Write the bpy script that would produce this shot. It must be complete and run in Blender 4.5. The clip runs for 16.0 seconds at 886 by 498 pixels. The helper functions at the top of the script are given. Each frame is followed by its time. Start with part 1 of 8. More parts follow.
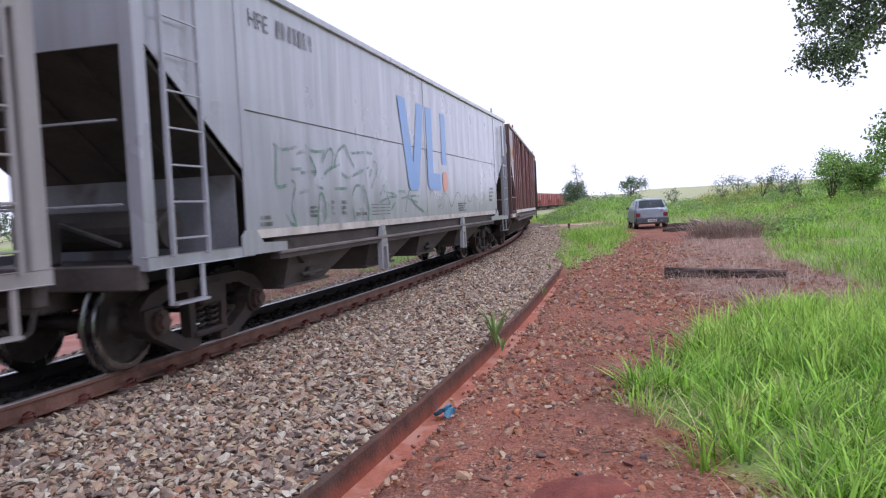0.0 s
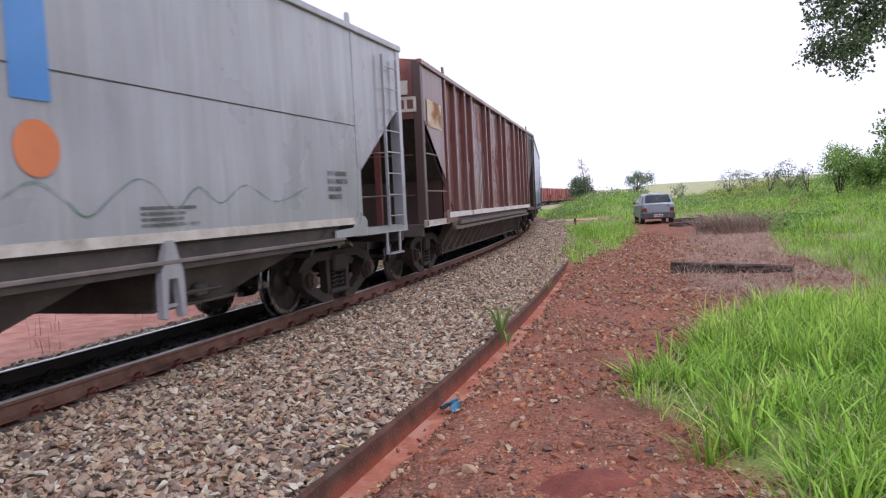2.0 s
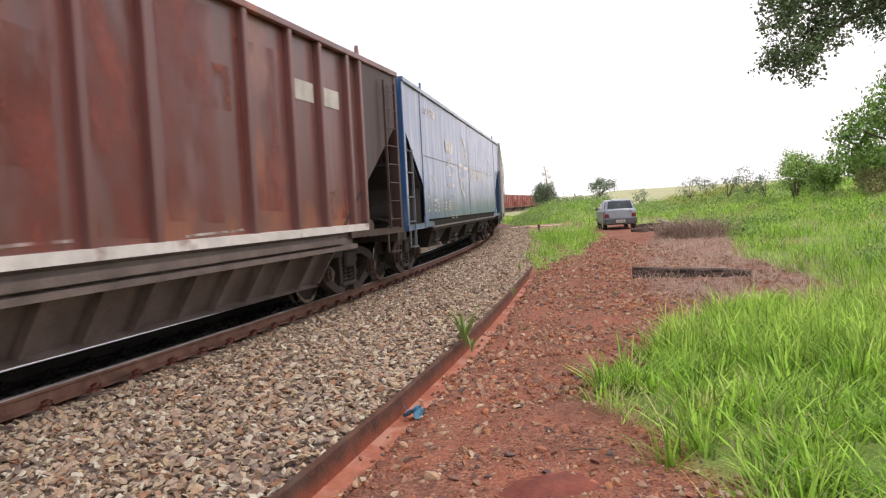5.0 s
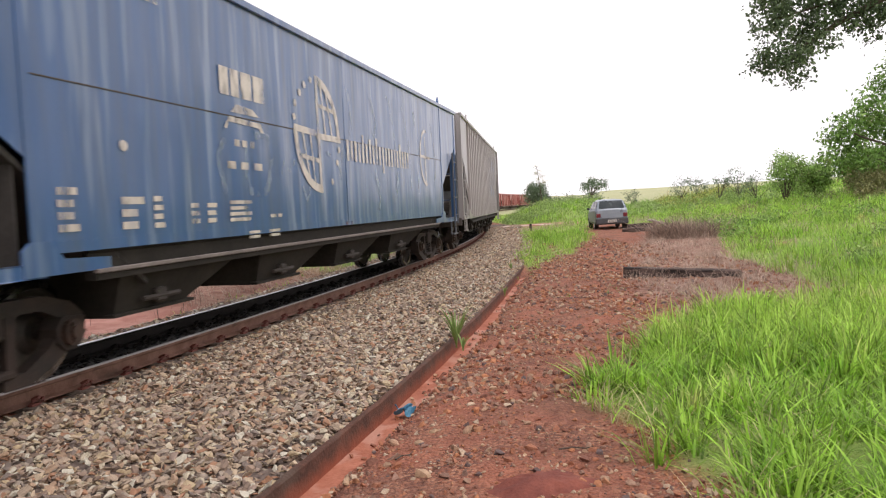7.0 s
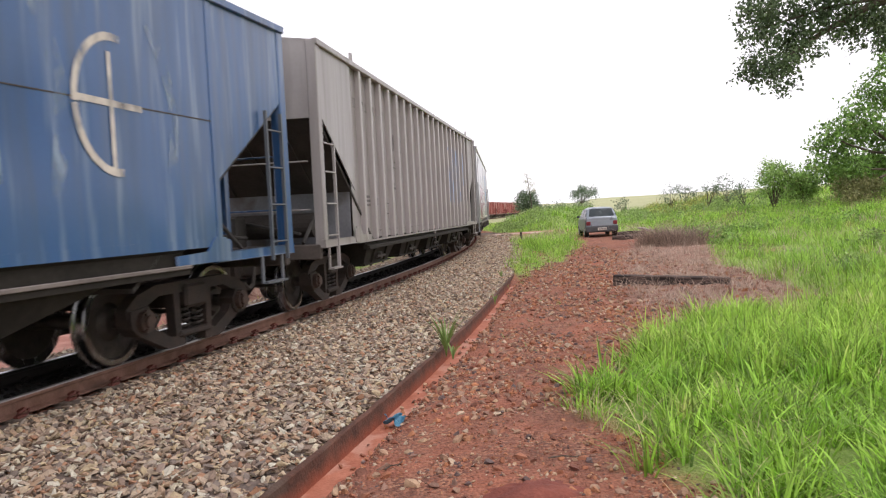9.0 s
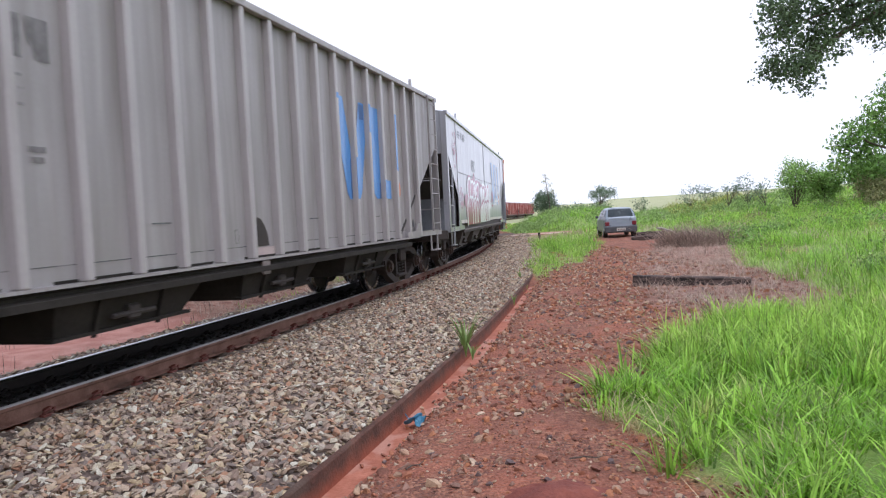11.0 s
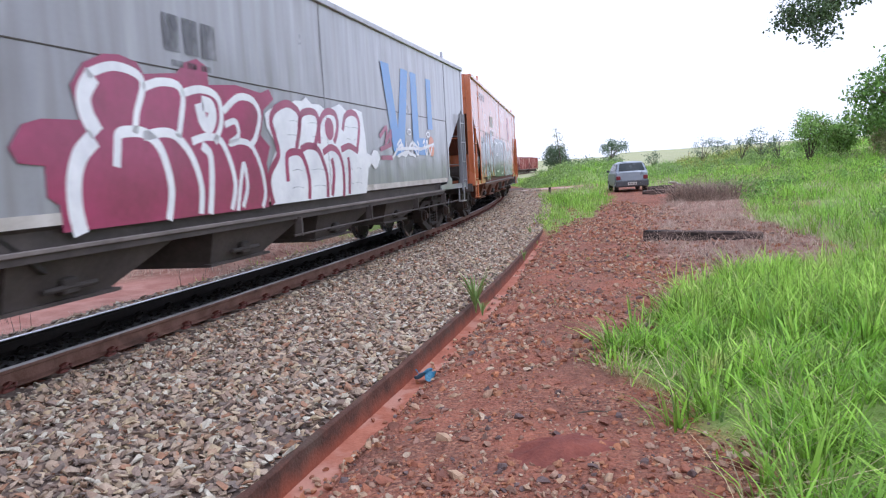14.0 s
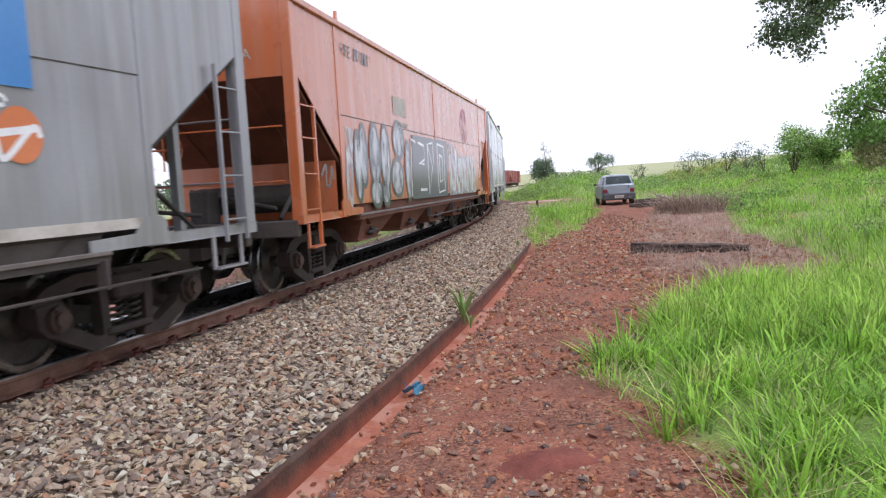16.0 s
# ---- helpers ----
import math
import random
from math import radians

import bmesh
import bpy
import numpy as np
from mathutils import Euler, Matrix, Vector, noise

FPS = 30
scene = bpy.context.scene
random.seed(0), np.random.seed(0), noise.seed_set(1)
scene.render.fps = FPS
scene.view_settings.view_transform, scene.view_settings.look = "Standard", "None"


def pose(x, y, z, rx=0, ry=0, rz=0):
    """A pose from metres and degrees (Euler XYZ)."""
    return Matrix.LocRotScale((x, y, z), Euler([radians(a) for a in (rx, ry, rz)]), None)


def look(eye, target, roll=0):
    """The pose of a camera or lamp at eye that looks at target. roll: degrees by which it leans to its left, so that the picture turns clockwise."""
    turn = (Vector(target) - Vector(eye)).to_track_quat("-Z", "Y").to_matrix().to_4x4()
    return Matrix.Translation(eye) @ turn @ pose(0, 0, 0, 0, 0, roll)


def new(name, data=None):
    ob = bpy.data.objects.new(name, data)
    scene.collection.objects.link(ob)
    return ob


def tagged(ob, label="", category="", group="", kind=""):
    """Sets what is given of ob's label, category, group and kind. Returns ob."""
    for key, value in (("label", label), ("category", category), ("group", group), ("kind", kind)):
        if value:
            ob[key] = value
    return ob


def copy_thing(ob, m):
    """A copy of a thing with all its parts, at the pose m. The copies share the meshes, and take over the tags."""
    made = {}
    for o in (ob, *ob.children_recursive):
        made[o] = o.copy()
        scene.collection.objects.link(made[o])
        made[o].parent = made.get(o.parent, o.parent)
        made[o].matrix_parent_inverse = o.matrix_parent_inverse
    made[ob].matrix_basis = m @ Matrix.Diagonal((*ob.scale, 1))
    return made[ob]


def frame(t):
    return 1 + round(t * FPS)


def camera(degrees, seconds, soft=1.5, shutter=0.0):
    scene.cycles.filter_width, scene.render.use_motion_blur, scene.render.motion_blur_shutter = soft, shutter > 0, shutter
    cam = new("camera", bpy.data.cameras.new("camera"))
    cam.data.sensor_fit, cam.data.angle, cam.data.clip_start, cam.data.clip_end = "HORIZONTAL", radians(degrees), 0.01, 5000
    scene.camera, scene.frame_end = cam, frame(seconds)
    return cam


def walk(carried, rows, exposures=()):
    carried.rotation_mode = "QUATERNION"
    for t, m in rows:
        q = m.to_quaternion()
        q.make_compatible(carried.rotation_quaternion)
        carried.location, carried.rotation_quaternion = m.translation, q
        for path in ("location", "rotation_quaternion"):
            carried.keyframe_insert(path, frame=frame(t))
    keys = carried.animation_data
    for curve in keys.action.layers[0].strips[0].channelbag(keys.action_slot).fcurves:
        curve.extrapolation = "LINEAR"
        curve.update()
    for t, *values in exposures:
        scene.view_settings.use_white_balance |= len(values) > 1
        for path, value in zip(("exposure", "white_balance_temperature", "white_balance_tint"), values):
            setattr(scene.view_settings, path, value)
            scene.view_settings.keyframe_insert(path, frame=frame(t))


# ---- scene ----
EYE = 1.6
cam = camera(60.0, 16.0, soft=1.2, shutter=0.3)
PATH = [
    (0, pose(0.000, 0.017, EYE + 0.004, 87.065, 3.276, -0.306)),
    (0.5, pose(0.001, 0.010, EYE + 0.003, 87.061, 3.081, -0.054)),
    (1, pose(0.003, 0.010, EYE + 0.001, 87.030, 3.073, 0.009)),
    (1.5, pose(0.000, 0.000, EYE + 0.000, 86.919, 3.351, 0.000)),
    (2, pose(-0.001, 0.001, EYE + 0.001, 86.720, 3.290, 0.137)),
    (2.5, pose(0.007, 0.006, EYE - 0.004, 86.548, 3.393, -0.065)),
    (3, pose(0.008, 0.007, EYE - 0.007, 86.560, 3.521, -0.305)),
    (3.5, pose(0.038, 0.032, EYE - 0.007, 86.756, 4.009, -1.054)),
    (4, pose(0.033, 0.031, EYE - 0.008, 87.150, 4.207, -1.932)),
    (6.5, pose(0.020, -0.012, EYE - 0.004, 86.943, 3.020, -2.850)),
    (7, pose(0.022, -0.009, EYE - 0.003, 86.934, 3.159, -3.076)),
    (7.5, pose(0.033, 0.002, EYE - 0.006, 87.054, 3.470, -3.592)),
    (8, pose(0.038, -0.002, EYE - 0.001, 87.261, 3.328, -3.997)),
    (10.5, pose(0.023, -0.008, EYE - 0.003, 87.612, 3.541, -2.960)),
    (11, pose(0.015, -0.013, EYE - 0.002, 87.647, 3.453, -2.454)),
    (11.5, pose(0.007, -0.015, EYE - 0.005, 87.736, 2.815, -1.432)),
    (12, pose(0.009, -0.017, EYE + 0.000, 87.448, 2.874, -1.084)),
    (12.5, pose(0.014, -0.022, EYE + 0.004, 87.066, 2.912, -1.165)),
    (13, pose(0.019, -0.022, EYE + 0.005, 85.370, 3.049, -1.577)),
    (13.5, pose(0.024, -0.015, EYE + 0.009, 84.497, 3.325, -1.629)),
    (14, pose(0.025, -0.009, EYE + 0.008, 84.356, 3.799, -1.700)),
    (14.5, pose(0.027, -0.007, EYE + 0.008, 84.487, 4.211, -1.857)),
    (15, pose(0.028, -0.007, EYE + 0.006, 84.649, 4.276, -2.207)),
    (15.5, pose(0.028, -0.003, EYE + 0.008, 84.866, 3.882, -2.392)),
    (16, pose(0.023, 0.000, EYE + 0.003, 85.284, 3.833, -2.616)),
]
EXPOSURES = [(0, 0.16, 5650, 24), (1.5, 0.15, 5700, 24), (2.1, 0.11, 6050, 23), (3, 0.27, 6700, 19), (3.6, 0.36, 6700, 19), (4.2, 0.34, 6750, 19), (7, 0.33, 6750, 18), (8, 0.33, 6850, 18), (10.5, 0.3, 5900, 17), (12.5, 0.28, 5700, 17), (14.5, 0.33, 5500, 19), (16, 0.3, 5950, 17)]
walk(cam, PATH, exposures=EXPOSURES)

# ---- daylight under a white overcast sky ----
SUN_EL, SUN_AZ = radians(52), radians(150)
world = bpy.data.worlds.new("overcast_sky")
scene.world = world
world.use_nodes = True
wn, wl = world.node_tree.nodes, world.node_tree.links
wn.clear()
w_out = wn.new("ShaderNodeOutputWorld")
w_sky = wn.new("ShaderNodeTexSky")
w_sky.sky_type, w_sky.sun_disc = "NISHITA", False
w_sky.sun_elevation, w_sky.sun_rotation, w_sky.dust_density = SUN_EL, SUN_AZ, 4.0
w_blue = wn.new("ShaderNodeBackground")
w_blue.inputs["Strength"].default_value = 0.06
w_cloud = wn.new("ShaderNodeBackground")
w_cloud.inputs["Strength"].default_value = 1.12
w_noise = wn.new("ShaderNodeTexNoise")
w_noise.inputs["Scale"].default_value, w_noise.inputs["Detail"].default_value = 1.6, 3.0
w_ramp = wn.new("ShaderNodeValToRGB")
w_ramp.color_ramp.elements[0].color = (0.92, 0.95, 1.0, 1)
w_ramp.color_ramp.elements[1].color = (1.0, 1.0, 1.0, 1)
w_mix = wn.new("ShaderNodeMixShader")
w_mix.inputs[0].default_value = 0.88
wl.new(w_sky.outputs[0], w_blue.inputs["Color"])
wl.new(w_noise.outputs["Fac"], w_ramp.inputs[0])
wl.new(w_ramp.outputs[0], w_cloud.inputs["Color"])
wl.new(w_blue.outputs[0], w_mix.inputs[1])
wl.new(w_cloud.outputs[0], w_mix.inputs[2])
wl.new(w_mix.outputs[0], w_out.inputs[0])
sun = new("sun", bpy.data.lights.new("sun", "SUN"))
sun.data.energy, sun.data.angle, sun.data.color = 0.8, radians(25), (1.0, 0.96, 0.9)
sun.matrix_world = look((0, 0, 0), (-math.sin(SUN_AZ) * math.cos(SUN_EL), -math.cos(SUN_AZ) * math.cos(SUN_EL), -math.sin(SUN_EL)))


# ---- materials ----
def shade(name, c1, c2, scale=8.0, rough=0.8, metal=0.0, bump=0.2, fine=60.0, c3=None, amount3=0.55, stretch=(1, 1, 1), island=0.0, info=0.0, spec=0.4, coarse=0.7):
    """A surface with two colours mixed by coarse and fine noise, an optional third one in patches, and relief."""
    m = bpy.data.materials.new(name)
    m.use_nodes = True
    n, l = m.node_tree.nodes, m.node_tree.links
    bsdf = n["Principled BSDF"]
    bsdf.inputs["Metallic"].default_value = metal
    bsdf.inputs["Specular IOR Level"].default_value = spec
    co = n.new("ShaderNodeTexCoord")
    mp = n.new("ShaderNodeMapping")
    mp.inputs["Scale"].default_value = stretch
    l.new(co.outputs["Object"], mp.inputs[0])
    big, small = n.new("ShaderNodeTexNoise"), n.new("ShaderNodeTexNoise")
    for t, s, d in ((big, scale, 5.0), (small, fine, 4.0)):
        t.inputs["Scale"].default_value, t.inputs["Detail"].default_value = s, d
        l.new(mp.outputs[0], t.inputs["Vector"])
    add = n.new("ShaderNodeMix")
    add.inputs[0].default_value = 1 - coarse
    l.new(big.outputs["Fac"], add.inputs[2])
    l.new(small.outputs["Fac"], add.inputs[3])
    ramp = n.new("ShaderNodeValToRGB")
    ramp.color_ramp.elements[0].position, ramp.color_ramp.elements[1].position = 0.36, 0.64
    ramp.color_ramp.elements[0].color, ramp.color_ramp.elements[1].color = (*c1, 1), (*c2, 1)
    l.new(add.outputs[0], ramp.inputs[0])
    col = ramp.outputs[0]
    if c3:
        pn = n.new("ShaderNodeTexNoise")
        pn.inputs["Scale"].default_value, pn.inputs["Detail"].default_value = scale * 0.45, 7.0
        l.new(mp.outputs[0], pn.inputs["Vector"])
        pr = n.new("ShaderNodeValToRGB")
        pr.color_ramp.elements[0].position, pr.color_ramp.elements[1].position = amount3, amount3 + 0.09
        l.new(pn.outputs["Fac"], pr.inputs[0])
        mx = n.new("ShaderNodeMix")
        mx.data_type = "RGBA"
        l.new(pr.outputs[0], mx.inputs[0])
        l.new(col, mx.inputs[6])
        mx.inputs[7].default_value = (*c3, 1)
        col = mx.outputs[2]
    if island or info:
        src = n.new("ShaderNodeNewGeometry").outputs["Random Per Island"] if island else n.new("ShaderNodeObjectInfo").outputs["Random"]
        k = island or info
        hs = n.new("ShaderNodeHueSaturation")
        mr = n.new("ShaderNodeMapRange")
        mr.inputs[3].default_value, mr.inputs[4].default_value = 1 - k, 1 + k
        l.new(src, mr.inputs[0])
        l.new(mr.outputs[0], hs.inputs["Value"])
        l.new(col, hs.inputs["Color"])
        col = hs.outputs[0]
    l.new(col, bsdf.inputs["Base Color"])
    rr = n.new("ShaderNodeMapRange")
    rr.inputs[3].default_value, rr.inputs[4].default_value = max(rough - 0.12, 0.03), min(rough + 0.12, 1)
    l.new(big.outputs["Fac"], rr.inputs[0])
    l.new(rr.outputs[0], bsdf.inputs["Roughness"])
    if bump:
        bp = n.new("ShaderNodeBump")
        bp.inputs["Strength"].default_value, bp.inputs["Distance"].default_value = bump, 0.02
        l.new(small.outputs["Fac"], bp.inputs["Height"])
        l.new(bp.outputs[0], bsdf.inputs["Normal"])
    return m


def stones_mat(name, stops, rough=0.85, per="island"):
    """Stones whose colours run over several tones, one tone for each stone."""
    m = shade(name, (0.5, 0.5, 0.5), (1, 1, 1), scale=14, fine=90, rough=rough, bump=0.35)
    n, l = m.node_tree.nodes, m.node_tree.links
    bsdf = n["Principled BSDF"]
    base = bsdf.inputs["Base Color"].links[0].from_socket
    src = n.new("ShaderNodeNewGeometry").outputs["Random Per Island"] if per == "island" else n.new("ShaderNodeObjectInfo").outputs["Random"]
    ramp = n.new("ShaderNodeValToRGB")
    ramp.color_ramp.interpolation = "CONSTANT"
    el = ramp.color_ramp.elements
    while len(el) < len(stops):
        el.new(0.5)
    for i, c in enumerate(stops):
        el[i].position, el[i].color = i / len(stops), (*c, 1)
    l.new(src, ramp.inputs[0])
    mul = n.new("ShaderNodeMix")
    mul.data_type, mul.blend_type = "RGBA", "MULTIPLY"
    mul.inputs[0].default_value = 0.8
    l.new(ramp.outputs[0], mul.inputs[6])
    l.new(base, mul.inputs[7])
    l.new(mul.outputs[2], bsdf.inputs["Base Color"])
    return m


def paint(name, col, dirt, rough=0.42, streak=0.5, rust=None, rust_at=0.62, ripple=0.5, gloss=0.45, runs=None, run_amount=0.4):
    """Weathered wagon paint: vertical streaks of dirt, grime low down, dull and glossy patches."""
    m = shade(name, tuple(c * 0.86 for c in col), col, scale=1.1, fine=26, rough=rough, bump=0.04, c3=rust, amount3=rust_at, spec=0.5)
    n, l = m.node_tree.nodes, m.node_tree.links
    bsdf = n["Principled BSDF"]
    base = bsdf.inputs["Base Color"].links[0].from_socket
    co = n.new("ShaderNodeTexCoord")
    mp = n.new("ShaderNodeMapping")
    mp.inputs["Scale"].default_value = (3.2, 3.2, 0.22)
    st = n.new("ShaderNodeTexNoise")
    st.inputs["Scale"].default_value, st.inputs["Detail"].default_value = 1.6, 6.0
    rp = n.new("ShaderNodeValToRGB")
    rp.color_ramp.elements[0].position, rp.color_ramp.elements[1].position = 0.42, 0.72
    ml = n.new("ShaderNodeMath")
    ml.operation, ml.inputs[1].default_value = "MULTIPLY", streak
    mx = n.new("ShaderNodeMix")
    mx.data_type = "RGBA"
    l.new(co.outputs["Object"], mp.inputs[0])
    l.new(mp.outputs[0], st.inputs["Vector"])
    l.new(st.outputs["Fac"], rp.inputs[0])
    l.new(rp.outputs[0], ml.inputs[0])
    l.new(ml.outputs[0], mx.inputs[0])
    l.new(base, mx.inputs[6])
    mx.inputs[7].default_value = (*dirt, 1)
    out = mx.outputs[2]
    if runs:
        # pale runs, narrow and broken along their length
        pm, pn, pr, px = n.new("ShaderNodeMapping"), n.new("ShaderNodeTexNoise"), n.new("ShaderNodeMapRange"), n.new("ShaderNodeMix")
        pm.inputs["Scale"].default_value, pm.inputs["Location"].default_value = (6.0, 6.0, 0.5), (3.1, 0.7, 1.3)
        pn.inputs["Scale"].default_value, pn.inputs["Detail"].default_value, px.data_type = 1.0, 3.0, "RGBA"
        for i, v in ((1, 0.53), (2, 0.72), (3, 0.0), (4, run_amount)):
            pr.inputs[i].default_value = v
        l.new(co.outputs["Object"], pm.inputs[0])
        l.new(pm.outputs[0], pn.inputs["Vector"])
        l.new(pn.outputs["Fac"], pr.inputs[0])
        l.new(pr.outputs[0], px.inputs[0])
        l.new(out, px.inputs[6])
        px.inputs[7].default_value = (*runs, 1)
        out = px.outputs[2]
    l.new(out, bsdf.inputs["Base Color"])
    bsdf.inputs["Coat Weight"].default_value, bsdf.inputs["Coat Roughness"].default_value = gloss, 0.17
    rm = n.new("ShaderNodeMapping")
    rm.inputs["Scale"].default_value = (1.0, 1.0, 0.16)
    rn = n.new("ShaderNodeTexNoise")
    rn.inputs["Scale"].default_value, rn.inputs["Detail"].default_value = 2.6, 2.0
    rb = n.new("ShaderNodeBump")
    rb.inputs["Strength"].default_value, rb.inputs["Distance"].default_value = ripple, 0.05
    l.new(co.outputs["Object"], rm.inputs[0])
    l.new(rm.outputs[0], rn.inputs["Vector"])
    l.new(rn.outputs["Fac"], rb.inputs["Height"])
    l.new(rb.outputs[0], bsdf.inputs["Normal"])
    return m


def worn(m, keep=0.6, scale=5.0, stretch=(1, 1, 0.5)):
    """Lets the surface under a painted mark show through where the mark has worn away."""
    n, l = m.node_tree.nodes, m.node_tree.links
    co, mp, ns, rp = n.new("ShaderNodeTexCoord"), n.new("ShaderNodeMapping"), n.new("ShaderNodeTexNoise"), n.new("ShaderNodeValToRGB")
    mp.inputs["Scale"].default_value = stretch
    ns.inputs["Scale"].default_value, ns.inputs["Detail"].default_value = scale, 6.0
    rp.color_ramp.elements[0].position, rp.color_ramp.elements[1].position = 0.58 - 0.32 * keep, 0.86 - 0.32 * keep
    tr, mx = n.new("ShaderNodeBsdfTransparent"), n.new("ShaderNodeMixShader")
    l.new(co.outputs["Object"], mp.inputs[0])
    l.new(mp.outputs[0], ns.inputs["Vector"])
    l.new(ns.outputs["Fac"], rp.inputs[0])
    l.new(rp.outputs[0], mx.inputs[0])
    l.new(tr.outputs[0], mx.inputs[1])
    l.new(n["Principled BSDF"].outputs[0], mx.inputs[2])
    l.new(mx.outputs[0], n["Material Output"].inputs["Surface"])
    return m


M = {}
M["grey"] = paint("pale_grey_wagon_paint", (0.35, 0.36, 0.405), (0.23, 0.222, 0.218), rough=0.3, gloss=0.75, runs=(0.5, 0.5, 0.53), run_amount=0.35)
M["grey_dark"] = paint("dull_grey_wagon_paint", (0.315, 0.315, 0.345), (0.19, 0.175, 0.17), rough=0.32, gloss=0.75, streak=0.75, runs=(0.46, 0.46, 0.48), run_amount=0.35)
M["pale"] = paint("pale_white_grey_wagon_paint", (0.55, 0.56, 0.6), (0.38, 0.37, 0.36), rough=0.28)
M["tan"] = paint("warm_grey_wagon_paint", (0.335, 0.312, 0.312), (0.2, 0.178, 0.17), gloss=0.3, rough=0.48, streak=0.75, runs=(0.42, 0.39, 0.38), run_amount=0.3)
# lighter copy of the tan: light caught by the ribs, painted in
M["tan_rib"] = paint("lit_pale_rib_paint", (0.42, 0.39, 0.39), (0.26, 0.232, 0.222), gloss=0.3, rough=0.45, streak=0.6)
M["primer"] = shade("pinkish_primer", (0.4, 0.31, 0.3), (0.5, 0.41, 0.39), scale=5, fine=30, rough=0.6, bump=0.03)
M["blue_dusty"] = paint("dust_covered_blue_paint", (0.1, 0.12, 0.15), (0.13, 0.115, 0.105), gloss=0.2, rough=0.55, streak=0.8)
M["brown"] = paint("oxide_brown_wagon_paint", (0.18, 0.058, 0.052), (0.105, 0.062, 0.058), gloss=0.35, rough=0.42, streak=0.85, rust=(0.34, 0.1, 0.05), rust_at=0.56)
# shaded copy of the oxide brown, for the trailing end and the bulkhead
M["brown_dark"] = paint("shaded_brown_end_paint", (0.06, 0.028, 0.025), (0.04, 0.028, 0.026), gloss=0.1, rough=0.6)
# corner posts: about half as bright as the oxide brown sides
M["brown_post"] = paint("dark_brown_post_paint", (0.085, 0.045, 0.041), (0.06, 0.044, 0.042), gloss=0.2, rough=0.55)
M["red"] = paint("red_wagon_paint", (0.36, 0.07, 0.065), (0.2, 0.085, 0.075), rough=0.45, streak=0.6)
M["blue"] = paint("faded_blue_wagon_paint", (0.022, 0.092, 0.258), (0.05, 0.085, 0.155), gloss=0.6, rough=0.34, streak=0.75, runs=(0.34, 0.42, 0.52), run_amount=0.4)
M["orange"] = paint("orange_wagon_paint", (0.56, 0.15, 0.052), (0.5, 0.24, 0.16), gloss=0.5, rough=0.28, streak=0.55)
M["white"] = shade("worn_white_paint", (0.42, 0.385, 0.345), (0.62, 0.585, 0.54), scale=4, fine=40, rough=0.6, bump=0.05, c3=(0.3, 0.26, 0.23), amount3=0.62)
M["underframe"] = shade("grimy_brown_black_steel", (0.03, 0.025, 0.022), (0.06, 0.05, 0.044), scale=3, fine=30, rough=0.75, bump=0.15)
M["chute"] = shade("dusty_grey_brown_steel", (0.042, 0.034, 0.031), (0.088, 0.072, 0.065), scale=2.2, fine=22, rough=0.7, bump=0.12)
# a much darker chute colour, for the blue and warm grey wagons
M["chute_dark"] = shade("near_black_olive_steel", (0.018, 0.016, 0.0135), (0.038, 0.033, 0.028), scale=2.2, fine=22, rough=0.8, bump=0.12, spec=0.2)
M["orange_grime"] = shade("grimy_orange_brown_steel", (0.1, 0.036, 0.022), (0.19, 0.07, 0.042), scale=2.2, fine=22, rough=0.7, bump=0.12)
M["trough"] = shade("dusty_brown_trough_steel", (0.1, 0.078, 0.072), (0.185, 0.145, 0.13), scale=2.2, fine=22, rough=0.7, bump=0.12)
M["lip"] = shade("dusty_pale_grey_steel", (0.13, 0.11, 0.1), (0.22, 0.19, 0.175), scale=2.2, fine=22, rough=0.7, bump=0.08)
M["bogie"] = shade("rust_brown_cast_steel", (0.022, 0.018, 0.016), (0.05, 0.034, 0.028), scale=6, fine=50, rough=0.75, bump=0.2)
M["hub"] = shade("rusty_axle_cap_steel", (0.035, 0.024, 0.02), (0.085, 0.05, 0.038), scale=9, fine=60, rough=0.6, bump=0.15)
M["wheel"] = shade("dark_wheel_steel", (0.05, 0.043, 0.04), (0.1, 0.085, 0.075), scale=9, fine=60, rough=0.55, bump=0.1, metal=0.4)
M["tread"] = shade("polished_wheel_tread", (0.2, 0.2, 0.21), (0.38, 0.385, 0.4), scale=9, fine=60, rough=0.25, bump=0.02, metal=1.0)
# the shade inside the hopper ends is put into this dark colour
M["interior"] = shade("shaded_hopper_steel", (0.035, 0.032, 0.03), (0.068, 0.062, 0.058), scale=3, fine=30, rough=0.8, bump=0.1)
# grey well below the side paint, with darker brown patches
M["bulkhead"] = shade("dark_grey_bulkhead_steel", (0.13, 0.135, 0.15), (0.2, 0.205, 0.225), scale=2.5, fine=24, rough=0.7, bump=0.08, c3=(0.1, 0.085, 0.075), amount3=0.58)
M["logo_blue"] = shade("sign_blue_paint", (0.055, 0.22, 0.56), (0.075, 0.26, 0.62), scale=1.5, fine=20, rough=0.45, bump=0.02, c3=(0.16, 0.27, 0.46), amount3=0.6)
M["logo_dark"] = shade("dark_sign_blue_paint", (0.035, 0.11, 0.3), (0.045, 0.14, 0.35), scale=1.5, fine=20, rough=0.45, bump=0.02)
M["logo_orange"] = shade("sign_orange_paint", (0.6, 0.16, 0.04), (0.68, 0.2, 0.06), scale=2, fine=20, rough=0.5, bump=0.02)
M["dark_paint"] = shade("dark_lettering_paint", (0.06, 0.06, 0.07), (0.11, 0.11, 0.12), scale=4, fine=30, rough=0.6, bump=0.02)
M["faint_paint"] = shade("worn_faint_lettering_paint", (0.15, 0.14, 0.145), (0.23, 0.22, 0.22), scale=4, fine=30, rough=0.6, bump=0.02)
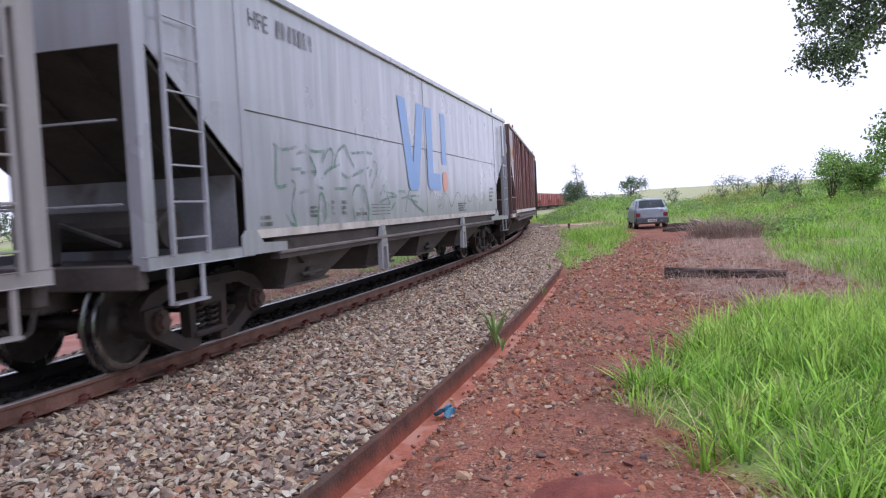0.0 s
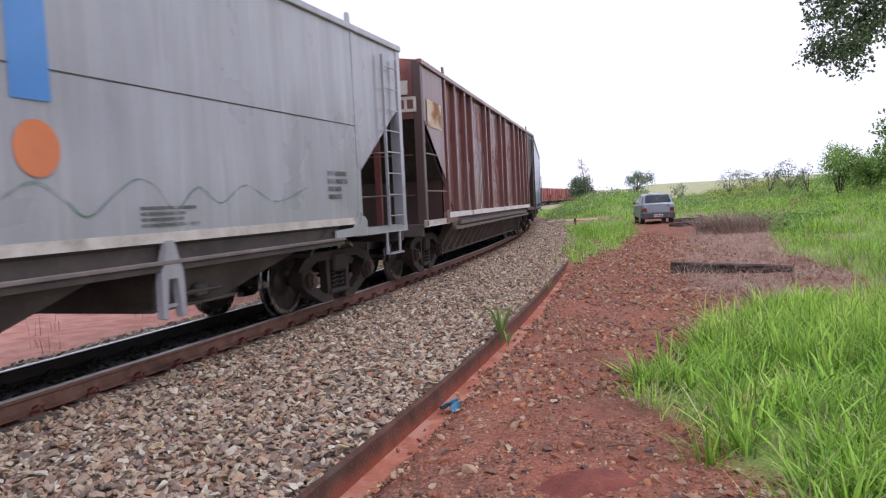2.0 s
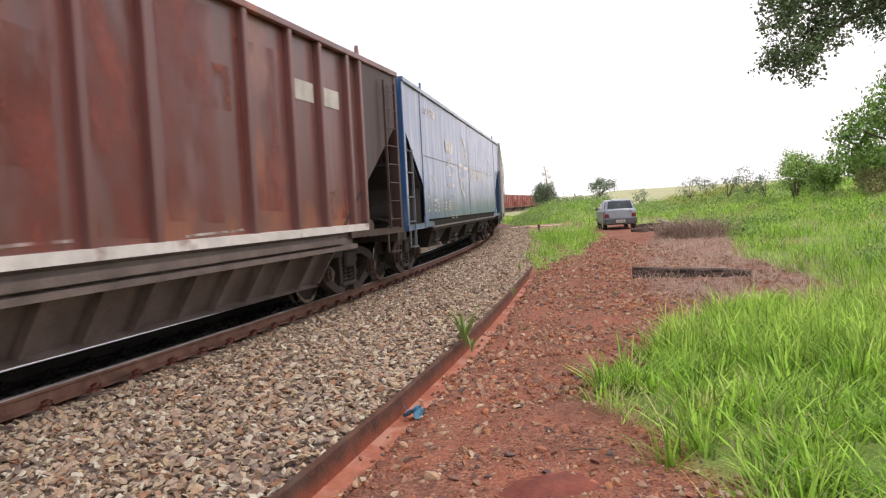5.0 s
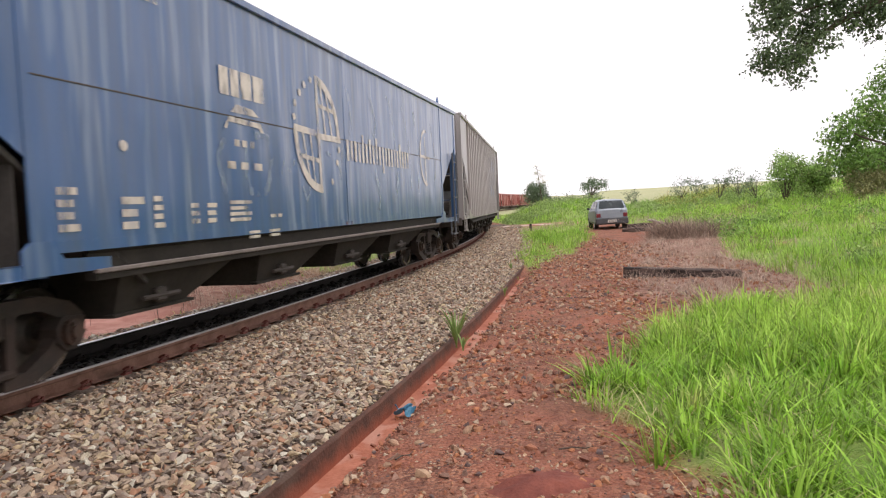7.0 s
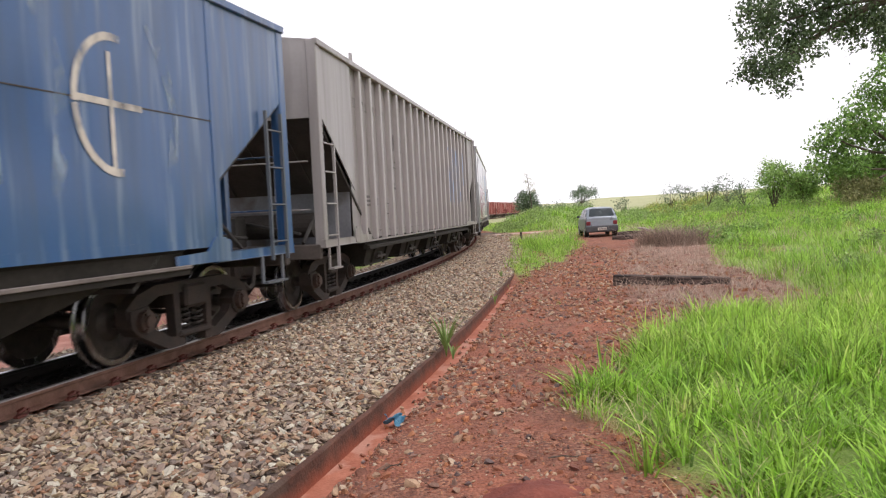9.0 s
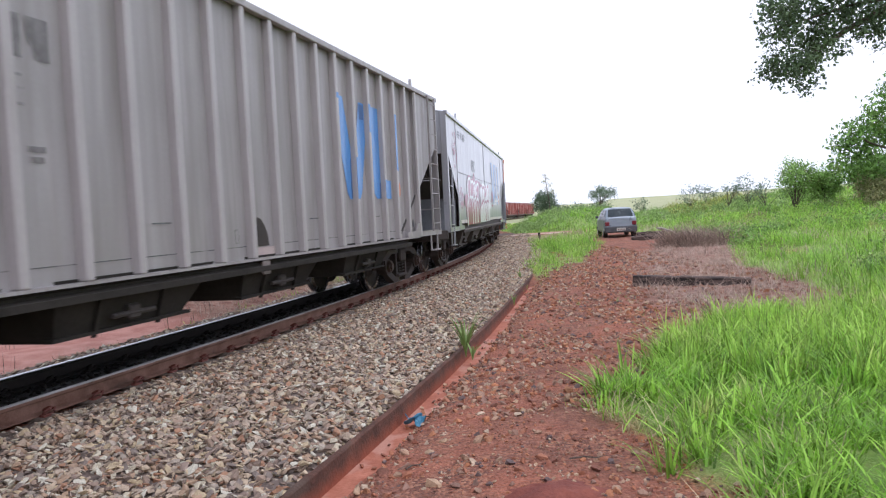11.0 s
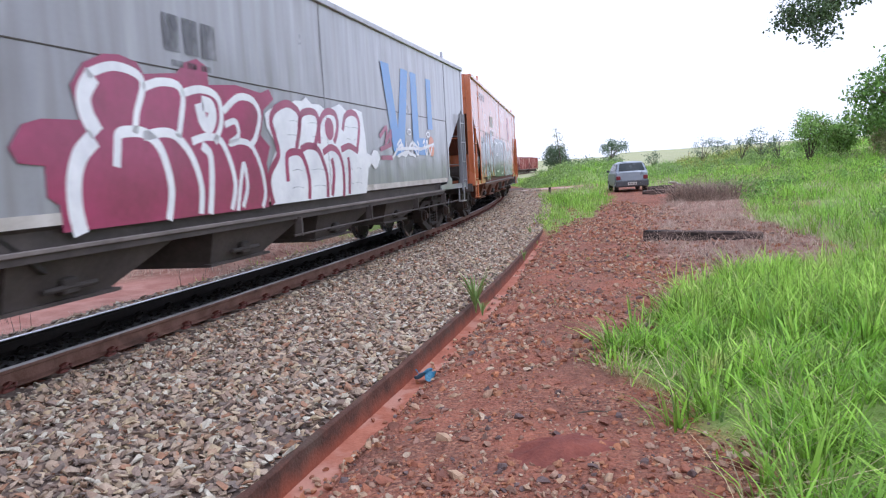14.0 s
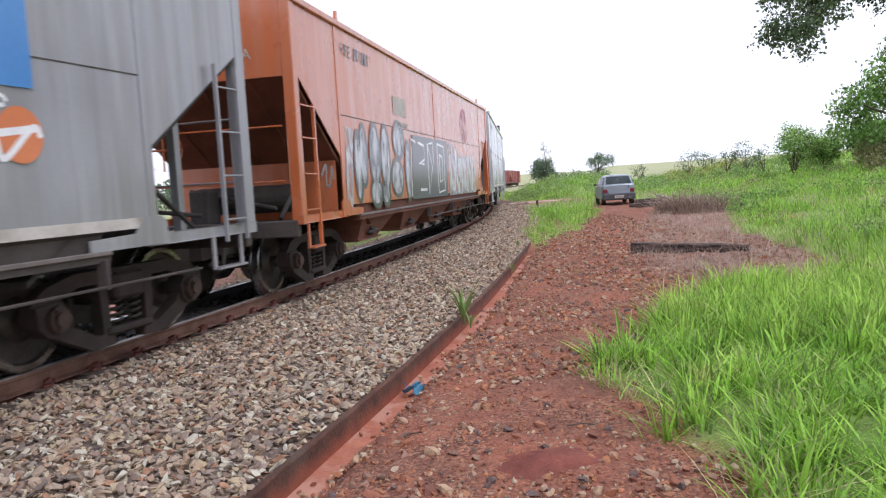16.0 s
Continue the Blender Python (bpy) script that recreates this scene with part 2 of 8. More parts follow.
M["cream"] = shade("faded_cream_paint", (0.52, 0.46, 0.40), (0.66, 0.60, 0.53), scale=3, fine=30, rough=0.6, bump=0.02, c3=(0.3, 0.3, 0.36), amount3=0.6)
M["magenta"] = shade("magenta_spray_paint", (0.24, 0.02, 0.075), (0.36, 0.035, 0.12), scale=2, fine=14, rough=0.5, bump=0.02)
M["pink"] = shade("faint_pink_spray_paint", (0.46, 0.14, 0.24), (0.52, 0.21, 0.31), scale=3, fine=20, rough=0.5, bump=0.02)
M["spray_white"] = shade("white_spray_paint", (0.72, 0.72, 0.76), (0.9, 0.9, 0.92), scale=2.5, fine=14, rough=0.5, bump=0.02)
M["spray_silver"] = shade("silver_spray_paint", (0.42, 0.44, 0.48), (0.6, 0.62, 0.66), scale=2.5, fine=14, rough=0.5, bump=0.02)
M["spray_black"] = shade("black_spray_paint", (0.03, 0.035, 0.045), (0.07, 0.075, 0.09), scale=2.5, fine=14, rough=0.5, bump=0.02)
M["spray_green"] = shade("thin_green_spray_paint", (0.08, 0.2, 0.15), (0.14, 0.27, 0.21), scale=2.5, fine=14, rough=0.5, bump=0.02)
M["spray_dust"] = shade("chalky_grey_smear", (0.32, 0.27, 0.26), (0.54, 0.5, 0.48), scale=3, fine=14, rough=0.7, bump=0.02, stretch=(2, 2, 0.4))
M["oxide_orange"] = shade("exposed_orange_primer", (0.3, 0.075, 0.04), (0.42, 0.12, 0.06), scale=3, fine=20, rough=0.55, bump=0.02)
M["oxide_red"] = shade("bright_oxide_red_paint", (0.2, 0.052, 0.042), (0.28, 0.07, 0.052), scale=3, fine=20, rough=0.42, bump=0.02)
M["soot"] = shade("sooty_black_stain", (0.03, 0.018, 0.018), (0.06, 0.03, 0.028), scale=3, fine=20, rough=0.6, bump=0.02)
M["stripe_white"] = shade("chalky_white_stripe_paint", (0.56, 0.53, 0.51), (0.74, 0.71, 0.68), scale=4, fine=40, rough=0.55, bump=0.05, c3=(0.34, 0.25, 0.22), amount3=0.6)
M["pink_concrete"] = shade("dusty_pinkish_concrete", (0.5, 0.37, 0.32), (0.66, 0.53, 0.47), scale=1.5, fine=30, rough=0.9, bump=0.1, c3=(0.42, 0.2, 0.13), amount3=0.55)
M["red_patch"] = shade("faded_red_repaint", (0.2, 0.06, 0.045), (0.27, 0.075, 0.05), scale=3, fine=20, rough=0.6, bump=0.02)
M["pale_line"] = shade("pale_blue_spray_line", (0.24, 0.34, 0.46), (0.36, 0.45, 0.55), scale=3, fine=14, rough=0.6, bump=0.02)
M["rust_plate"] = shade("peeling_rusty_placard", (0.55, 0.42, 0.28), (0.68, 0.58, 0.46), scale=3, fine=18, rough=0.7, bump=0.05, c3=(0.3, 0.12, 0.04), amount3=0.5)
M["rail"] = shade("rusty_rail_side", (0.14, 0.066, 0.044), (0.24, 0.132, 0.098), scale=5, fine=60, rough=0.85, bump=0.2, c3=(0.1, 0.055, 0.04), amount3=0.58)
M["railhead"] = shade("worn_bright_railhead", (0.5, 0.5, 0.52), (0.68, 0.68, 0.7), scale=3, fine=40, rough=0.32, bump=0.02, metal=0.9)
# black holds both oil and the shade under the train
M["rail_oil_shade"] = shade("oil_and_shade_black_rail_side", (0.012, 0.01, 0.009), (0.028, 0.022, 0.019), scale=5, fine=60, rough=0.8, bump=0.2)
M["railhead_dull"] = shade("dull_worn_railhead", (0.34, 0.3, 0.28), (0.5, 0.46, 0.44), scale=3, fine=40, rough=0.42, bump=0.03, metal=0.7)
M["clip"] = shade("red_brown_spring_steel", (0.1, 0.035, 0.028), (0.19, 0.06, 0.045), scale=8, fine=60, rough=0.7, bump=0.1)
M["sleeper"] = shade("weathered_sleeper", (0.1, 0.075, 0.06), (0.2, 0.155, 0.125), scale=6, fine=50, rough=0.9, bump=0.4, stretch=(1, 6, 6))
M["oldwood"] = shade("charred_old_sleeper_wood", (0.05, 0.036, 0.03), (0.19, 0.135, 0.115), scale=4, fine=40, rough=0.95, bump=0.5, stretch=(1, 7, 7), c3=(0.028, 0.022, 0.02), amount3=0.5)
M["kerb"] = shade("soil_stained_concrete_kerb", (0.055, 0.025, 0.017), (0.15, 0.068, 0.046), scale=4, fine=40, rough=0.95, bump=0.4, c3=(0.09, 0.055, 0.04), amount3=0.55)
def stained(m, col, z0, z1):
    """A splash of silt up to an uneven height, in the thing's own z."""
    n, l = m.node_tree.nodes, m.node_tree.links
    bsdf = n["Principled BSDF"]
    base = bsdf.inputs["Base Color"].links[0].from_socket
    co, sp, ns = n.new("ShaderNodeTexCoord"), n.new("ShaderNodeSeparateXYZ"), n.new("ShaderNodeTexNoise")
    ns.inputs["Scale"].default_value, ns.inputs["Detail"].default_value = 5.0, 6.0
    ad, mr, mx = n.new("ShaderNodeMath"), n.new("ShaderNodeMapRange"), n.new("ShaderNodeMix")
    ad.operation, ad.inputs[1].default_value, mx.data_type = "MULTIPLY_ADD", -0.16, "RGBA"
    mr.inputs[1].default_value, mr.inputs[2].default_value, mr.inputs[3].default_value, mr.inputs[4].default_value = z0 - 0.08, z1 - 0.08, 0.9, 0.0
    l.new(co.outputs["Object"], sp.inputs[0])
    l.new(co.outputs["Object"], ns.inputs["Vector"])
    l.new(ns.outputs["Fac"], ad.inputs[0])
    l.new(sp.outputs["Z"], ad.inputs[2])
    l.new(ad.outputs[0], mr.inputs[0])
    l.new(mr.outputs[0], mx.inputs[0])
    l.new(base, mx.inputs[6])
    mx.inputs[7].default_value = (*col, 1)
    l.new(mx.outputs[2], bsdf.inputs["Base Color"])


stained(M["kerb"], (0.3, 0.085, 0.045), -0.12, 0.0)
M["mud"] = shade("smooth_orange_silt", (0.33, 0.1, 0.055), (0.48, 0.185, 0.115), scale=5, fine=30, rough=0.85, bump=0.35, c3=(0.5, 0.25, 0.18), amount3=0.5)
STONES = [(0.416, 0.319, 0.232), (0.6, 0.466, 0.325), (0.288, 0.204, 0.153), (0.604, 0.524, 0.386), (0.479, 0.328, 0.219), (0.371, 0.274, 0.218), (0.515, 0.399, 0.3), (0.453, 0.248, 0.151), (0.246, 0.195, 0.163), (0.579, 0.45, 0.285), (0.453, 0.375, 0.297), (0.684, 0.631, 0.508), (0.377, 0.267, 0.197), (0.559, 0.425, 0.312)]
M["ballast"] = stones_mat("crushed_stone_ballast", STONES)
M["ballast_one"] = stones_mat("crushed_stone_single", STONES, per="object")
# oil and the train's shade are both painted into these stones
M["ballast_oil_shade"] = stones_mat("oil_and_shade_black_ballast", [(0.018, 0.016, 0.015), (0.03, 0.026, 0.023), (0.045, 0.036, 0.03), (0.012, 0.011, 0.011)])
M["bed"] = shade("stone_dust_bed", (0.085, 0.062, 0.05), (0.2, 0.15, 0.125), scale=9, fine=45, rough=0.95, bump=0.6)
# same for the bed: oil plus painted shade of the wagons
M["bed_oil_shade"] = shade("oil_and_shade_black_bed", (0.01, 0.009, 0.009), (0.025, 0.021, 0.019), scale=9, fine=45, rough=0.7, bump=0.6)
M["gravel"] = stones_mat("red_laterite_gravel", [(0.36, 0.14, 0.085), (0.5, 0.24, 0.13), (0.25, 0.105, 0.07), (0.33, 0.19, 0.14), (0.54, 0.36, 0.23), (0.52, 0.22, 0.11), (0.4, 0.17, 0.1), (0.19, 0.13, 0.12), (0.46, 0.29, 0.19), (0.3, 0.17, 0.12), (0.42, 0.26, 0.18), (0.42, 0.165, 0.09), (0.6, 0.45, 0.32)])
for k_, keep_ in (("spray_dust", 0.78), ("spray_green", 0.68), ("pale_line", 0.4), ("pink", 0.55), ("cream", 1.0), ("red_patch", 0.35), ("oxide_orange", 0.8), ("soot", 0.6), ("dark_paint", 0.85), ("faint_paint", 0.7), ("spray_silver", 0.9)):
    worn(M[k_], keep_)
worn(M["oxide_red"], 0.55, 1.6)
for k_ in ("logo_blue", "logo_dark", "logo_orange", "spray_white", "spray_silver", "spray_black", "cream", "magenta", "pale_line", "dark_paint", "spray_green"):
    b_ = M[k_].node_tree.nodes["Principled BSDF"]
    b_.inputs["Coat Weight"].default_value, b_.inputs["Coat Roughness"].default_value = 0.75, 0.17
M["bark"] = shade("grey_brown_bark", (0.06, 0.045, 0.035), (0.14, 0.11, 0.085), scale=5, fine=40, rough=0.95, bump=0.6)


def leaf_mat(name, a, b, c3=None, spread=0.35, gloss=0.5, through_light=0.3):
    """Leaves or blades: each one its own tone, a little light passing through."""
    m = shade(name, a, b, scale=3.0, fine=25, rough=gloss, bump=0.0, island=spread, c3=c3, amount3=0.6)
    n, l = m.node_tree.nodes, m.node_tree.links
    bsdf = n["Principled BSDF"]
    base = bsdf.inputs["Base Color"].links[0].from_socket
    tr = n.new("ShaderNodeBsdfTranslucent")
    mx = n.new("ShaderNodeMixShader")
    mx.inputs[0].default_value = through_light
    l.new(base, tr.inputs["Color"])
    l.new(bsdf.outputs[0], mx.inputs[1])
    l.new(tr.outputs[0], mx.inputs[2])
    l.new(mx.outputs[0], n["Material Output"].inputs["Surface"])
    return m


M["grass"] = leaf_mat("lush_green_grass", (0.2, 0.4, 0.045), (0.37, 0.58, 0.085), c3=(0.54, 0.58, 0.2), spread=0.62, through_light=0.4)
# brighter copy of the grass: stronger sky light put into the colour
M["grass_skylit"] = leaf_mat("skylit_yellow_green_grass", (0.3, 0.5, 0.07), (0.49, 0.68, 0.14), c3=(0.6, 0.64, 0.24), spread=0.5, through_light=0.45)
M["grass_mid"] = leaf_mat("slope_grass", (0.22, 0.44, 0.06), (0.4, 0.6, 0.1), c3=(0.56, 0.56, 0.2), spread=0.5, through_light=0.4)
M["grass_far"] = leaf_mat("meadow_grass", (0.26, 0.45, 0.085), (0.44, 0.58, 0.15), c3=(0.58, 0.56, 0.26), spread=0.35)
M["straw"] = leaf_mat("dry_brown_grass", (0.37, 0.269, 0.213), (0.605, 0.487, 0.392), c3=(0.16, 0.1, 0.08), spread=0.35, gloss=0.8)
M["straw_dark"] = leaf_mat("tangled_brown_dead_grass", (0.25, 0.18, 0.145), (0.46, 0.36, 0.29), c3=(0.12, 0.08, 0.065), spread=0.45, gloss=0.8)
M["straw_pale"] = leaf_mat("pale_tan_dead_blades", (0.42, 0.36, 0.19), (0.64, 0.56, 0.33), c3=(0.3, 0.22, 0.12), spread=0.4, gloss=0.7)
M["weed"] = leaf_mat("bank_weeds", (0.2, 0.34, 0.09), (0.35, 0.46, 0.16), c3=(0.43, 0.46, 0.29), spread=0.4)
M["olive"] = leaf_mat("yellow_olive_scrub_leaves", (0.26, 0.3, 0.07), (0.45, 0.46, 0.14), c3=(0.42, 0.34, 0.16), spread=0.5)
M["leaf"] = leaf_mat("dark_green_leaves", (0.075, 0.12, 0.06), (0.15, 0.21, 0.1), c3=(0.2, 0.24, 0.13), spread=0.5)
M["bush"] = leaf_mat("bush_leaves", (0.15, 0.29, 0.065), (0.29, 0.46, 0.11), c3=(0.32, 0.38, 0.12), spread=0.5)
M["bush_light"] = leaf_mat("light_bush_leaves", (0.18, 0.32, 0.08), (0.34, 0.5, 0.14), c3=(0.38, 0.34, 0.18), spread=0.5)
M["bush_dark"] = leaf_mat("dense_dark_leaves", (0.11, 0.22, 0.05), (0.23, 0.38, 0.09), c3=(0.32, 0.4, 0.14), spread=0.5)
# green lightened and greyed: haze over the far trees, put into the colour
M["far_leaf"] = leaf_mat("hazed_distant_tree_leaves", (0.1, 0.155, 0.095), (0.18, 0.24, 0.14), spread=0.4)
M["shrub_dry"] = leaf_mat("half_dry_shrub_leaves", (0.2, 0.22, 0.09), (0.34, 0.32, 0.15), c3=(0.24, 0.15, 0.09), spread=0.4)


# ---- mesh helpers ----
def part(name, bm, material, parent=None, label="", smooth=False):
    """Link a bmesh as one mesh object under a thing or a part."""
    me = bpy.data.meshes.new(name)
    bmesh.ops.recalc_face_normals(bm, faces=bm.faces)
    bm.to_mesh(me)
    bm.free()
    if smooth:
        for p in me.polygons:
            p.use_smooth = True
    me.materials.append(material)
    ob = new(name, me)
    if parent:
        ob.parent = parent
    if label:
        ob["label"] = label
    return ob


def raw(name, verts, faces, material, parent=None, smooth=False):
    me = bpy.data.meshes.new(name)
    me.from_pydata(verts, [], faces)
    if smooth:
        me.polygons.foreach_set("use_smooth", [True] * len(me.polygons))
    me.materials.append(material)
    me.update()
    ob = new(name, me)
    if parent:
        ob.parent = parent
    return ob


def box(bm, x0, x1, y0, y1, z0, z1, bevel=0.0):
    made = bmesh.ops.create_cube(bm, size=1.0)["verts"]
    for v in made:
        v.co = Vector((x0 + (v.co.x + 0.5) * (x1 - x0), y0 + (v.co.y + 0.5) * (y1 - y0), z0 + (v.co.z + 0.5) * (z1 - z0)))
    if bevel:
        edges = list({e for v in made for e in v.link_edges})
        bmesh.ops.bevel(bm, geom=edges, offset=bevel, segments=1, affect="EDGES")
    return bm


def prism(bm, pts, lo, hi, axis="y"):
    """A closed outline swept from lo to hi along an axis. For y the outline is (x, z), for x it is (y, z), for z it is (x, y)."""
    def at(p, k):
        return {"y": (p[0], k, p[1]), "x": (k, p[0], p[1]), "z": (p[0], p[1], k)}[axis]
    a = [bm.verts.new(at(p, lo)) for p in pts]
    b = [bm.verts.new(at(p, hi)) for p in pts]
    bm.faces.new(a)
    bm.faces.new(b[::-1])
    for i in range(len(pts)):
        j = (i + 1) % len(pts)
        bm.faces.new((a[i], b[i], b[j], a[j]))
    return bm


def rod(bm, p, q, r, seg=8):
    """A round bar from p to q."""
    p, q = Vector(p), Vector(q)
    turn = (q - p).to_track_quat("Z", "Y").to_matrix().to_4x4()
    m = Matrix.Translation((p + q) / 2) @ turn
    bmesh.ops.create_cone(bm, cap_ends=True, segments=seg, radius1=r, radius2=r, depth=(q - p).length, matrix=m)
    return bm


def disc(bm, c, r, depth, axis="y", seg=24, r2=None):
    turn = {"y": Euler((radians(90), 0, 0)), "x": Euler((0, radians(90), 0)), "z": Euler((0, 0, 0))}[axis].to_matrix().to_4x4()
    bmesh.ops.create_cone(bm, cap_ends=True, segments=seg, radius1=r, radius2=r if r2 is None else r2, depth=depth, matrix=Matrix.Translation(c) @ turn)
    return bm


def limb(bm, pts, r0, r1, seg=7):
    """A tapering branch through points."""
    pts = [Vector(p) for p in pts]
    prev = None
    for i, p in enumerate(pts):
        t = (pts[min(i + 1, len(pts) - 1)] - pts[max(i - 1, 0)]).normalized()
        a = t.orthogonal().normalized()
        b = t.cross(a)
        r = r0 + (r1 - r0) * i / (len(pts) - 1)
        ring = [bm.verts.new(p + (a * math.cos(6.283 * k / seg) + b * math.sin(6.283 * k / seg)) * r) for k in range(seg)]
        if prev:
            off = min(range(seg), key=lambda o: sum((ring[(k + o) % seg].co - prev[k].co).length for k in range(seg)))
            ring = ring[off:] + ring[:off]
            for k in range(seg):
                bm.faces.new((prev[k], prev[(k + 1) % seg], ring[(k + 1) % seg], ring[k]))
        prev = ring
    return bm


def B():
    return bmesh.new()


# ---- the line of the track ----
# s: metres along the track from the point beside the camera; heading in degrees, clockwise from +y
STEP = 0.5
TS = np.arange(-160.0, 480.0, STEP)
CURVE = np.where((TS > -12) & (TS < 64), -0.3284 + 0.00118 * np.clip(TS, 0, 64), 0.0)
CURVE = np.where((TS > 70) & (TS < 185), 0.13, CURVE)
HEAD = np.cumsum(CURVE) * STEP
HEAD = np.radians(HEAD - np.interp(0, TS, HEAD) + 19.648)
TX, TY = np.cumsum(np.sin(HEAD)) * STEP, np.cumsum(np.cos(HEAD)) * STEP
OFFSET, RAIL_Z, CANT = 5.834, EYE - 1.339, 0.6
TX += -np.interp(0, TS, TX) - OFFSET * math.cos(radians(19.648))
TY += -np.interp(0, TS, TY) + OFFSET * math.sin(radians(19.648))


def on_track(s):
    return np.interp(s, TS, TX), np.interp(s, TS, TY), np.interp(s, TS, HEAD)


def beside(s, d, z):
    """The place at s along the track, d metres to the right of its middle."""
    x, y, h = on_track(s)
    return x + d * np.cos(h), y - d * np.sin(h), z + 0 * x


def track_coords(x, y):
    """s and d of places (arrays)."""
    x, y = np.asarray(x, float).ravel(), np.asarray(y, float).ravel()
    S, D = np.empty_like(x), np.empty_like(x)
    for i in range(0, len(x), 4000):
        dx, dy = x[i:i + 4000, None] - TX[None], y[i:i + 4000, None] - TY[None]
        k = np.argmin(dx * dx + dy * dy, axis=1)
        r = np.arange(len(k))
        dx, dy, h = dx[r, k], dy[r, k], HEAD[k]
        S[i:i + 4000] = TS[k] + dx * np.sin(h) + dy * np.cos(h)
        D[i:i + 4000] = dx * np.cos(h) - dy * np.sin(h)
    return S, D


def kerb_d(s):
    return np.interp(np.asarray(s, float), [-9, 4, 6, 8, 10, 12, 15, 18, 22, 60], [4.1, 3.642, 3.6, 3.545, 3.485, 3.415, 3.32, 3.265, 3.15, 2.8])


def smooth(a, lo, hi):
    t = np.clip((a - lo) / (hi - lo), 0, 1)
    return t * t * (3 - 2 * t)


def wave(x, y, k, seed):
    """Cheap smooth unevenness, about -1 to 1, features about k metres across."""
    rs = np.random.RandomState(seed)
    v = 0
    for i in range(5):
        a, f, p = rs.uniform(0, 6.3), rs.uniform(0.6, 1.7) * 6.283 / (k * 2), rs.uniform(0, 6.3)
        v = v + np.sin((x * math.cos(a) + y * math.sin(a)) * f + p + 1.3 * np.sin((x * math.sin(a) - y * math.cos(a)) * f * 0.7 + p * 2))
    return v / 5


def swell(x, y):
    """Low smooth swells of bare red earth on the path."""
    v = 0
    for cx, cy, rx, ry in ((1.5, 7.35, 0.55, 0.5), (0.72, 4.25, 0.42, 0.32), (1.1, 5.6, 0.35, 0.5), (2.3, 10.2, 0.5, 0.7), (0.95, 8.9, 0.3, 0.5), (3.2, 14.5, 0.6, 1.2), (5.6, 24, 0.8, 3.0), (7.2, 31, 1.2, 4.0)):
        v = np.maximum(v, np.exp(-(((x - cx) / rx) ** 2 + ((y - cy) / ry) ** 2) ** 1.5))
    return v


def ground_z(x, y, sd=None):
    x, y = np.asarray(x, float).ravel(), np.asarray(y, float).ravel()
    s, d = sd or track_coords(x, y)
    dk = kerb_d(s)
    bed = np.interp(np.abs(d), [0, 1.3, 2.2, 2.9, 4.5], [0.05, 0.05, -0.05, -0.25, -0.34])
    right = np.interp(d, [0, 1.3], [0.05, 0.06])
    right = np.where(d > 1.3, 0.06 - 0.05 * (d - 1.3) / (dk - 1.3), right)
    e = d - dk
    path = np.interp(e, [0.0, 0.04, 0.07, 0.19, 0.27, 0.65], [0.0, -0.06, -0.12, -0.12, -0.05, 0.0])
    live = smooth(e, 0.5, 1.2)
    out = 0.0042 * np.clip(y - 5, 0, 60) + 0.082 * np.clip(e - 6, 0, 40) * (1 - 0.4 * smooth(y, 35, 60)) * (1 - 0.4 * smooth(y, 60, 100)) * (1 - smooth(y, 130, 260)) + 0.05 * live * swell(x, y) * (y > 4.8) + 0.055 * live * wave(x, y, 1.4, 3) + 0.04 * live * wave(x, y, 0.45, 4) + 0.12 * smooth(e, 5, 9) * wave(x, y, 6, 5) + 0.2 * smooth(e, 5.5, 9) * (1 - smooth(y, 60, 90)) * wave(x, y, 2.4, 6)
    far_kerb = smooth(s, 16.5, 20)
    path = path * (1 - far_kerb)
    zr = np.where(e < 0, right, path + out * smooth(e, 0.3, 3))
    bank = 1.15 * np.exp(-(((x - 12.3) / 5) ** 2) ** 2 - ((y - 63) / 8) ** 2)
    bank = bank + 0.7 * np.exp(-(((x - 32) / 9) ** 2) ** 2 - ((y - 62) / 10) ** 2)
    zl = bed - 0.05 * smooth(-d, 6, 60) + 0.05 * smooth(-d, 4, 8) * wave(x, y, 2.5, 8) + 0.1 * smooth(-d, 3.6, 4.6)
    zl = zl + 0.4 * smooth(-d, 2.5, 3.6) * (1 - smooth(-d, 4.8, 6.5)) * smooth(s, 12.5, 15) * (1 - smooth(s, 60, 90)) * (0.7 + 0.4 * wave(x, y, 1.1, 9))
    z = np.where(d > 0, zr + bank * smooth(d, 3, 7), zl)
    reach = np.hypot(x, y)
    rise = np.tan(np.radians(np.interp(np.degrees(np.arctan2(x, np.maximum(y, 1e-3))), [-60, 0, 8, 12, 15.2, 20.5, 27, 45], [0.1, 0.35, 0.5, 0.55, 0.6, 0.61, 0.61, 0.68])))
    hill = smooth(reach, 120, 450) * (1.2 + 450 * rise) + 0.6 * np.clip(reach - 450, 0, 2000) * rise
    z = z + hill * smooth(np.abs(d), 8, 20) * (y > 0)
    road = smooth(y, 45.4, 46.2) * (1 - smooth(y, 52.6, 53.6)) * smooth(d, 0.5, 2.5) * (1 - smooth(x, 22, 28))
    z = z * (1 - road) + road * (0.16 + 0.004 * d)
    return z


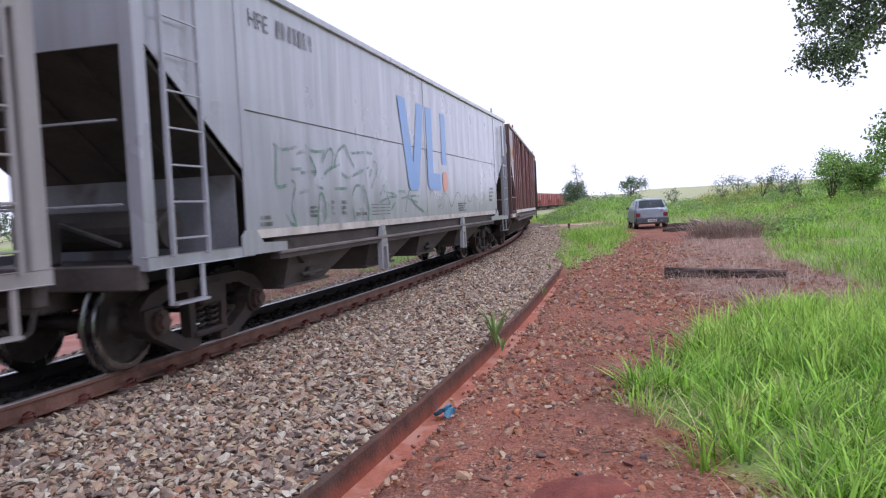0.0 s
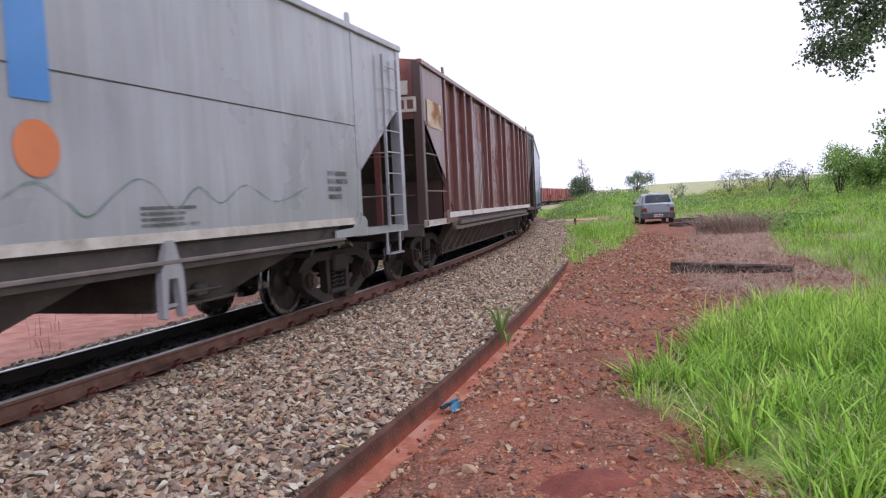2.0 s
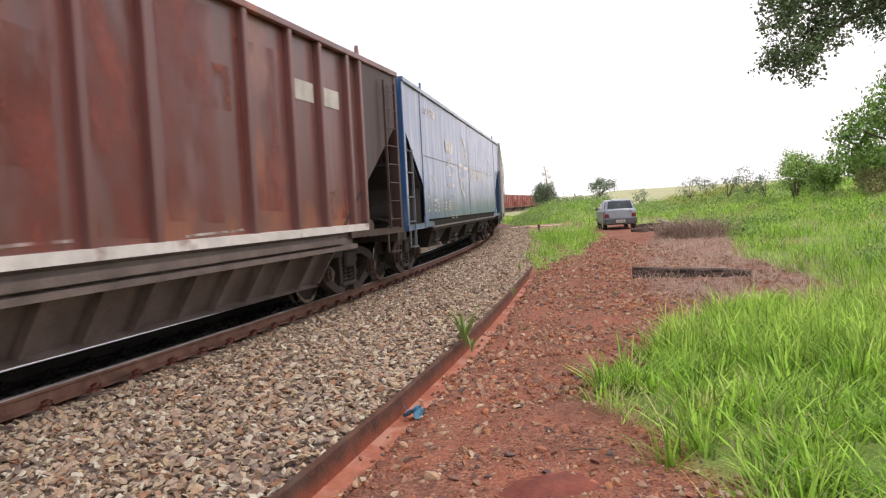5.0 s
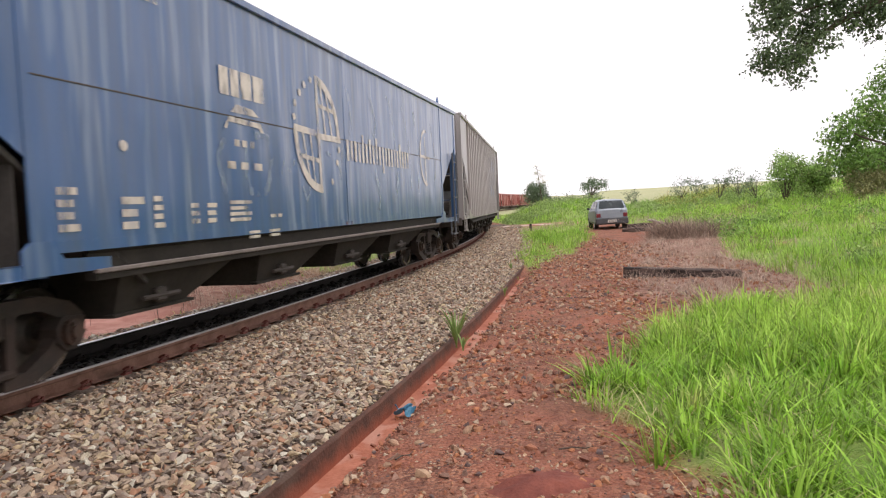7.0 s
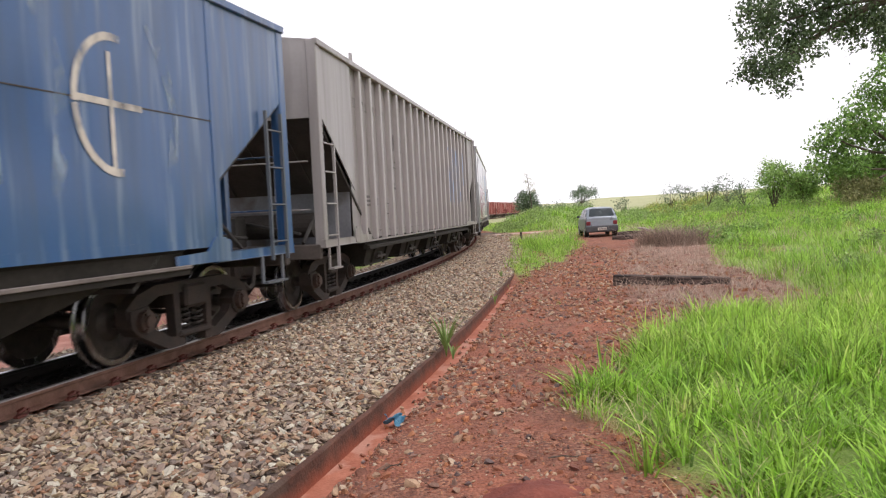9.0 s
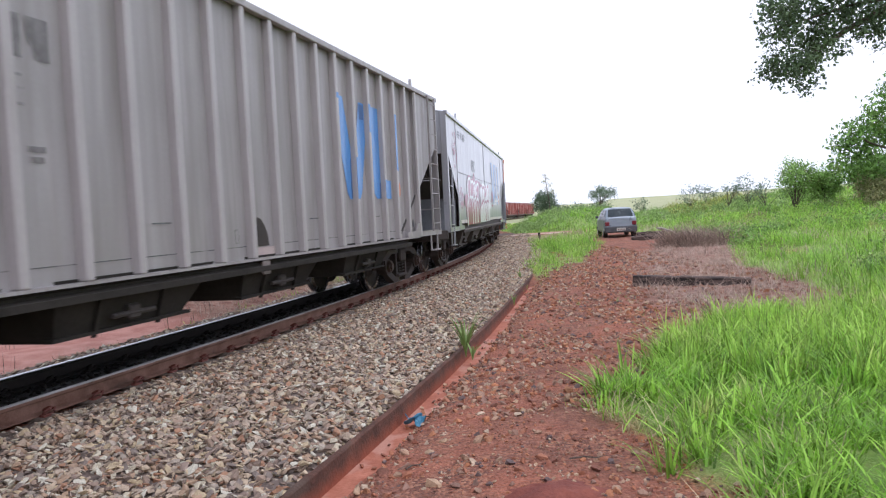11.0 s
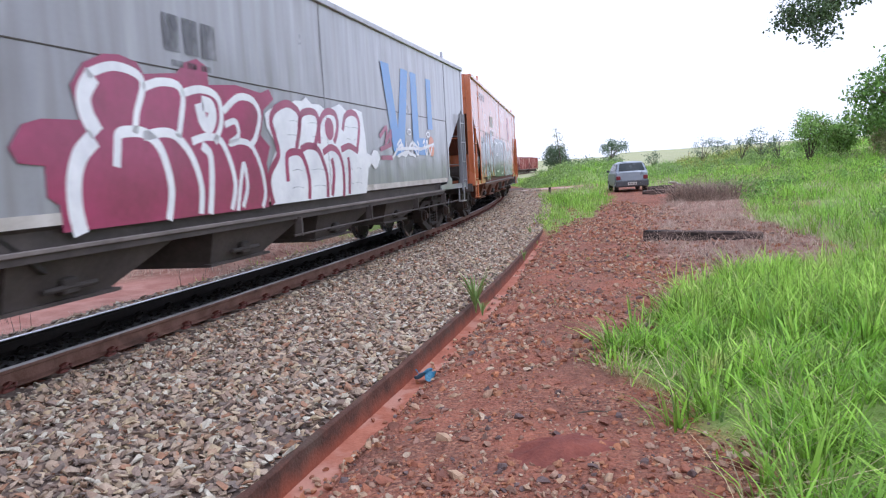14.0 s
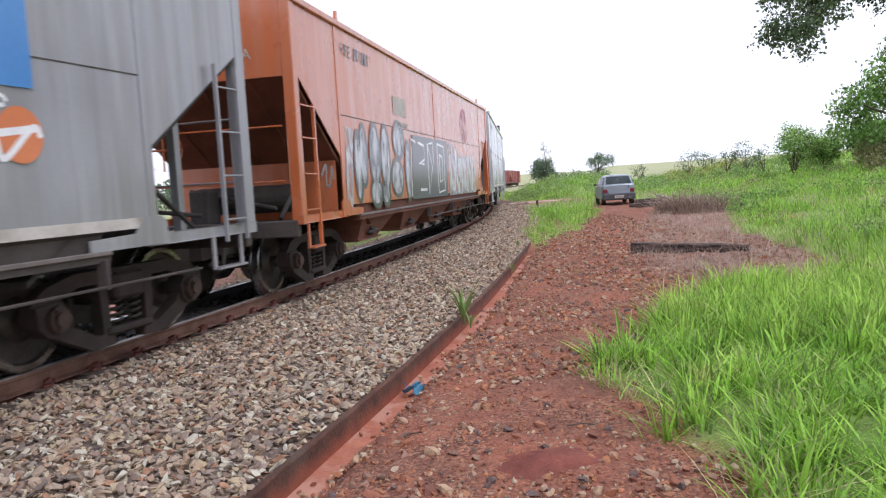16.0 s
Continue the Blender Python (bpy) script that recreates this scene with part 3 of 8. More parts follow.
def cover(x, y):
    """How green and how straw-covered the ground is."""
    s, d = track_coords(x, y)
    e = d - kerb_d(s)
    n1, n2 = wave(x, y, 2.0, 11), wave(x, y, 0.8, 12)
    edge = np.interp(y, [-5, 3.4, 4.0, 4.35, 4.75, 5.2, 5.7, 6.3, 7.0, 8.4, 9.4, 9.9, 10.5, 13, 18, 24, 32, 40, 46], [1.3, 1.5, 1.6, 1.48, 1.64, 1.54, 1.46, 1.5, 1.9, 2.7, 3.7, 5.2, 6.3, 6.7, 7.7, 10.3, 12.4, 13.6, 15.0])
    green = smooth(x - edge + 0.22 * n2, -0.1, 0.3)
    brim = np.interp(y, [9.0, 11, 14, 19, 25, 30], [3.0, 3.6, 4.0, 5.7, 7.6, 9.2])
    dry = smooth(x - brim + 0.5 * n1, -0.2, 0.7) * smooth(y, 9.2, 9.9) * (1 - smooth(y, 25, 29))
    dry = np.maximum(dry * (1 - green), 0.55 * green * smooth(wave(x, y, 1.6, 15), 0.25, 0.6) * smooth(y, 9, 12) * (1 - smooth(y, 40, 60)))
    wide = np.interp(y, [15, 17, 19, 23, 30, 36, 42, 46], [-0.5, 0.1, 0.6, 1.5, 2.4, 2.7, 3.6, 4.4])
    tuft = smooth(wide - e + 0.5 * n2, 0, 0.5) * smooth(e + 0.55 * smooth(s, 17.5, 22), 0.1, 0.3) * (y > 14) * (y < 47) * 0.8
    beyond = smooth(y, 51.4, 52.2) * smooth(d, 2.4, 3.4)
    side = smooth(x - 11.6, 0, 1.4) * smooth(y, 33, 37)
    left = smooth(-d + 1.5 * n1, 9, 12)
    green = np.maximum.reduce([green, beyond, left, side, tuft])
    road = smooth(y, 46.2, 47.0) * (1 - smooth(y, 51.0, 52.0)) * (1 - smooth(x, 12.0, 13.5)) * (d > 0)
    green = green * (1 - dry) * (1 - road)
    heap = smooth(-d, 2.4, 3.0) * (1 - smooth(-d, 6, 8)) * smooth(s + n1, 12.5, 14.5)
    green = np.maximum(green, heap * smooth(s + 2 * n1, 19, 24))
    heap = heap * (1 - smooth(s + 2 * n1, 19, 24))
    bare = (1 - smooth(s + n1, 12.5, 14.5)) * smooth(-d + 0.6 * n1, 2.4, 3.4) * (1 - smooth(-d + 1.5 * n1, 8, 11))
    road = np.maximum(road, bare * 0.85)
    dry = np.maximum(dry * (x > 0), heap * 0.8)
    return green, dry * (1 - road), road


def spaced(lo, hi, fine_lo, fine_hi, step, grow):
    mid = list(np.arange(fine_lo, fine_hi + 1e-6, step))
    up, dn, k = [mid[-1]], [mid[0]], step
    while up[-1] < hi:
        k *= grow
        up.append(up[-1] + k)
    k = step
    while dn[-1] > lo:
        k *= grow
        dn.append(dn[-1] - k)
    return np.array(dn[:0:-1] + mid + up[1:])


def build_ground():
    gx, gy = spaced(-900, 1200, -4.0, 8.0, 0.09, 1.07), spaced(-300, 1800, 3.0, 17.0, 0.09, 1.06)
    X, Y = np.meshgrid(gx, gy)
    x, y = X.ravel(), Y.ravel()
    z = ground_z(x, y)
    along, across = track_coords(x, y)
    over = across - kerb_d(along)
    z = z - 0.1 * smooth(over, -0.14, -0.04) * (1 - smooth(over, 0.62, 0.76)) * smooth(along, -5.9, -5.5) * (1 - smooth(along, 16.8, 17.6))
    nx, ny = len(gx), len(gy)
    idx = np.arange(nx * ny).reshape(ny, nx)
    faces = np.stack([idx[:-1, :-1], idx[:-1, 1:], idx[1:, 1:], idx[1:, :-1]], -1).reshape(-1, 4)
    m = bpy.data.materials.new("red_soil_and_turf")
    m.use_nodes = True
    n, l = m.node_tree.nodes, m.node_tree.links
    bsdf = n["Principled BSDF"]
    co = n.new("ShaderNodeTexCoord")

    def tone(scale, a, b, detail=6.0):
        t, r = n.new("ShaderNodeTexNoise"), n.new("ShaderNodeValToRGB")
        t.inputs["Scale"].default_value, t.inputs["Detail"].default_value = scale, detail
        r.color_ramp.elements[0].position, r.color_ramp.elements[1].position = 0.38, 0.62
        r.color_ramp.elements[0].color, r.color_ramp.elements[1].color = (*a, 1), (*b, 1)
        l.new(co.outputs["Object"], t.inputs["Vector"])
        l.new(t.outputs["Fac"], r.inputs[0])
        return r.outputs[0], t.outputs["Fac"]

    def mix(fac, a, b):
        x_ = n.new("ShaderNodeMix")
        x_.data_type = "RGBA"
        if isinstance(fac, float):
            x_.inputs[0].default_value = fac
        else:
            l.new(fac, x_.inputs[0])
        l.new(a, x_.inputs[6])
        l.new(b, x_.inputs[7])
        return x_.outputs[2]

    s1, _ = tone(1.3, (0.2, 0.062, 0.036), (0.53, 0.15, 0.078))
    s2, h2 = tone(30, (0.085, 0.036, 0.026), (0.43, 0.185, 0.115), 9.0)
    s3, _ = tone(5, (0.14, 0.068, 0.047), (0.36, 0.18, 0.115), 8.0)
    soil = mix(0.3, mix(0.42, s1, s2), s3)
    grit = n.new("ShaderNodeTexVoronoi")
    grit.inputs["Scale"].default_value = 42.0
    l.new(co.outputs["Object"], grit.inputs["Vector"])
    gs = n.new("ShaderNodeSeparateColor")
    l.new(grit.outputs["Color"], gs.inputs[0])
    gr = n.new("ShaderNodeValToRGB")
    gr.color_ramp.interpolation = "CONSTANT"
    for i, c in enumerate(((0.1, 0.045, 0.034), (0.32, 0.115, 0.066), (0.42, 0.19, 0.11), (0.17, 0.075, 0.052), (0.5, 0.26, 0.16))):
        e_ = gr.color_ramp.elements[i] if i < 2 else gr.color_ramp.elements.new(i / 5)
        e_.position, e_.color = i / 5, (*c, 1)
    l.new(gs.outputs[0], gr.inputs[0])
    gp, gm = n.new("ShaderNodeTexNoise"), n.new("ShaderNodeMapRange")
    gp.inputs["Scale"].default_value, gp.inputs["Detail"].default_value = 1.7, 5.0
    gm.inputs[1].default_value, gm.inputs[2].default_value, gm.inputs[4].default_value = 0.44, 0.6, 0.6
    l.new(co.outputs["Object"], gp.inputs["Vector"])
    l.new(gp.outputs["Fac"], gm.inputs[0])
    soil = mix(gm.outputs[0], soil, gr.outputs[0])
    g1, _ = tone(0.22, (0.19, 0.32, 0.065), (0.39, 0.46, 0.14))
    g2, _ = tone(6, (0.14, 0.27, 0.05), (0.3, 0.37, 0.11))
    turf = mix(0.45, g1, g2)
    d1, _ = tone(5, (0.228, 0.102, 0.072), (0.432, 0.27, 0.198))
    at = n.new("ShaderNodeAttribute")
    at.attribute_name = "cover"
    sp = n.new("ShaderNodeSeparateColor")
    l.new(at.outputs["Color"], sp.inputs[0])
    r1, _ = tone(3, (0.45, 0.195, 0.15), (0.58, 0.3, 0.24))
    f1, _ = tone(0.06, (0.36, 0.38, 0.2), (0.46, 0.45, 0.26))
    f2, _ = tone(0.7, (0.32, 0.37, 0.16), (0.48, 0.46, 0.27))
    # alpha of cover: turf goes over to a paler yellow-green far away
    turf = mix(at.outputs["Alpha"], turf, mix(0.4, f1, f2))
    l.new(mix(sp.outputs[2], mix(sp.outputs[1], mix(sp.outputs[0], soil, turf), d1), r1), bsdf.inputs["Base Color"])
    bsdf.inputs["Roughness"].default_value = 0.95
    bp = n.new("ShaderNodeBump")
    bp.inputs["Strength"].default_value, bp.inputs["Distance"].default_value = 0.8, 0.03
    ga = n.new("ShaderNodeMath")
    ga.operation = "SUBTRACT"
    l.new(h2, ga.inputs[0])
    l.new(grit.outputs["Distance"], ga.inputs[1])
    l.new(ga.outputs[0], bp.inputs["Height"])
    l.new(bp.outputs[0], bsdf.inputs["Normal"])
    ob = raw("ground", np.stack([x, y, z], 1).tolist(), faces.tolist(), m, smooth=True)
    g, dr, rd = cover(x, y)
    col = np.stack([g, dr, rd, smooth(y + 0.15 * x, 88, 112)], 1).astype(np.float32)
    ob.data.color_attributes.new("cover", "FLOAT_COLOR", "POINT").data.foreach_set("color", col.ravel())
    return tagged(ob, "red laterite soil with turf and a dirt track", "ground", kind="structure")


def sweep(name, outline, s0, s1, step, material, closed=True, smooth_it=False):
    """Sweep an outline of (d, z) along the track; its d may depend on s."""
    ss = np.arange(s0, s1 + 1e-6, step)
    rings = []
    for s in ss:
        pts = outline(s) if callable(outline) else outline
        rings.append([tuple(float(v) for v in beside(s, d, z)) for d, z in pts])
    k = len(rings[0])
    verts = [p for r in rings for p in r]
    faces = []
    for i in range(len(rings) - 1):
        for j in range(k if closed else k - 1):
            a, b = i * k + j, i * k + (j + 1) % k
            faces.append((a, b, b + k, a + k))
    if closed:
        faces += [tuple(range(k))[::-1], tuple(range(len(verts) - k, len(verts)))]
    return raw(name, verts, faces, material, smooth=smooth_it)


def build_track():
    tilt = math.tan(radians(CANT))
    for side, word in ((1, "near"), (-1, "far")):
        c = 0.5335 * side
        top = RAIL_Z - c * tilt
        out = [(c - 0.065, top - 0.158), (c + 0.065, top - 0.158), (c + 0.065, top - 0.146), (c + 0.012, top - 0.128), (c + 0.009, top - 0.045), (c + 0.035, top - 0.034), (c + 0.035, top - 0.008),
               (c - 0.035, top - 0.008), (c - 0.035, top - 0.034), (c - 0.009, top - 0.045), (c - 0.012, top - 0.128), (c - 0.065, top - 0.146)]
        rail = sweep("rail", out, -110, 420, 0.5, M["rail"] if side > 0 else M["rail_oil_shade"])
        tagged(rail, "rusty brown steel rail with a worn top" if side > 0 else "steel rail coloured black for oil and train shade, with a bright polished top", "rail", group="rails of the line", kind="structure")
        head = sweep("railhead", [(c - 0.033, top - 0.0075), (c + 0.033, top - 0.0075), (c + 0.029, top), (c - 0.029, top)], -110, 420, 0.5, M["railhead_dull"] if side > 0 else M["railhead"])
        head.parent = rail
    def wob(s_, f, row):
        return noise.noise(Vector((s_ * f, row, 2)))

    kerb = sweep("kerb", lambda s: [(kerb_d(s) - 0.028, -0.2), (kerb_d(s) + 0.026 + 0.004 * wob(s, 1.1, 7), -0.2), (kerb_d(s) + 0.018 + 0.004 * wob(s, 1.1, 7), 0.04 + 0.012 * wob(s, 3.1, 0)), (kerb_d(s) + 0.01, 0.05 + 0.012 * wob(s, 3.1, 0)), (kerb_d(s) - 0.02, 0.054 + 0.014 * wob(s, 3.1, 3))], -6, 18.6, 0.12, M["kerb"])
    tagged(kerb, "low soil-stained concrete kerb holding back the ballast", "kerb", kind="structure")
    width = lambda s: 0.2 - 0.07 * float(smooth(s, 7, 14)) + 0.035 * wob(s, 1.5, 11) + 0.02 * wob(s, 5.0, 12)
    silt = sweep("drain_bed", lambda s: [(kerb_d(s) + 0.02, -0.122), (kerb_d(s) + 0.08, -0.13), (kerb_d(s) + width(s) + 0.05, -0.118 + 0.008 * wob(s, 4, 13))], -6, 18, 0.1, M["mud"], closed=False, smooth_it=True)
    tagged(silt, "shallow drain with smooth orange silt", "drain", kind="structure")

    def bank_line(s):
        w = width(s)
        es = np.array([w, w + 0.03, w + 0.07, w + 0.12, 0.36, 0.44, 0.52, 0.6, 0.7, 0.82])
        xs, ys, _ = beside(np.full(10, s), float(kerb_d(s)) + es, np.zeros(10))
        base = ground_z(xs, ys, (np.full(10, s), float(kerb_d(s)) + es)) + 0.006
        base[:4] = np.array([-0.145, -0.105, -0.075, -0.055]) + 0.012 * np.array([wob(s, 6, 20 + q) for q in range(4)])
        base[4:8] += np.array([0.014 * wob(s, 5, 30 + q) for q in range(4)])
        return list(zip((float(kerb_d(s)) + es).tolist(), base.tolist()))
    bank = sweep("drain_bank", bank_line, -6, 17.8, 0.07, bpy.data.materials["red_soil_and_turf"], closed=False, smooth_it=True)
    tagged(bank, "crumbling red soil bank of the drain", "bank", kind="structure")
    for name, d0, d1, lift, mat_, lab in (("ballast_bed", 0.6, None, 0.012, M["bed"], "grey-brown stone dust under the ballast"), ("track_bed", -0.52, 0.52, 0.062, M["bed_oil_shade"], "bed between the rails, coloured black for oil and train shade"), ("far_bed", -2.6, -0.6, 0.014, M["bed"], "stone dust under the far ballast shoulder")):
        def outline(s, d0=d0, d1=d1, lift=lift):
            hi = float(kerb_d(s)) - 0.04 if d1 is None else d1
            ds = [d0 + (hi - d0) * i / 6 for i in range(7)]
            xs, ys, _ = beside(np.full(7, s), np.array(ds), np.zeros(7))
            return list(zip(ds, (ground_z(xs, ys, (np.full(7, s), np.array(ds))) + lift).tolist()))
        tagged(sweep(name, outline, -8, 60, 0.5, mat_, closed=False), lab, "ballast bed", kind="structure")
    # sleepers, half buried
    me = B()
    box(me, -0.11, 0.11, -1.0, 1.0, -0.3, -0.158, 0.012)
    base = part("sleeper", me, M["sleeper"])
    for y in (-0.5335, 0.5335):
        for k in (-0.095, 0.095):
            clip = B()
            o = 1 if k > 0 else -1
            box(clip, -0.06, 0.06, y + k * 1.15 - 0.03, y + k * 1.15 + 0.03, -0.17, -0.135, 0.008)
            loop = [(-0.055, 0.02, -0.13), (-0.06, 0.05, -0.105), (-0.035, 0.075, -0.088), (0.0, 0.06, -0.08), (0.01, 0.02, -0.085), (0.01, -0.03, -0.11), (0.04, -0.035, -0.122), (0.06, 0.0, -0.105), (0.055, 0.05, -0.1), (0.03, 0.06, -0.12)]
            loop = [(a, y + k * 1.05 + o * b, c) for a, b, c in loop]
            limb(clip, loop, 0.0125, 0.0125, 5)
            part("rail_clip", clip, M["clip"] if y * k > 0 and y < 0 else M["rail_oil_shade"], base)
    tagged(base, "weathered sleeper half buried in ballast", "sleeper", group="sleepers under the rails")
    for i in range(105):
        s = -2 + i * 0.6
        x, y, h = (float(v) for v in on_track(s))
        m = pose(x, y, RAIL_Z, CANT, 0, 90 - math.degrees(h))
        if i == 0:
            base.matrix_basis = m
        else:
            copy_thing(base, m)


build_ground()
build_track()


# ---- goods wagons ----
# local axes: x along the track away from the camera, y to the far side, z up from the rail top
HALF_LEN, PANEL, SIDE, TOP = 8.4, 6.82, 1.38, 3.88


def sheet_grid(bm, x0, x1, z0, z1, y, nx, nz, amp, seed, out=-1):
    """A thin steel sheet with shallow dents between its hidden stiffeners."""
    gx, gz = np.linspace(x0, x1, nx), np.linspace(z0, z1, nz)
    X, Z = np.meshgrid(gx, gz)
    rs = np.random.RandomState(seed)
    ph = rs.uniform(0, 6.28, 4)
    dent = np.sin(X * 6.283 / 0.62 + ph[0] + 0.5 * np.sin(Z * 1.1 + ph[1])) * 0.6 + wave(X.ravel(), Z.ravel() * 0.6, 0.5, seed).reshape(X.shape)
    edge = np.minimum(np.minimum(X - x0, x1 - X), np.minimum(Z - z0, z1 - Z))
    Y = y + amp * dent * np.clip(edge / 0.15, 0, 1)
    v = [[bm.verts.new((X[j, i], Y[j, i], Z[j, i])) for i in range(nx)] for j in range(nz)]
    for j in range(nz - 1):
        for i in range(nx - 1):
            bm.faces.new((v[j][i], v[j][i + 1], v[j + 1][i + 1], v[j + 1][i]))
    bmesh.ops.recalc_face_normals(bm, faces=bm.faces)
    return bm


def ladder(name, parent, material, x0, x1, y, z0, z1, n, r=0.011, stile=0.03):
    """A steel ladder: two stiles, and each rung a piece of its own."""
    bm = B()
    for x in (x0, x1):
        box(bm, x - stile / 2, x + stile / 2, y - 0.035, y + 0.005, z0, z1)
    ob = part(name, bm, material, parent)
    for i in range(n):
        z = z0 + (z1 - z0) * (i + 0.5) / n
        bm = B()
        rod(bm, (x0, y - 0.02, z), (x1, y - 0.02, z), r, 6)
        part("rung", bm, material, ob)
    return ob


def bogie(parent, x, name="bogie"):
    """A three-piece freight bogie with two wheelsets."""
    bm = B()
    box(bm, -0.2, 0.2, -0.98, 0.98, 0.5, 0.76, 0.03)
    disc(bm, (0, 0, 0.82), 0.2, 0.14, "z", 16)
    fr = part(name, bm, M["bogie"], parent)
    fr.location = (x, 0, 0)
    for y0, y1 in ((-0.93, -0.8), (0.8, 0.93)):
        bm = B()
        prism(bm, [(-1.13, 0.5), (-1.14, 0.6), (-0.98, 0.72), (-0.66, 0.8), (0.66, 0.8), (0.98, 0.72), (1.14, 0.6), (1.13, 0.5), (0.9, 0.57), (0.62, 0.68), (-0.62, 0.68), (-0.9, 0.57)], y0, y1)
        for k in (-1, 1):
            prism(bm, [(k * 0.84, 0.5), (k * 1.06, 0.46), (k * 0.98, 0.32), (k * 0.5, 0.1), (k * 0.2, 0.1), (k * 0.2, 0.21), (k * 0.42, 0.21), (k * 0.7, 0.35)], y0 + 0.004, y1 - 0.004)
            prism(bm, [(k * 0.25, 0.7), (k * 0.36, 0.7), (k * 0.34, 0.2), (k * 0.24, 0.2)], y0 + 0.008, y1 - 0.008)
            prism(bm, [(k * 1.12, 0.58), (k * 0.84, 0.6), (k * 0.76, 0.5), (k * 0.78, 0.38), (k * 0.86, 0.31), (k * 1.0, 0.31), (k * 1.1, 0.4)], y0 - 0.03, y1 + 0.03)
        box(bm, -0.3, 0.3, y0 - 0.03, y1 + 0.03, 0.19, 0.26, 0.02)
        part("side_frame", bm, M["bogie"], fr)
    for y in (-0.865, 0.865):
        for k in (-0.12, 0.12):
            sp = B()
            limb(sp, [(0.066 * math.cos(i * 0.785), 0.066 * math.sin(i * 0.785), 0.265 + i * 0.0076) for i in range(33)], 0.015, 0.015, 5)
            s = part("spring", sp, M["underframe"], fr)
            s.location = (k, y, 0)
        for k in (-0.92, 0.92):
            cp = B()
            disc(cp, (0, 0, 0), 0.115, 0.08, "y", 14)
            disc(cp, (0, -0.05 if y < 0 else 0.05, 0), 0.07, 0.05, "y", 10)
            for a in range(3):
                disc(cp, (0.085 * math.cos(a * 2.1), -0.05 if y < 0 else 0.05, 0.085 * math.sin(a * 2.1)), 0.018, 0.03, "y", 6)
            c = part("axle_cap", cp, M["hub"], fr, "rusty axle cap")
            c.location = (k, y * 1.13, 0.457)
    for k in (-0.92, 0.92):
        w = B()
        disc(w, (0, 0, 0), 0.075, 1.7, "y", 12)
        prof = [(-0.07, 0.07), (-0.07, 0.385), (-0.062, 0.484), (-0.036, 0.484), (-0.028, 0.458), (0.058, 0.45), (0.067, 0.439), (0.067, 0.386), (0.03, 0.368), (0.008, 0.2), (0.07, 0.14), (0.075, 0.07)]
        for sgn in (-1, 1):
            rings = [[w.verts.new((r * math.cos(6.2832 * a / 36), (0.545 + yy) * sgn, r * math.sin(6.2832 * a / 36))) for a in range(36)] for yy, r in prof]
            for q0, q1 in zip(rings, rings[1:]):
                for a in range(36):
                    w.faces.new((q0[a], q0[(a + 1) % 36], q1[(a + 1) % 36], q1[a]))
        ws = part("wheelset", w, M["wheel"], fr)
        ws.data.materials.append(M["tread"])
        for p in ws.data.polygons:
            r = math.hypot(p.center.x, p.center.z)
            if r > 0.378:
                p.material_index = 1
        ws.location = (k, 0, 0.457)
        br = B()
        for sgn in (-1, 1):
            prism(br, [(k * 0.42, 0.55), (k * 0.36, 0.55), (k * 0.34, 0.3), (k * 0.42, 0.26)], 0.545 * sgn - 0.05, 0.545 * sgn + 0.05)
        rod(br, (k * 0.38, -0.6, 0.4), (k * 0.38, 0.6, 0.4), 0.03, 6)
        part("brake_shoe", br, M["underframe"], fr)
    return fr


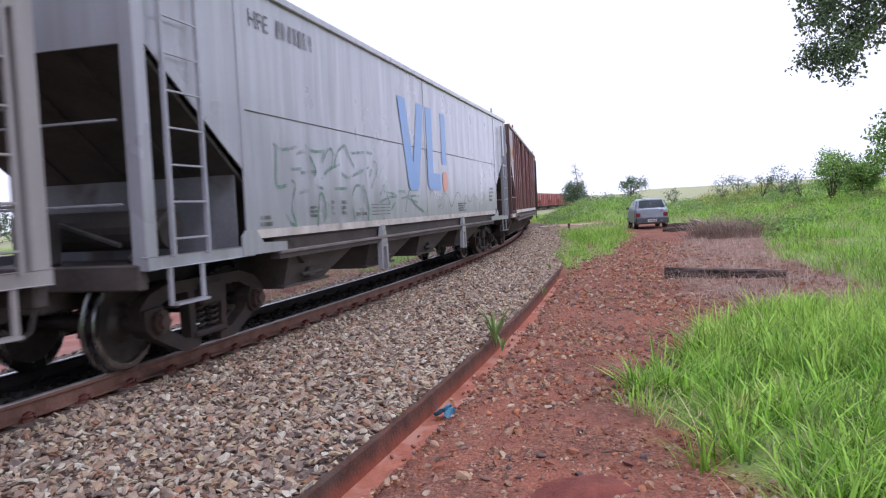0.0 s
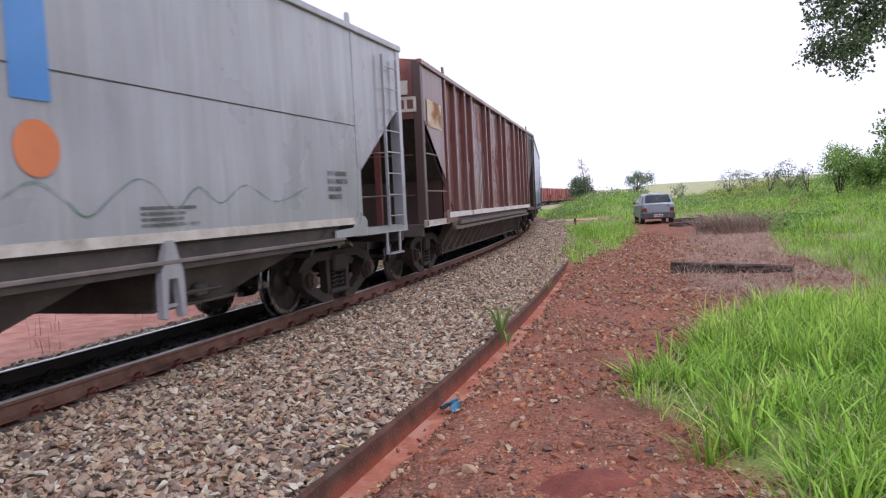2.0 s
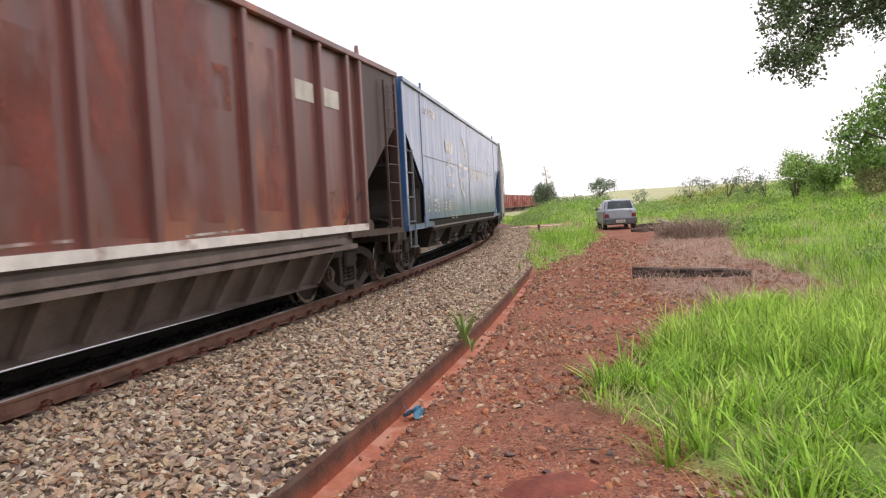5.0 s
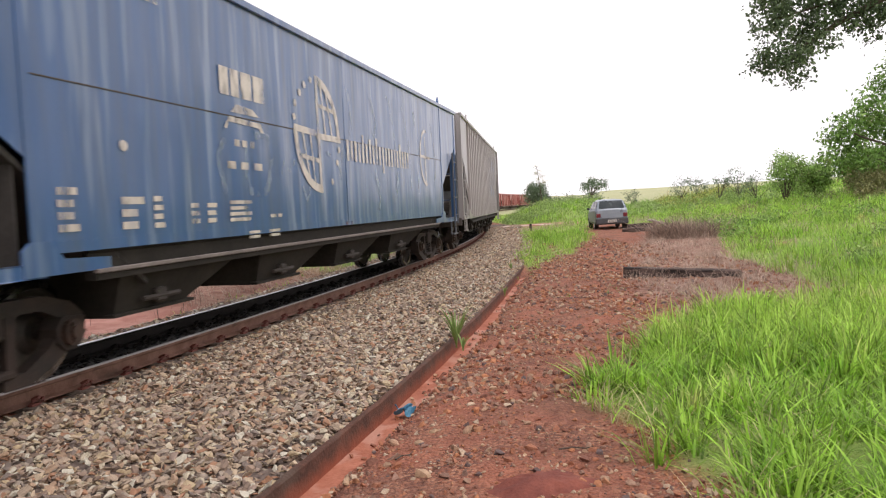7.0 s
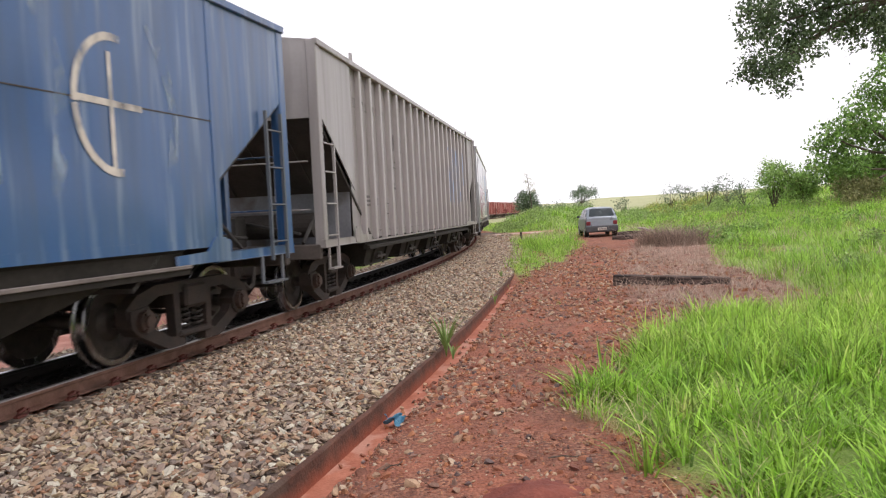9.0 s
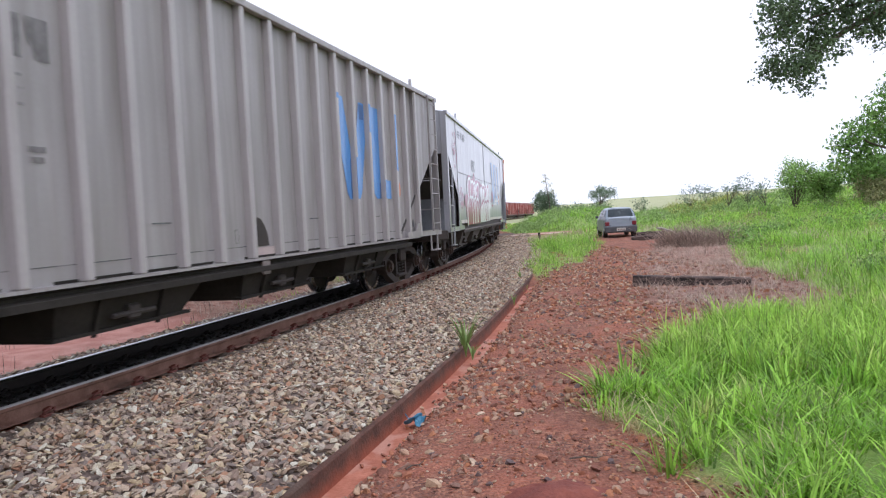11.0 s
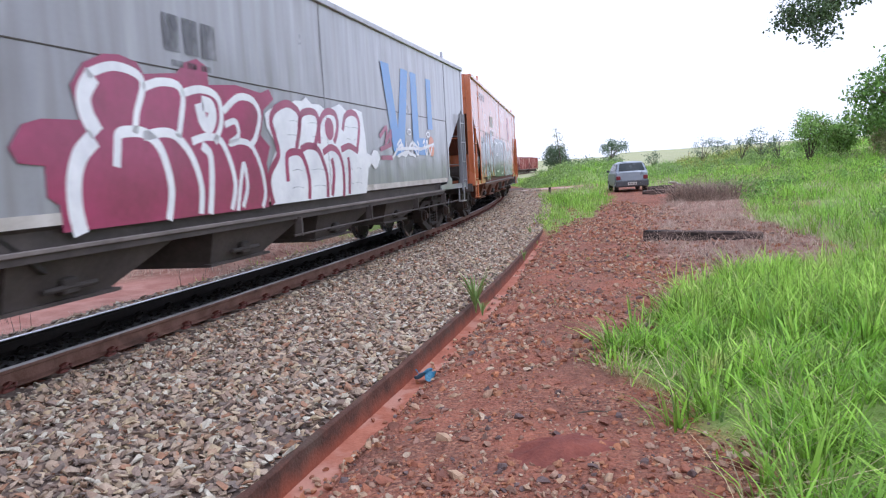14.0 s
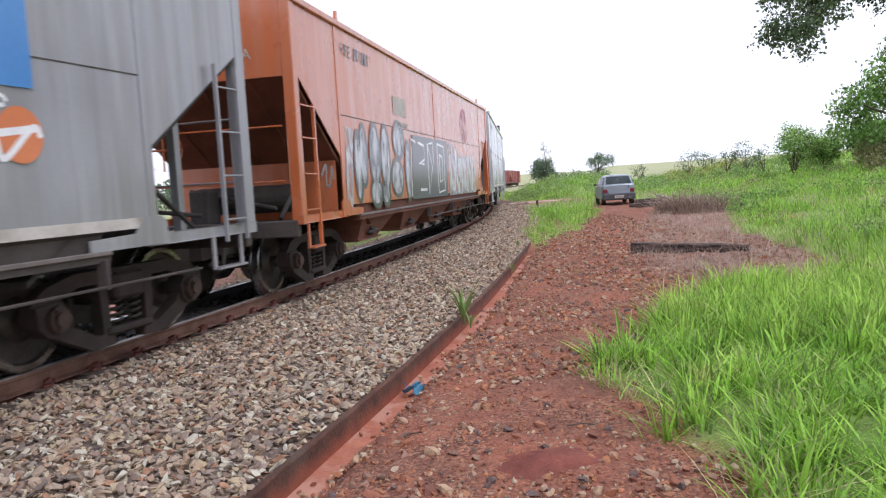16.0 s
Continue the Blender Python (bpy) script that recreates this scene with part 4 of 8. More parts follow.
def end_works(root, k, paintm, tall, equipment, rungs=False, inner=None):
    """One end of a hopper wagon; k is -1 for the end that leads, 1 for the one that trails."""
    ladder_paint = M["blue_dusty"] if paintm is M["blue"] else paintm
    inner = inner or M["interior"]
    X = lambda v: k * float(np.interp(v, [0, 7.1, 8.1, 8.5, 8.72, 9.5], [0, 7.1, 8.24, 8.64, 8.74, 9.5]))
    for y in (-SIDE, SIDE):
        sg = -1 if y < 0 else 1
        bm = B()
        prism(bm, [(X(8.36), TOP), (X(PANEL), TOP), (X(PANEL), 1.86), (X(6.93), 1.93), (X(8.24), 2.9), (X(8.36), 2.9)], y, y - sg * 0.015)
        part("end_gusset", bm, paintm, root)
        bm = B()
        box(bm, min(X(8.4), X(8.24)), max(X(8.4), X(8.24)), y - 0.075 + 0.06 * (-sg), y + 0.075 + 0.06 * (-sg), 0.98, TOP + 0.01, 0.012)
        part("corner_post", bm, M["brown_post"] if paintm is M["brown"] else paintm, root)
        bm = B()
        box(bm, min(X(8.4), X(6.75)), max(X(8.4), X(6.75)), y - 0.03 * sg, y + 0.012 * sg, 0.99, 1.1, 0.008)
        part("end_sill", bm, M["white"] if rungs and paintm is M["brown"] else paintm, root)
        if rungs:
            bm = B()
            for z, xe in ((1.62, 6.92), (2.28, 7.4)):
                rod(bm, (X(8.3), y + 0.01 * sg, z), (X(xe), y + 0.01 * sg, z), 0.014, 6)
            part("grab_iron", bm, paintm, root)
        elif tall:
            ladder("ladder", root, ladder_paint, X(8.1), X(7.62), y + 0.05 * sg, 1.08, 1.08 + 0.32 * int((TOP - 1.1) / 0.32), int((TOP - 1.1) / 0.32))
        elif k < 0:
            # rungs between the corner post and one stile
            bm = B()
            xs = k * 7.93
            box(bm, xs - 0.022, xs + 0.022, y - 0.02 + 0.012 * sg, y + 0.02 + 0.012 * sg, 0.66, 2.56)
            lad = part("ladder", bm, ladder_paint, root)
            for z in (1.16, 1.63, 2.1, 2.52):
                bm = B()
                rod(bm, (xs, y + 0.02 * sg, z), (k * 8.42, y + 0.02 * sg, z), 0.013, 6)
                part("rung", bm, ladder_paint, lad)
        else:
            ladder("ladder", root, ladder_paint, X(8.12), X(7.78), y + 0.05 * sg, 0.93, 2.75, 4)
        bm = B()
        st0, st1 = (8.34, 7.93) if k < 0 and not tall else (8.22, 7.72)
        for x in (st0, st1):
            box(bm, k * x - 0.025, k * x + 0.025, y - 0.012, y + 0.012, 0.66, 1.0)
        box(bm, min(k * st0, k * st1), max(k * st0, k * st1), y - 0.07, y + 0.03, 0.655, 0.68)
        if rungs:
            bm.free()
        else:
            part("step", bm, ladder_paint, root)
        bm = B()
        prism(bm, [(X(6.98), 1.0), (X(6.98), 1.2), (X(6.9), 1.26), (X(6.7), 1.26), (X(6.55), 1.12), (X(6.0), 1.1), (X(6.0), 1.0)], y, y + sg * 0.025)
        part("jacking_pad", bm, paintm, root)
    bm = B()
    prism(bm, [(-SIDE, 2.88), (-SIDE, TOP), (0, TOP + 0.13), (SIDE, TOP), (SIDE, 2.88)], X(8.38), X(8.35), "x")
    part("end_sheet", bm, paintm, root)
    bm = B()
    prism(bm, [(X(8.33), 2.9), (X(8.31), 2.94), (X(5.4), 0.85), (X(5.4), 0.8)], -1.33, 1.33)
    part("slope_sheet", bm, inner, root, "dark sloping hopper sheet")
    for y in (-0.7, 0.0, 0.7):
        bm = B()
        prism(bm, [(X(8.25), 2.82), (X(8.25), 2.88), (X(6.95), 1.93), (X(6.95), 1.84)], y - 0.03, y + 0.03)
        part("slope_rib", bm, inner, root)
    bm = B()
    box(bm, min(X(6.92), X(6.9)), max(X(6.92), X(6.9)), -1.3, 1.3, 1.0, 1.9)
    # bulkheads of blue and brown wagons take colours darkened for the recess's shade
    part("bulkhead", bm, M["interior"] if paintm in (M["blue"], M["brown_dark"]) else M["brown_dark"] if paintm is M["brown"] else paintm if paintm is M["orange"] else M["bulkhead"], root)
    bm = B()
    box(bm, min(X(8.4), X(5.6)), max(X(8.4), X(5.6)), -0.3, 0.3, 0.62, 1.0, 0.02)
    box(bm, min(X(8.42), X(8.3)), max(X(8.42), X(8.3)), -1.32, 1.32, 0.82, 1.04, 0.015)
    box(bm, min(X(8.3), X(6.9)), max(X(8.3), X(6.9)), -1.25, 1.25, 0.97, 1.0)
    part("platform", bm, M["chute"], root)
    bm = B()
    box(bm, min(X(8.4), X(8.72)), max(X(8.4), X(8.72)), -0.09, 0.09, 0.66, 0.84, 0.02)
    prism(bm, [(X(8.7), -0.15), (X(8.96), -0.17), (X(8.98), -0.02), (X(8.86), 0.0), (X(8.95), 0.06), (X(8.9), 0.14), (X(8.7), 0.13)], 0.6, 0.9, "z")
    part("coupler", bm, M["bogie"], root)
    bm = B()
    pts = [(X(8.45), -0.3, 0.75), (X(8.62), -0.31, 0.5), (X(8.8), -0.3, 0.45), (X(8.95), -0.28, 0.55)]
    for a, b in zip(pts, pts[1:]):
        rod(bm, a, b, 0.028, 8)
    part("brake_hose", bm, M["underframe"], root)
    bm = B()
    for z in (1.55, 2.25):
        rod(bm, (X(8.42), -1.2, z), (X(8.42), 1.2, z), 0.012, 6)
    part("grab_rail", bm, paintm, root)
    for y in (-0.5, 0.42):
        bm = B()
        box(bm, min(X(8.3), X(8.2)), max(X(8.3), X(8.2)), y - 0.05, y + 0.05, 1.0, 2.92)
        if k > 0 or rungs:
            part("end_post", bm, paintm, root)
        else:
            bm.free()
    lad = ladder("end_ladder", root, paintm, 0, 0.42, 0, 1.02, 2.7, 5)
    lad.matrix_basis = pose(X(8.41), 0.82, 0, 0, 0, 90 * (1 if k < 0 else 1))
    if equipment:
        bm = B()
        disc(bm, (X(7.35), -0.1, 1.32), 0.2, 1.5, "y", 18)
        part("air_reservoir", bm, M["underframe"], root)
        bm = B()
        box(bm, min(X(7.9), X(7.6)), max(X(7.9), X(7.6)), 0.2, 0.5, 1.0, 1.5, 0.03)
        rod(bm, (X(8.1), -0.9, 1.2), (X(7.2), 0.9, 1.5), 0.025, 6)
        rod(bm, (X(8.0), -0.9, 1.05), (X(7.3), -0.9, 1.6), 0.03, 6)
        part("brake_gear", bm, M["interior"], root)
        bm = B()
        bmesh.ops.create_cone(bm, cap_ends=False, segments=20, radius1=0.28, radius2=0.28, depth=0.03, matrix=Matrix.Translation((X(8.32), 0.55, 2.05)) @ Euler((0, radians(90), 0)).to_matrix().to_4x4())
        for a in range(4):
            rod(bm, (X(8.32), 0.55, 2.05), (X(8.32), 0.55 + 0.28 * math.cos(a * 1.57), 2.05 + 0.28 * math.sin(a * 1.57)), 0.014, 6)
        part("handbrake_wheel", bm, paintm, root)


def wagon(name, label, paintm, ribs=None, stripe=True, trough=False, chutes=((-5.1, 0.05, 1.05), (-2.33, 0.1, 1.15), (0.36, 0.1, 1.2), (3.3, 0.12, 1.6)), chute_paint=None, chute_ribs=False, tall=(False, True), seed=1, rib_w=0.09, equipment=(True, False), rod_line=False, brackets=True, ends=None, chute_half=0.6):
    chute_paint = chute_paint or M["chute"]
    root = new(name)
    tagged(root, label, "goods wagon", group="wagons of the goods train")
    for y in (-SIDE, SIDE):
        sg = -1 if y < 0 else 1
        bm = B()
        if ribs is None:
            sheet_grid(bm, -PANEL, PANEL, 2.515, TOP, y + 0.0025 * sg, 112, 9, 0.006, seed)
            part("upper_side_sheet", bm, paintm, root, smooth=True)
            bm = B()
            sheet_grid(bm, -PANEL, PANEL, 1.2, 2.525, y, 112, 9, 0.006, seed + 5)
            part("lower_side_sheet", bm, paintm, root, smooth=True)
            bm = B()
            box(bm, -PANEL, PANEL, y - 0.006, y + 0.006, 2.51, 2.522)
            part("seam", bm, M["chute"], root)
            for x in (-PANEL, -0.03, PANEL):
                bm = B()
                w = 0.05 if abs(x) > 1 else 0.012
                box(bm, x - w, x + w, y - 0.012, y + 0.012, 1.18 if abs(x) > 1 else 1.22, TOP - 0.01, 0.004)
                part("side_stiffener", bm, paintm, root)
        else:
            sheet_grid(bm, -PANEL, PANEL, 1.12 if stripe else 1.0, TOP - 0.05, y - 0.07 * sg, 60, 8, 0.006, seed)
            part("side_sheet", bm, paintm, root, smooth=True)
            rb = None
            for x in ribs:
                if rb is None:
                    bm = B()
                    box(bm, -rib_w / 2, rib_w / 2, y - 0.045 * sg - 0.03, y - 0.045 * sg + 0.075 if sg > 0 else y + 0.045 + 0.03, 1.1 if stripe else 1.0, TOP - 0.04, 0.02) if sg > 0 else box(bm, -rib_w / 2, rib_w / 2, y - 0.03, y + 0.1, 1.1 if stripe else 1.0, TOP - 0.04, 0.016)
                    rb = part("rib", bm, M["tan_rib"] if paintm is M["tan"] else paintm, root)
                else:
                    r2 = new("rib", rb.data)
                    r2.parent = root
                    rb = r2
                rb.location.x = x
        bm = B()
        box(bm, -8.54, 8.54, y - 0.045, y + 0.045, TOP - 0.07, TOP + 0.02, 0.01)
        part("top_chord", bm, paintm, root)
        bm = B()
        if ribs is None:
            box(bm, -PANEL + 0.06, PANEL - 0.06, y - 0.007, y + 0.007, 1.162, 1.255)
        elif stripe:
            box(bm, -PANEL + 0.1, PANEL - 0.1, min(y + 0.034 * sg, y - 0.1 * sg), max(y + 0.034 * sg, y - 0.1 * sg), 1.1, 1.205)
        else:
            box(bm, -PANEL + 0.02, PANEL - 0.02, min(y + 0.02 * sg, y - 0.11 * sg), max(y + 0.02 * sg, y - 0.11 * sg), 0.975, 1.003)
        part("sill_stripe", bm, (M["stripe_white"] if ribs else M["white"]) if stripe else paintm, root, "worn white painted sill" if stripe else "")
        bm = B()
        up_ = 0.07 if ribs is None else 0.0
        top_ = 1.1 + up_ if ribs is None or stripe else 0.985
        prism(bm, [(y + (0.004 if up_ else 0.012) * sg, top_), (y - 0.09 * sg, top_), (y - 0.09 * sg, 0.84 + up_), (y + 0.03 * sg, 0.84 + up_), (y + 0.03 * sg, 0.9 + up_), (y - 0.05 * sg, 0.92 + up_), (y - 0.05 * sg, top_ - 0.04)], -6.2, 6.2, "x")
        part("side_sill", bm, M["trough"] if trough else chute_paint, root)
        if ribs is None:
            bm = B()
            box(bm, -6.2, 6.2, min(y, y + 0.055 * sg), max(y, y + 0.055 * sg), 0.968, 1.005, 0.006)
            part("sill_lip", bm, M["lip"], root, "dusty pale lower lip of the sill")
        if rod_line:
            bm = B()
            rod(bm, (-1.4, y + 0.06 * sg, 0.71), (7.4, y + 0.06 * sg, 0.71), 0.014, 6)
            for x in (-1.2, 1.4, 4.0, 6.1):
                box(bm, x - 0.02, x + 0.02, y - 0.02, y + 0.06 * sg + 0.02, 0.69, 0.93) if sg > 0 else box(bm, x - 0.02, x + 0.02, y - 0.08, y + 0.02, 0.69, 0.93)
            part("brake_pipe", bm, M["chute"], root, "dusty brown brake pull rod")
        if brackets:
            for x in (-2.7, 2.7):
                bm = B()
                prism(bm, [(x - 0.04, 1.18), (x + 0.04, 1.18), (x + 0.15, 0.88), (x + 0.16, 0.5), (x + 0.1, 0.48), (x + 0.06, 0.84), (x - 0.06, 0.84), (x - 0.1, 0.48), (x - 0.16, 0.5), (x - 0.15, 0.88)], y + 0.05 * sg, y - 0.02 * sg)
                box(bm, x - 0.12, x + 0.12, y - 0.01, y + 0.03, 0.58, 0.61)
                part("side_bracket", bm, M["chute"] if rod_line or not stripe else paintm, root)
    bm = B()
    prof = [(-SIDE - 0.03, TOP), (-0.7, TOP + 0.1), (0, TOP + 0.14), (0.7, TOP + 0.1), (SIDE + 0.03, TOP), (SIDE, TOP - 0.03), (0, TOP + 0.1), (-SIDE, TOP - 0.03)]
    prism(bm, prof, -8.52, 8.52, "x")
    part("roof", bm, paintm, root)
    for x in (-5.2, -1.7, 1.7, 5.2):
        bm = B()
        box(bm, x - 1.1, x + 1.1, -0.35, 0.35, TOP + 0.1, TOP + 0.22, 0.03)
        part("roof_hatch", bm, paintm, root)
    for x in (-6.7, 6.7):
        bm = B()
        prism(bm, [(x - 0.06, TOP), (x + 0.06, TOP), (x + 0.03, TOP + 0.16), (x - 0.03, TOP + 0.16)], -SIDE - 0.02, -SIDE + 0.02)
        part("lifting_lug", bm, paintm, root)
    bm = B()
    box(bm, -6.2, 6.2, -0.28, 0.28, 0.72, 0.98, 0.02)
    part("centre_sill", bm, M["underframe"], root)
    if trough:
        for sg in (-1, 1):
            bm = B()
            prism(bm, [(sg * 1.42, 1.02), (sg * 1.42, 0.94), (sg * 1.2, 0.93), (sg * 0.86, 0.36), (sg * 0.95, 0.31), (sg * 0.75, 0.31), (sg * 1.02, 0.97)], -5.7, 5.7, "x")
            part("discharge_trough", bm, M["trough"], root)
            for i in range(17):
                x = -5.6 + i * 0.7
                bm = B()
                prism(bm, [(sg * 1.24, 0.94), (sg * 0.9, 0.36), (sg * 1.0, 0.36), (sg * 1.34, 0.92)], x - 0.025, x + 0.025, "x")
                part("trough_rib", bm, M["trough"], root)
        bm = B()
        box(bm, -5.6, 5.6, -0.7, 0.7, 0.34, 0.95)
        part("hopper_bin", bm, M["underframe"], root)
    else:
        for c, left, right in chutes:
            bm = B()
            vs = []
            for z, l_, r_, hy in ((1.03, left, right, 1.32), (0.97, left * 0.92, right * 0.92, 1.31), (0.58, 0.0, 0.0, 1.18), (0.52, 0.0, 0.0, 1.17)):
                vs.append([bm.verts.new((c + sx, sy * hy, z)) for sx, sy in ((-chute_half - l_, -1), (chute_half + r_, -1), (chute_half + r_, 1), (-chute_half - l_, 1))])
            for a, b in zip(vs, vs[1:]):
                for i in range(4):
                    bm.faces.new((a[i], a[(i + 1) % 4], b[(i + 1) % 4], b[i]))
            bm.faces.new(vs[-1])
            bm.faces.new(vs[0][::-1])
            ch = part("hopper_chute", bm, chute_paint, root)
            bm = B()
            box(bm, c - chute_half - 0.06, c + chute_half + 0.06, -1.22, -1.12, 0.53, 0.56)
            part("chute_flange", bm, chute_paint, ch)
            bm = B()
            rod(bm, (c - 0.3, -1.27, 0.66), (c + 0.3, -1.27, 0.66), 0.025, 8)
            box(bm, c - 0.09, c + 0.09, -1.29, -1.15, 0.6, 0.74, 0.02)
            part("chute_gate", bm, M["underframe"], ch)
            for x in (() if not chute_ribs else (-0.45, 0.45)):
                bm = B()
                prism(bm, [(-1.3, 0.95), (-1.17, 0.5), (-1.2, 0.5), (-1.34, 0.94)], c + x - 0.02, c + x + 0.02, "x")
                part("chute_rib", bm, chute_paint, ch)
    inner = chute_paint if rod_line and not stripe else None
    end_works(root, -1, paintm, tall[0], equipment[0], trough, inner)
    end_works(root, 1, ends or paintm, tall[1], equipment[1], False, inner)
    for x in (-6.93, 6.93):
        bogie(root, x)
    return root


# ---- painted marks on wagon sides ----
def mark(root, name, outlines, material, lift=0.004, label="", y=None):
    """Flat painted shapes on the side that faces the path: outlines of (x, z)."""
    bm = B()
    y0 = (-SIDE - 0.0095 if y is None else y - 0.009)
    lift *= 0.35
    for pts in outlines:
        a = [bm.verts.new((p[0], y0 - lift, p[1])) for p in pts]
        bm.faces.new(a)
    bmesh.ops.remove_doubles(bm, verts=bm.verts[:], dist=1e-5)
    ob = part(name, bm, material, root, label)
    return ob


def marks(root, name, groups, material, lift=0.004, label="", y=None):
    """One painted mark for each group of outlines."""
    for g in groups:
        mark(root, name, g, material, lift, label, y)


def ribbon(pts, w):
    """The outlines that make up a painted stroke."""
    side = []
    for i, p in enumerate(pts):
        a, b = pts[max(i - 1, 0)], pts[min(i + 1, len(pts) - 1)]
        dx, dz = b[0] - a[0], b[1] - a[1]
        n = math.hypot(dx, dz) or 1
        k = -0.25 if i == 0 else 0.25 if i == len(pts) - 1 else 0
        c = (p[0] + dx / n * w * k, p[1] + dz / n * w * k)
        side.append(((c[0] - dz / n * w / 2, c[1] + dx / n * w / 2), (c[0] + dz / n * w / 2, c[1] - dx / n * w / 2)))
    return [[a[0], a[1], b[1], b[0]] for a, b in zip(side, side[1:])]


def oval(cx, cz, rx, rz, n=28, a0=0, a1=360):
    return [(cx + rx * math.cos(radians(a0 + (a1 - a0) * i / n)), cz + rz * math.sin(radians(a0 + (a1 - a0) * i / n))) for i in range(n + (0 if a1 - a0 == 360 else 1))]


def bars(x0, x1, z0, z1, rows, cols, seed):
    rs = random.Random(seed)
    out = []
    for r in range(rows):
        z = z0 + (z1 - z0) * (r + 0.15) / rows
        h = (z1 - z0) / rows * 0.6
        for c in range(cols):
            a, b = x0 + (x1 - x0) * (c + 0.08) / cols, x0 + (x1 - x0) * (c + 0.92 - 0.3 * rs.random()) / cols
            out.append([(a, z), (b, z), (b, z + h), (a, z + h)])
    return out


def emblem(root, x, y=None, s=1.0, ribs=()):
    """Blue bars and an orange dot; x is the middle of the dot."""
    q = lambda pts: [(x + p[0] * s, 1.73 + (p[1] - 1.66) * 0.976) for p in pts]
    shapes = [q([(-2.98, 3.3), (-2.55, 3.3), (-2.2, 2.15), (-2.2, 1.66), (-2.42, 1.66), (-2.52, 1.76)]), q([(-2.2, 2.15), (-1.85, 3.3), (-1.42, 3.3), (-1.88, 1.76), (-1.98, 1.66), (-2.2, 1.66)]),
              q([(-1.28, 3.3), (-0.88, 3.3), (-0.88, 2.02), (-1.28, 1.78)]), q([(-1.28, 1.78), (-1.16, 1.68), (-0.36, 1.68), (-0.36, 2.02), (-0.88, 2.02)]), q([(-0.2, 3.28), (0.16, 3.28), (0.16, 2.22), (-0.2, 2.22)])]
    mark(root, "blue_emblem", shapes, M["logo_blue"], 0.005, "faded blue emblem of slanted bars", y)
    for x_ in ribs:
        for sh in shapes:
            cuts = sorted(a[1] + (b[1] - a[1]) * (x_ - a[0]) / (b[0] - a[0]) for a, b in zip(sh, sh[1:] + sh[:1]) if (a[0] - x_) * (b[0] - x_) < 0)
            if len(cuts) >= 2:
                mark(root, "blue_rib_paint", [[(x_ - 0.046, cuts[0]), (x_ + 0.046, cuts[0]), (x_ + 0.046, cuts[-1]), (x_ - 0.046, cuts[-1])]], M["logo_blue"], 0.005, "", -SIDE - 0.0225)
    mark(root, "orange_dot", [oval(x, 1.93, 0.21 * s, 0.21)], M["logo_orange"], 0.005, "round orange painted dot", y)


def text(root, body, x, z, size, material, rot=(90, 0, 0), y=-SIDE - 0.0125):
    cu = bpy.data.curves.new("lettering", "FONT")
    cu.body, cu.size, cu.extrude = body, size, 0.001
    cu.materials.append(material)
    ob = new("lettering", cu)
    ob.parent = root
    ob.matrix_basis = pose(x, y, z, *rot)
    return ob


def scrawl(seed, x0, x1, z0, z1, n, loops=1.0):
    rs = random.Random(seed)
    pts = []
    for i in range(n):
        pts.append((x0 + (x1 - x0) * i / (n - 1) + rs.uniform(-0.12, 0.12) * loops, z0 + (z1 - z0) * (0.5 + 0.5 * math.sin(i * 1.9 + rs.uniform(-0.7, 0.7)))))
    return pts


def curve_pts(pts, k=5):
    """A smooth line through the points."""
    out = []
    for i in range(len(pts) - 1):
        p0, p1, p2, p3 = pts[max(i - 1, 0)], pts[i], pts[i + 1], pts[min(i + 2, len(pts) - 1)]
        for j in range(k):
            t = j / k
            out.append(tuple(0.5 * (2 * b + (c - a) * t + (2 * a - 5 * b + 4 * c - d) * t * t + (3 * b - a - 3 * c + d) * t ** 3) for a, b, c, d in zip(p0, p1, p2, p3)))
    return out + [pts[-1]]


def number_row(root, x0, x1, z, material, h=0.2):
    text(root, "HFE", x0, z, h * 1.35, material)
    w = (x1 - x0) * 0.58 / 7
    xs = [x0 + (x1 - x0) * 0.4 + i * w * 1.04 for i in range(7)]
    marks(root, "number_bar", [[[(x, z), (x + w * 0.7, z), (x + w * 0.7, z + h), (x, z + h)]] for x in xs], material, 0.005)


def roof_height(v):
    global TOP
    TOP = v


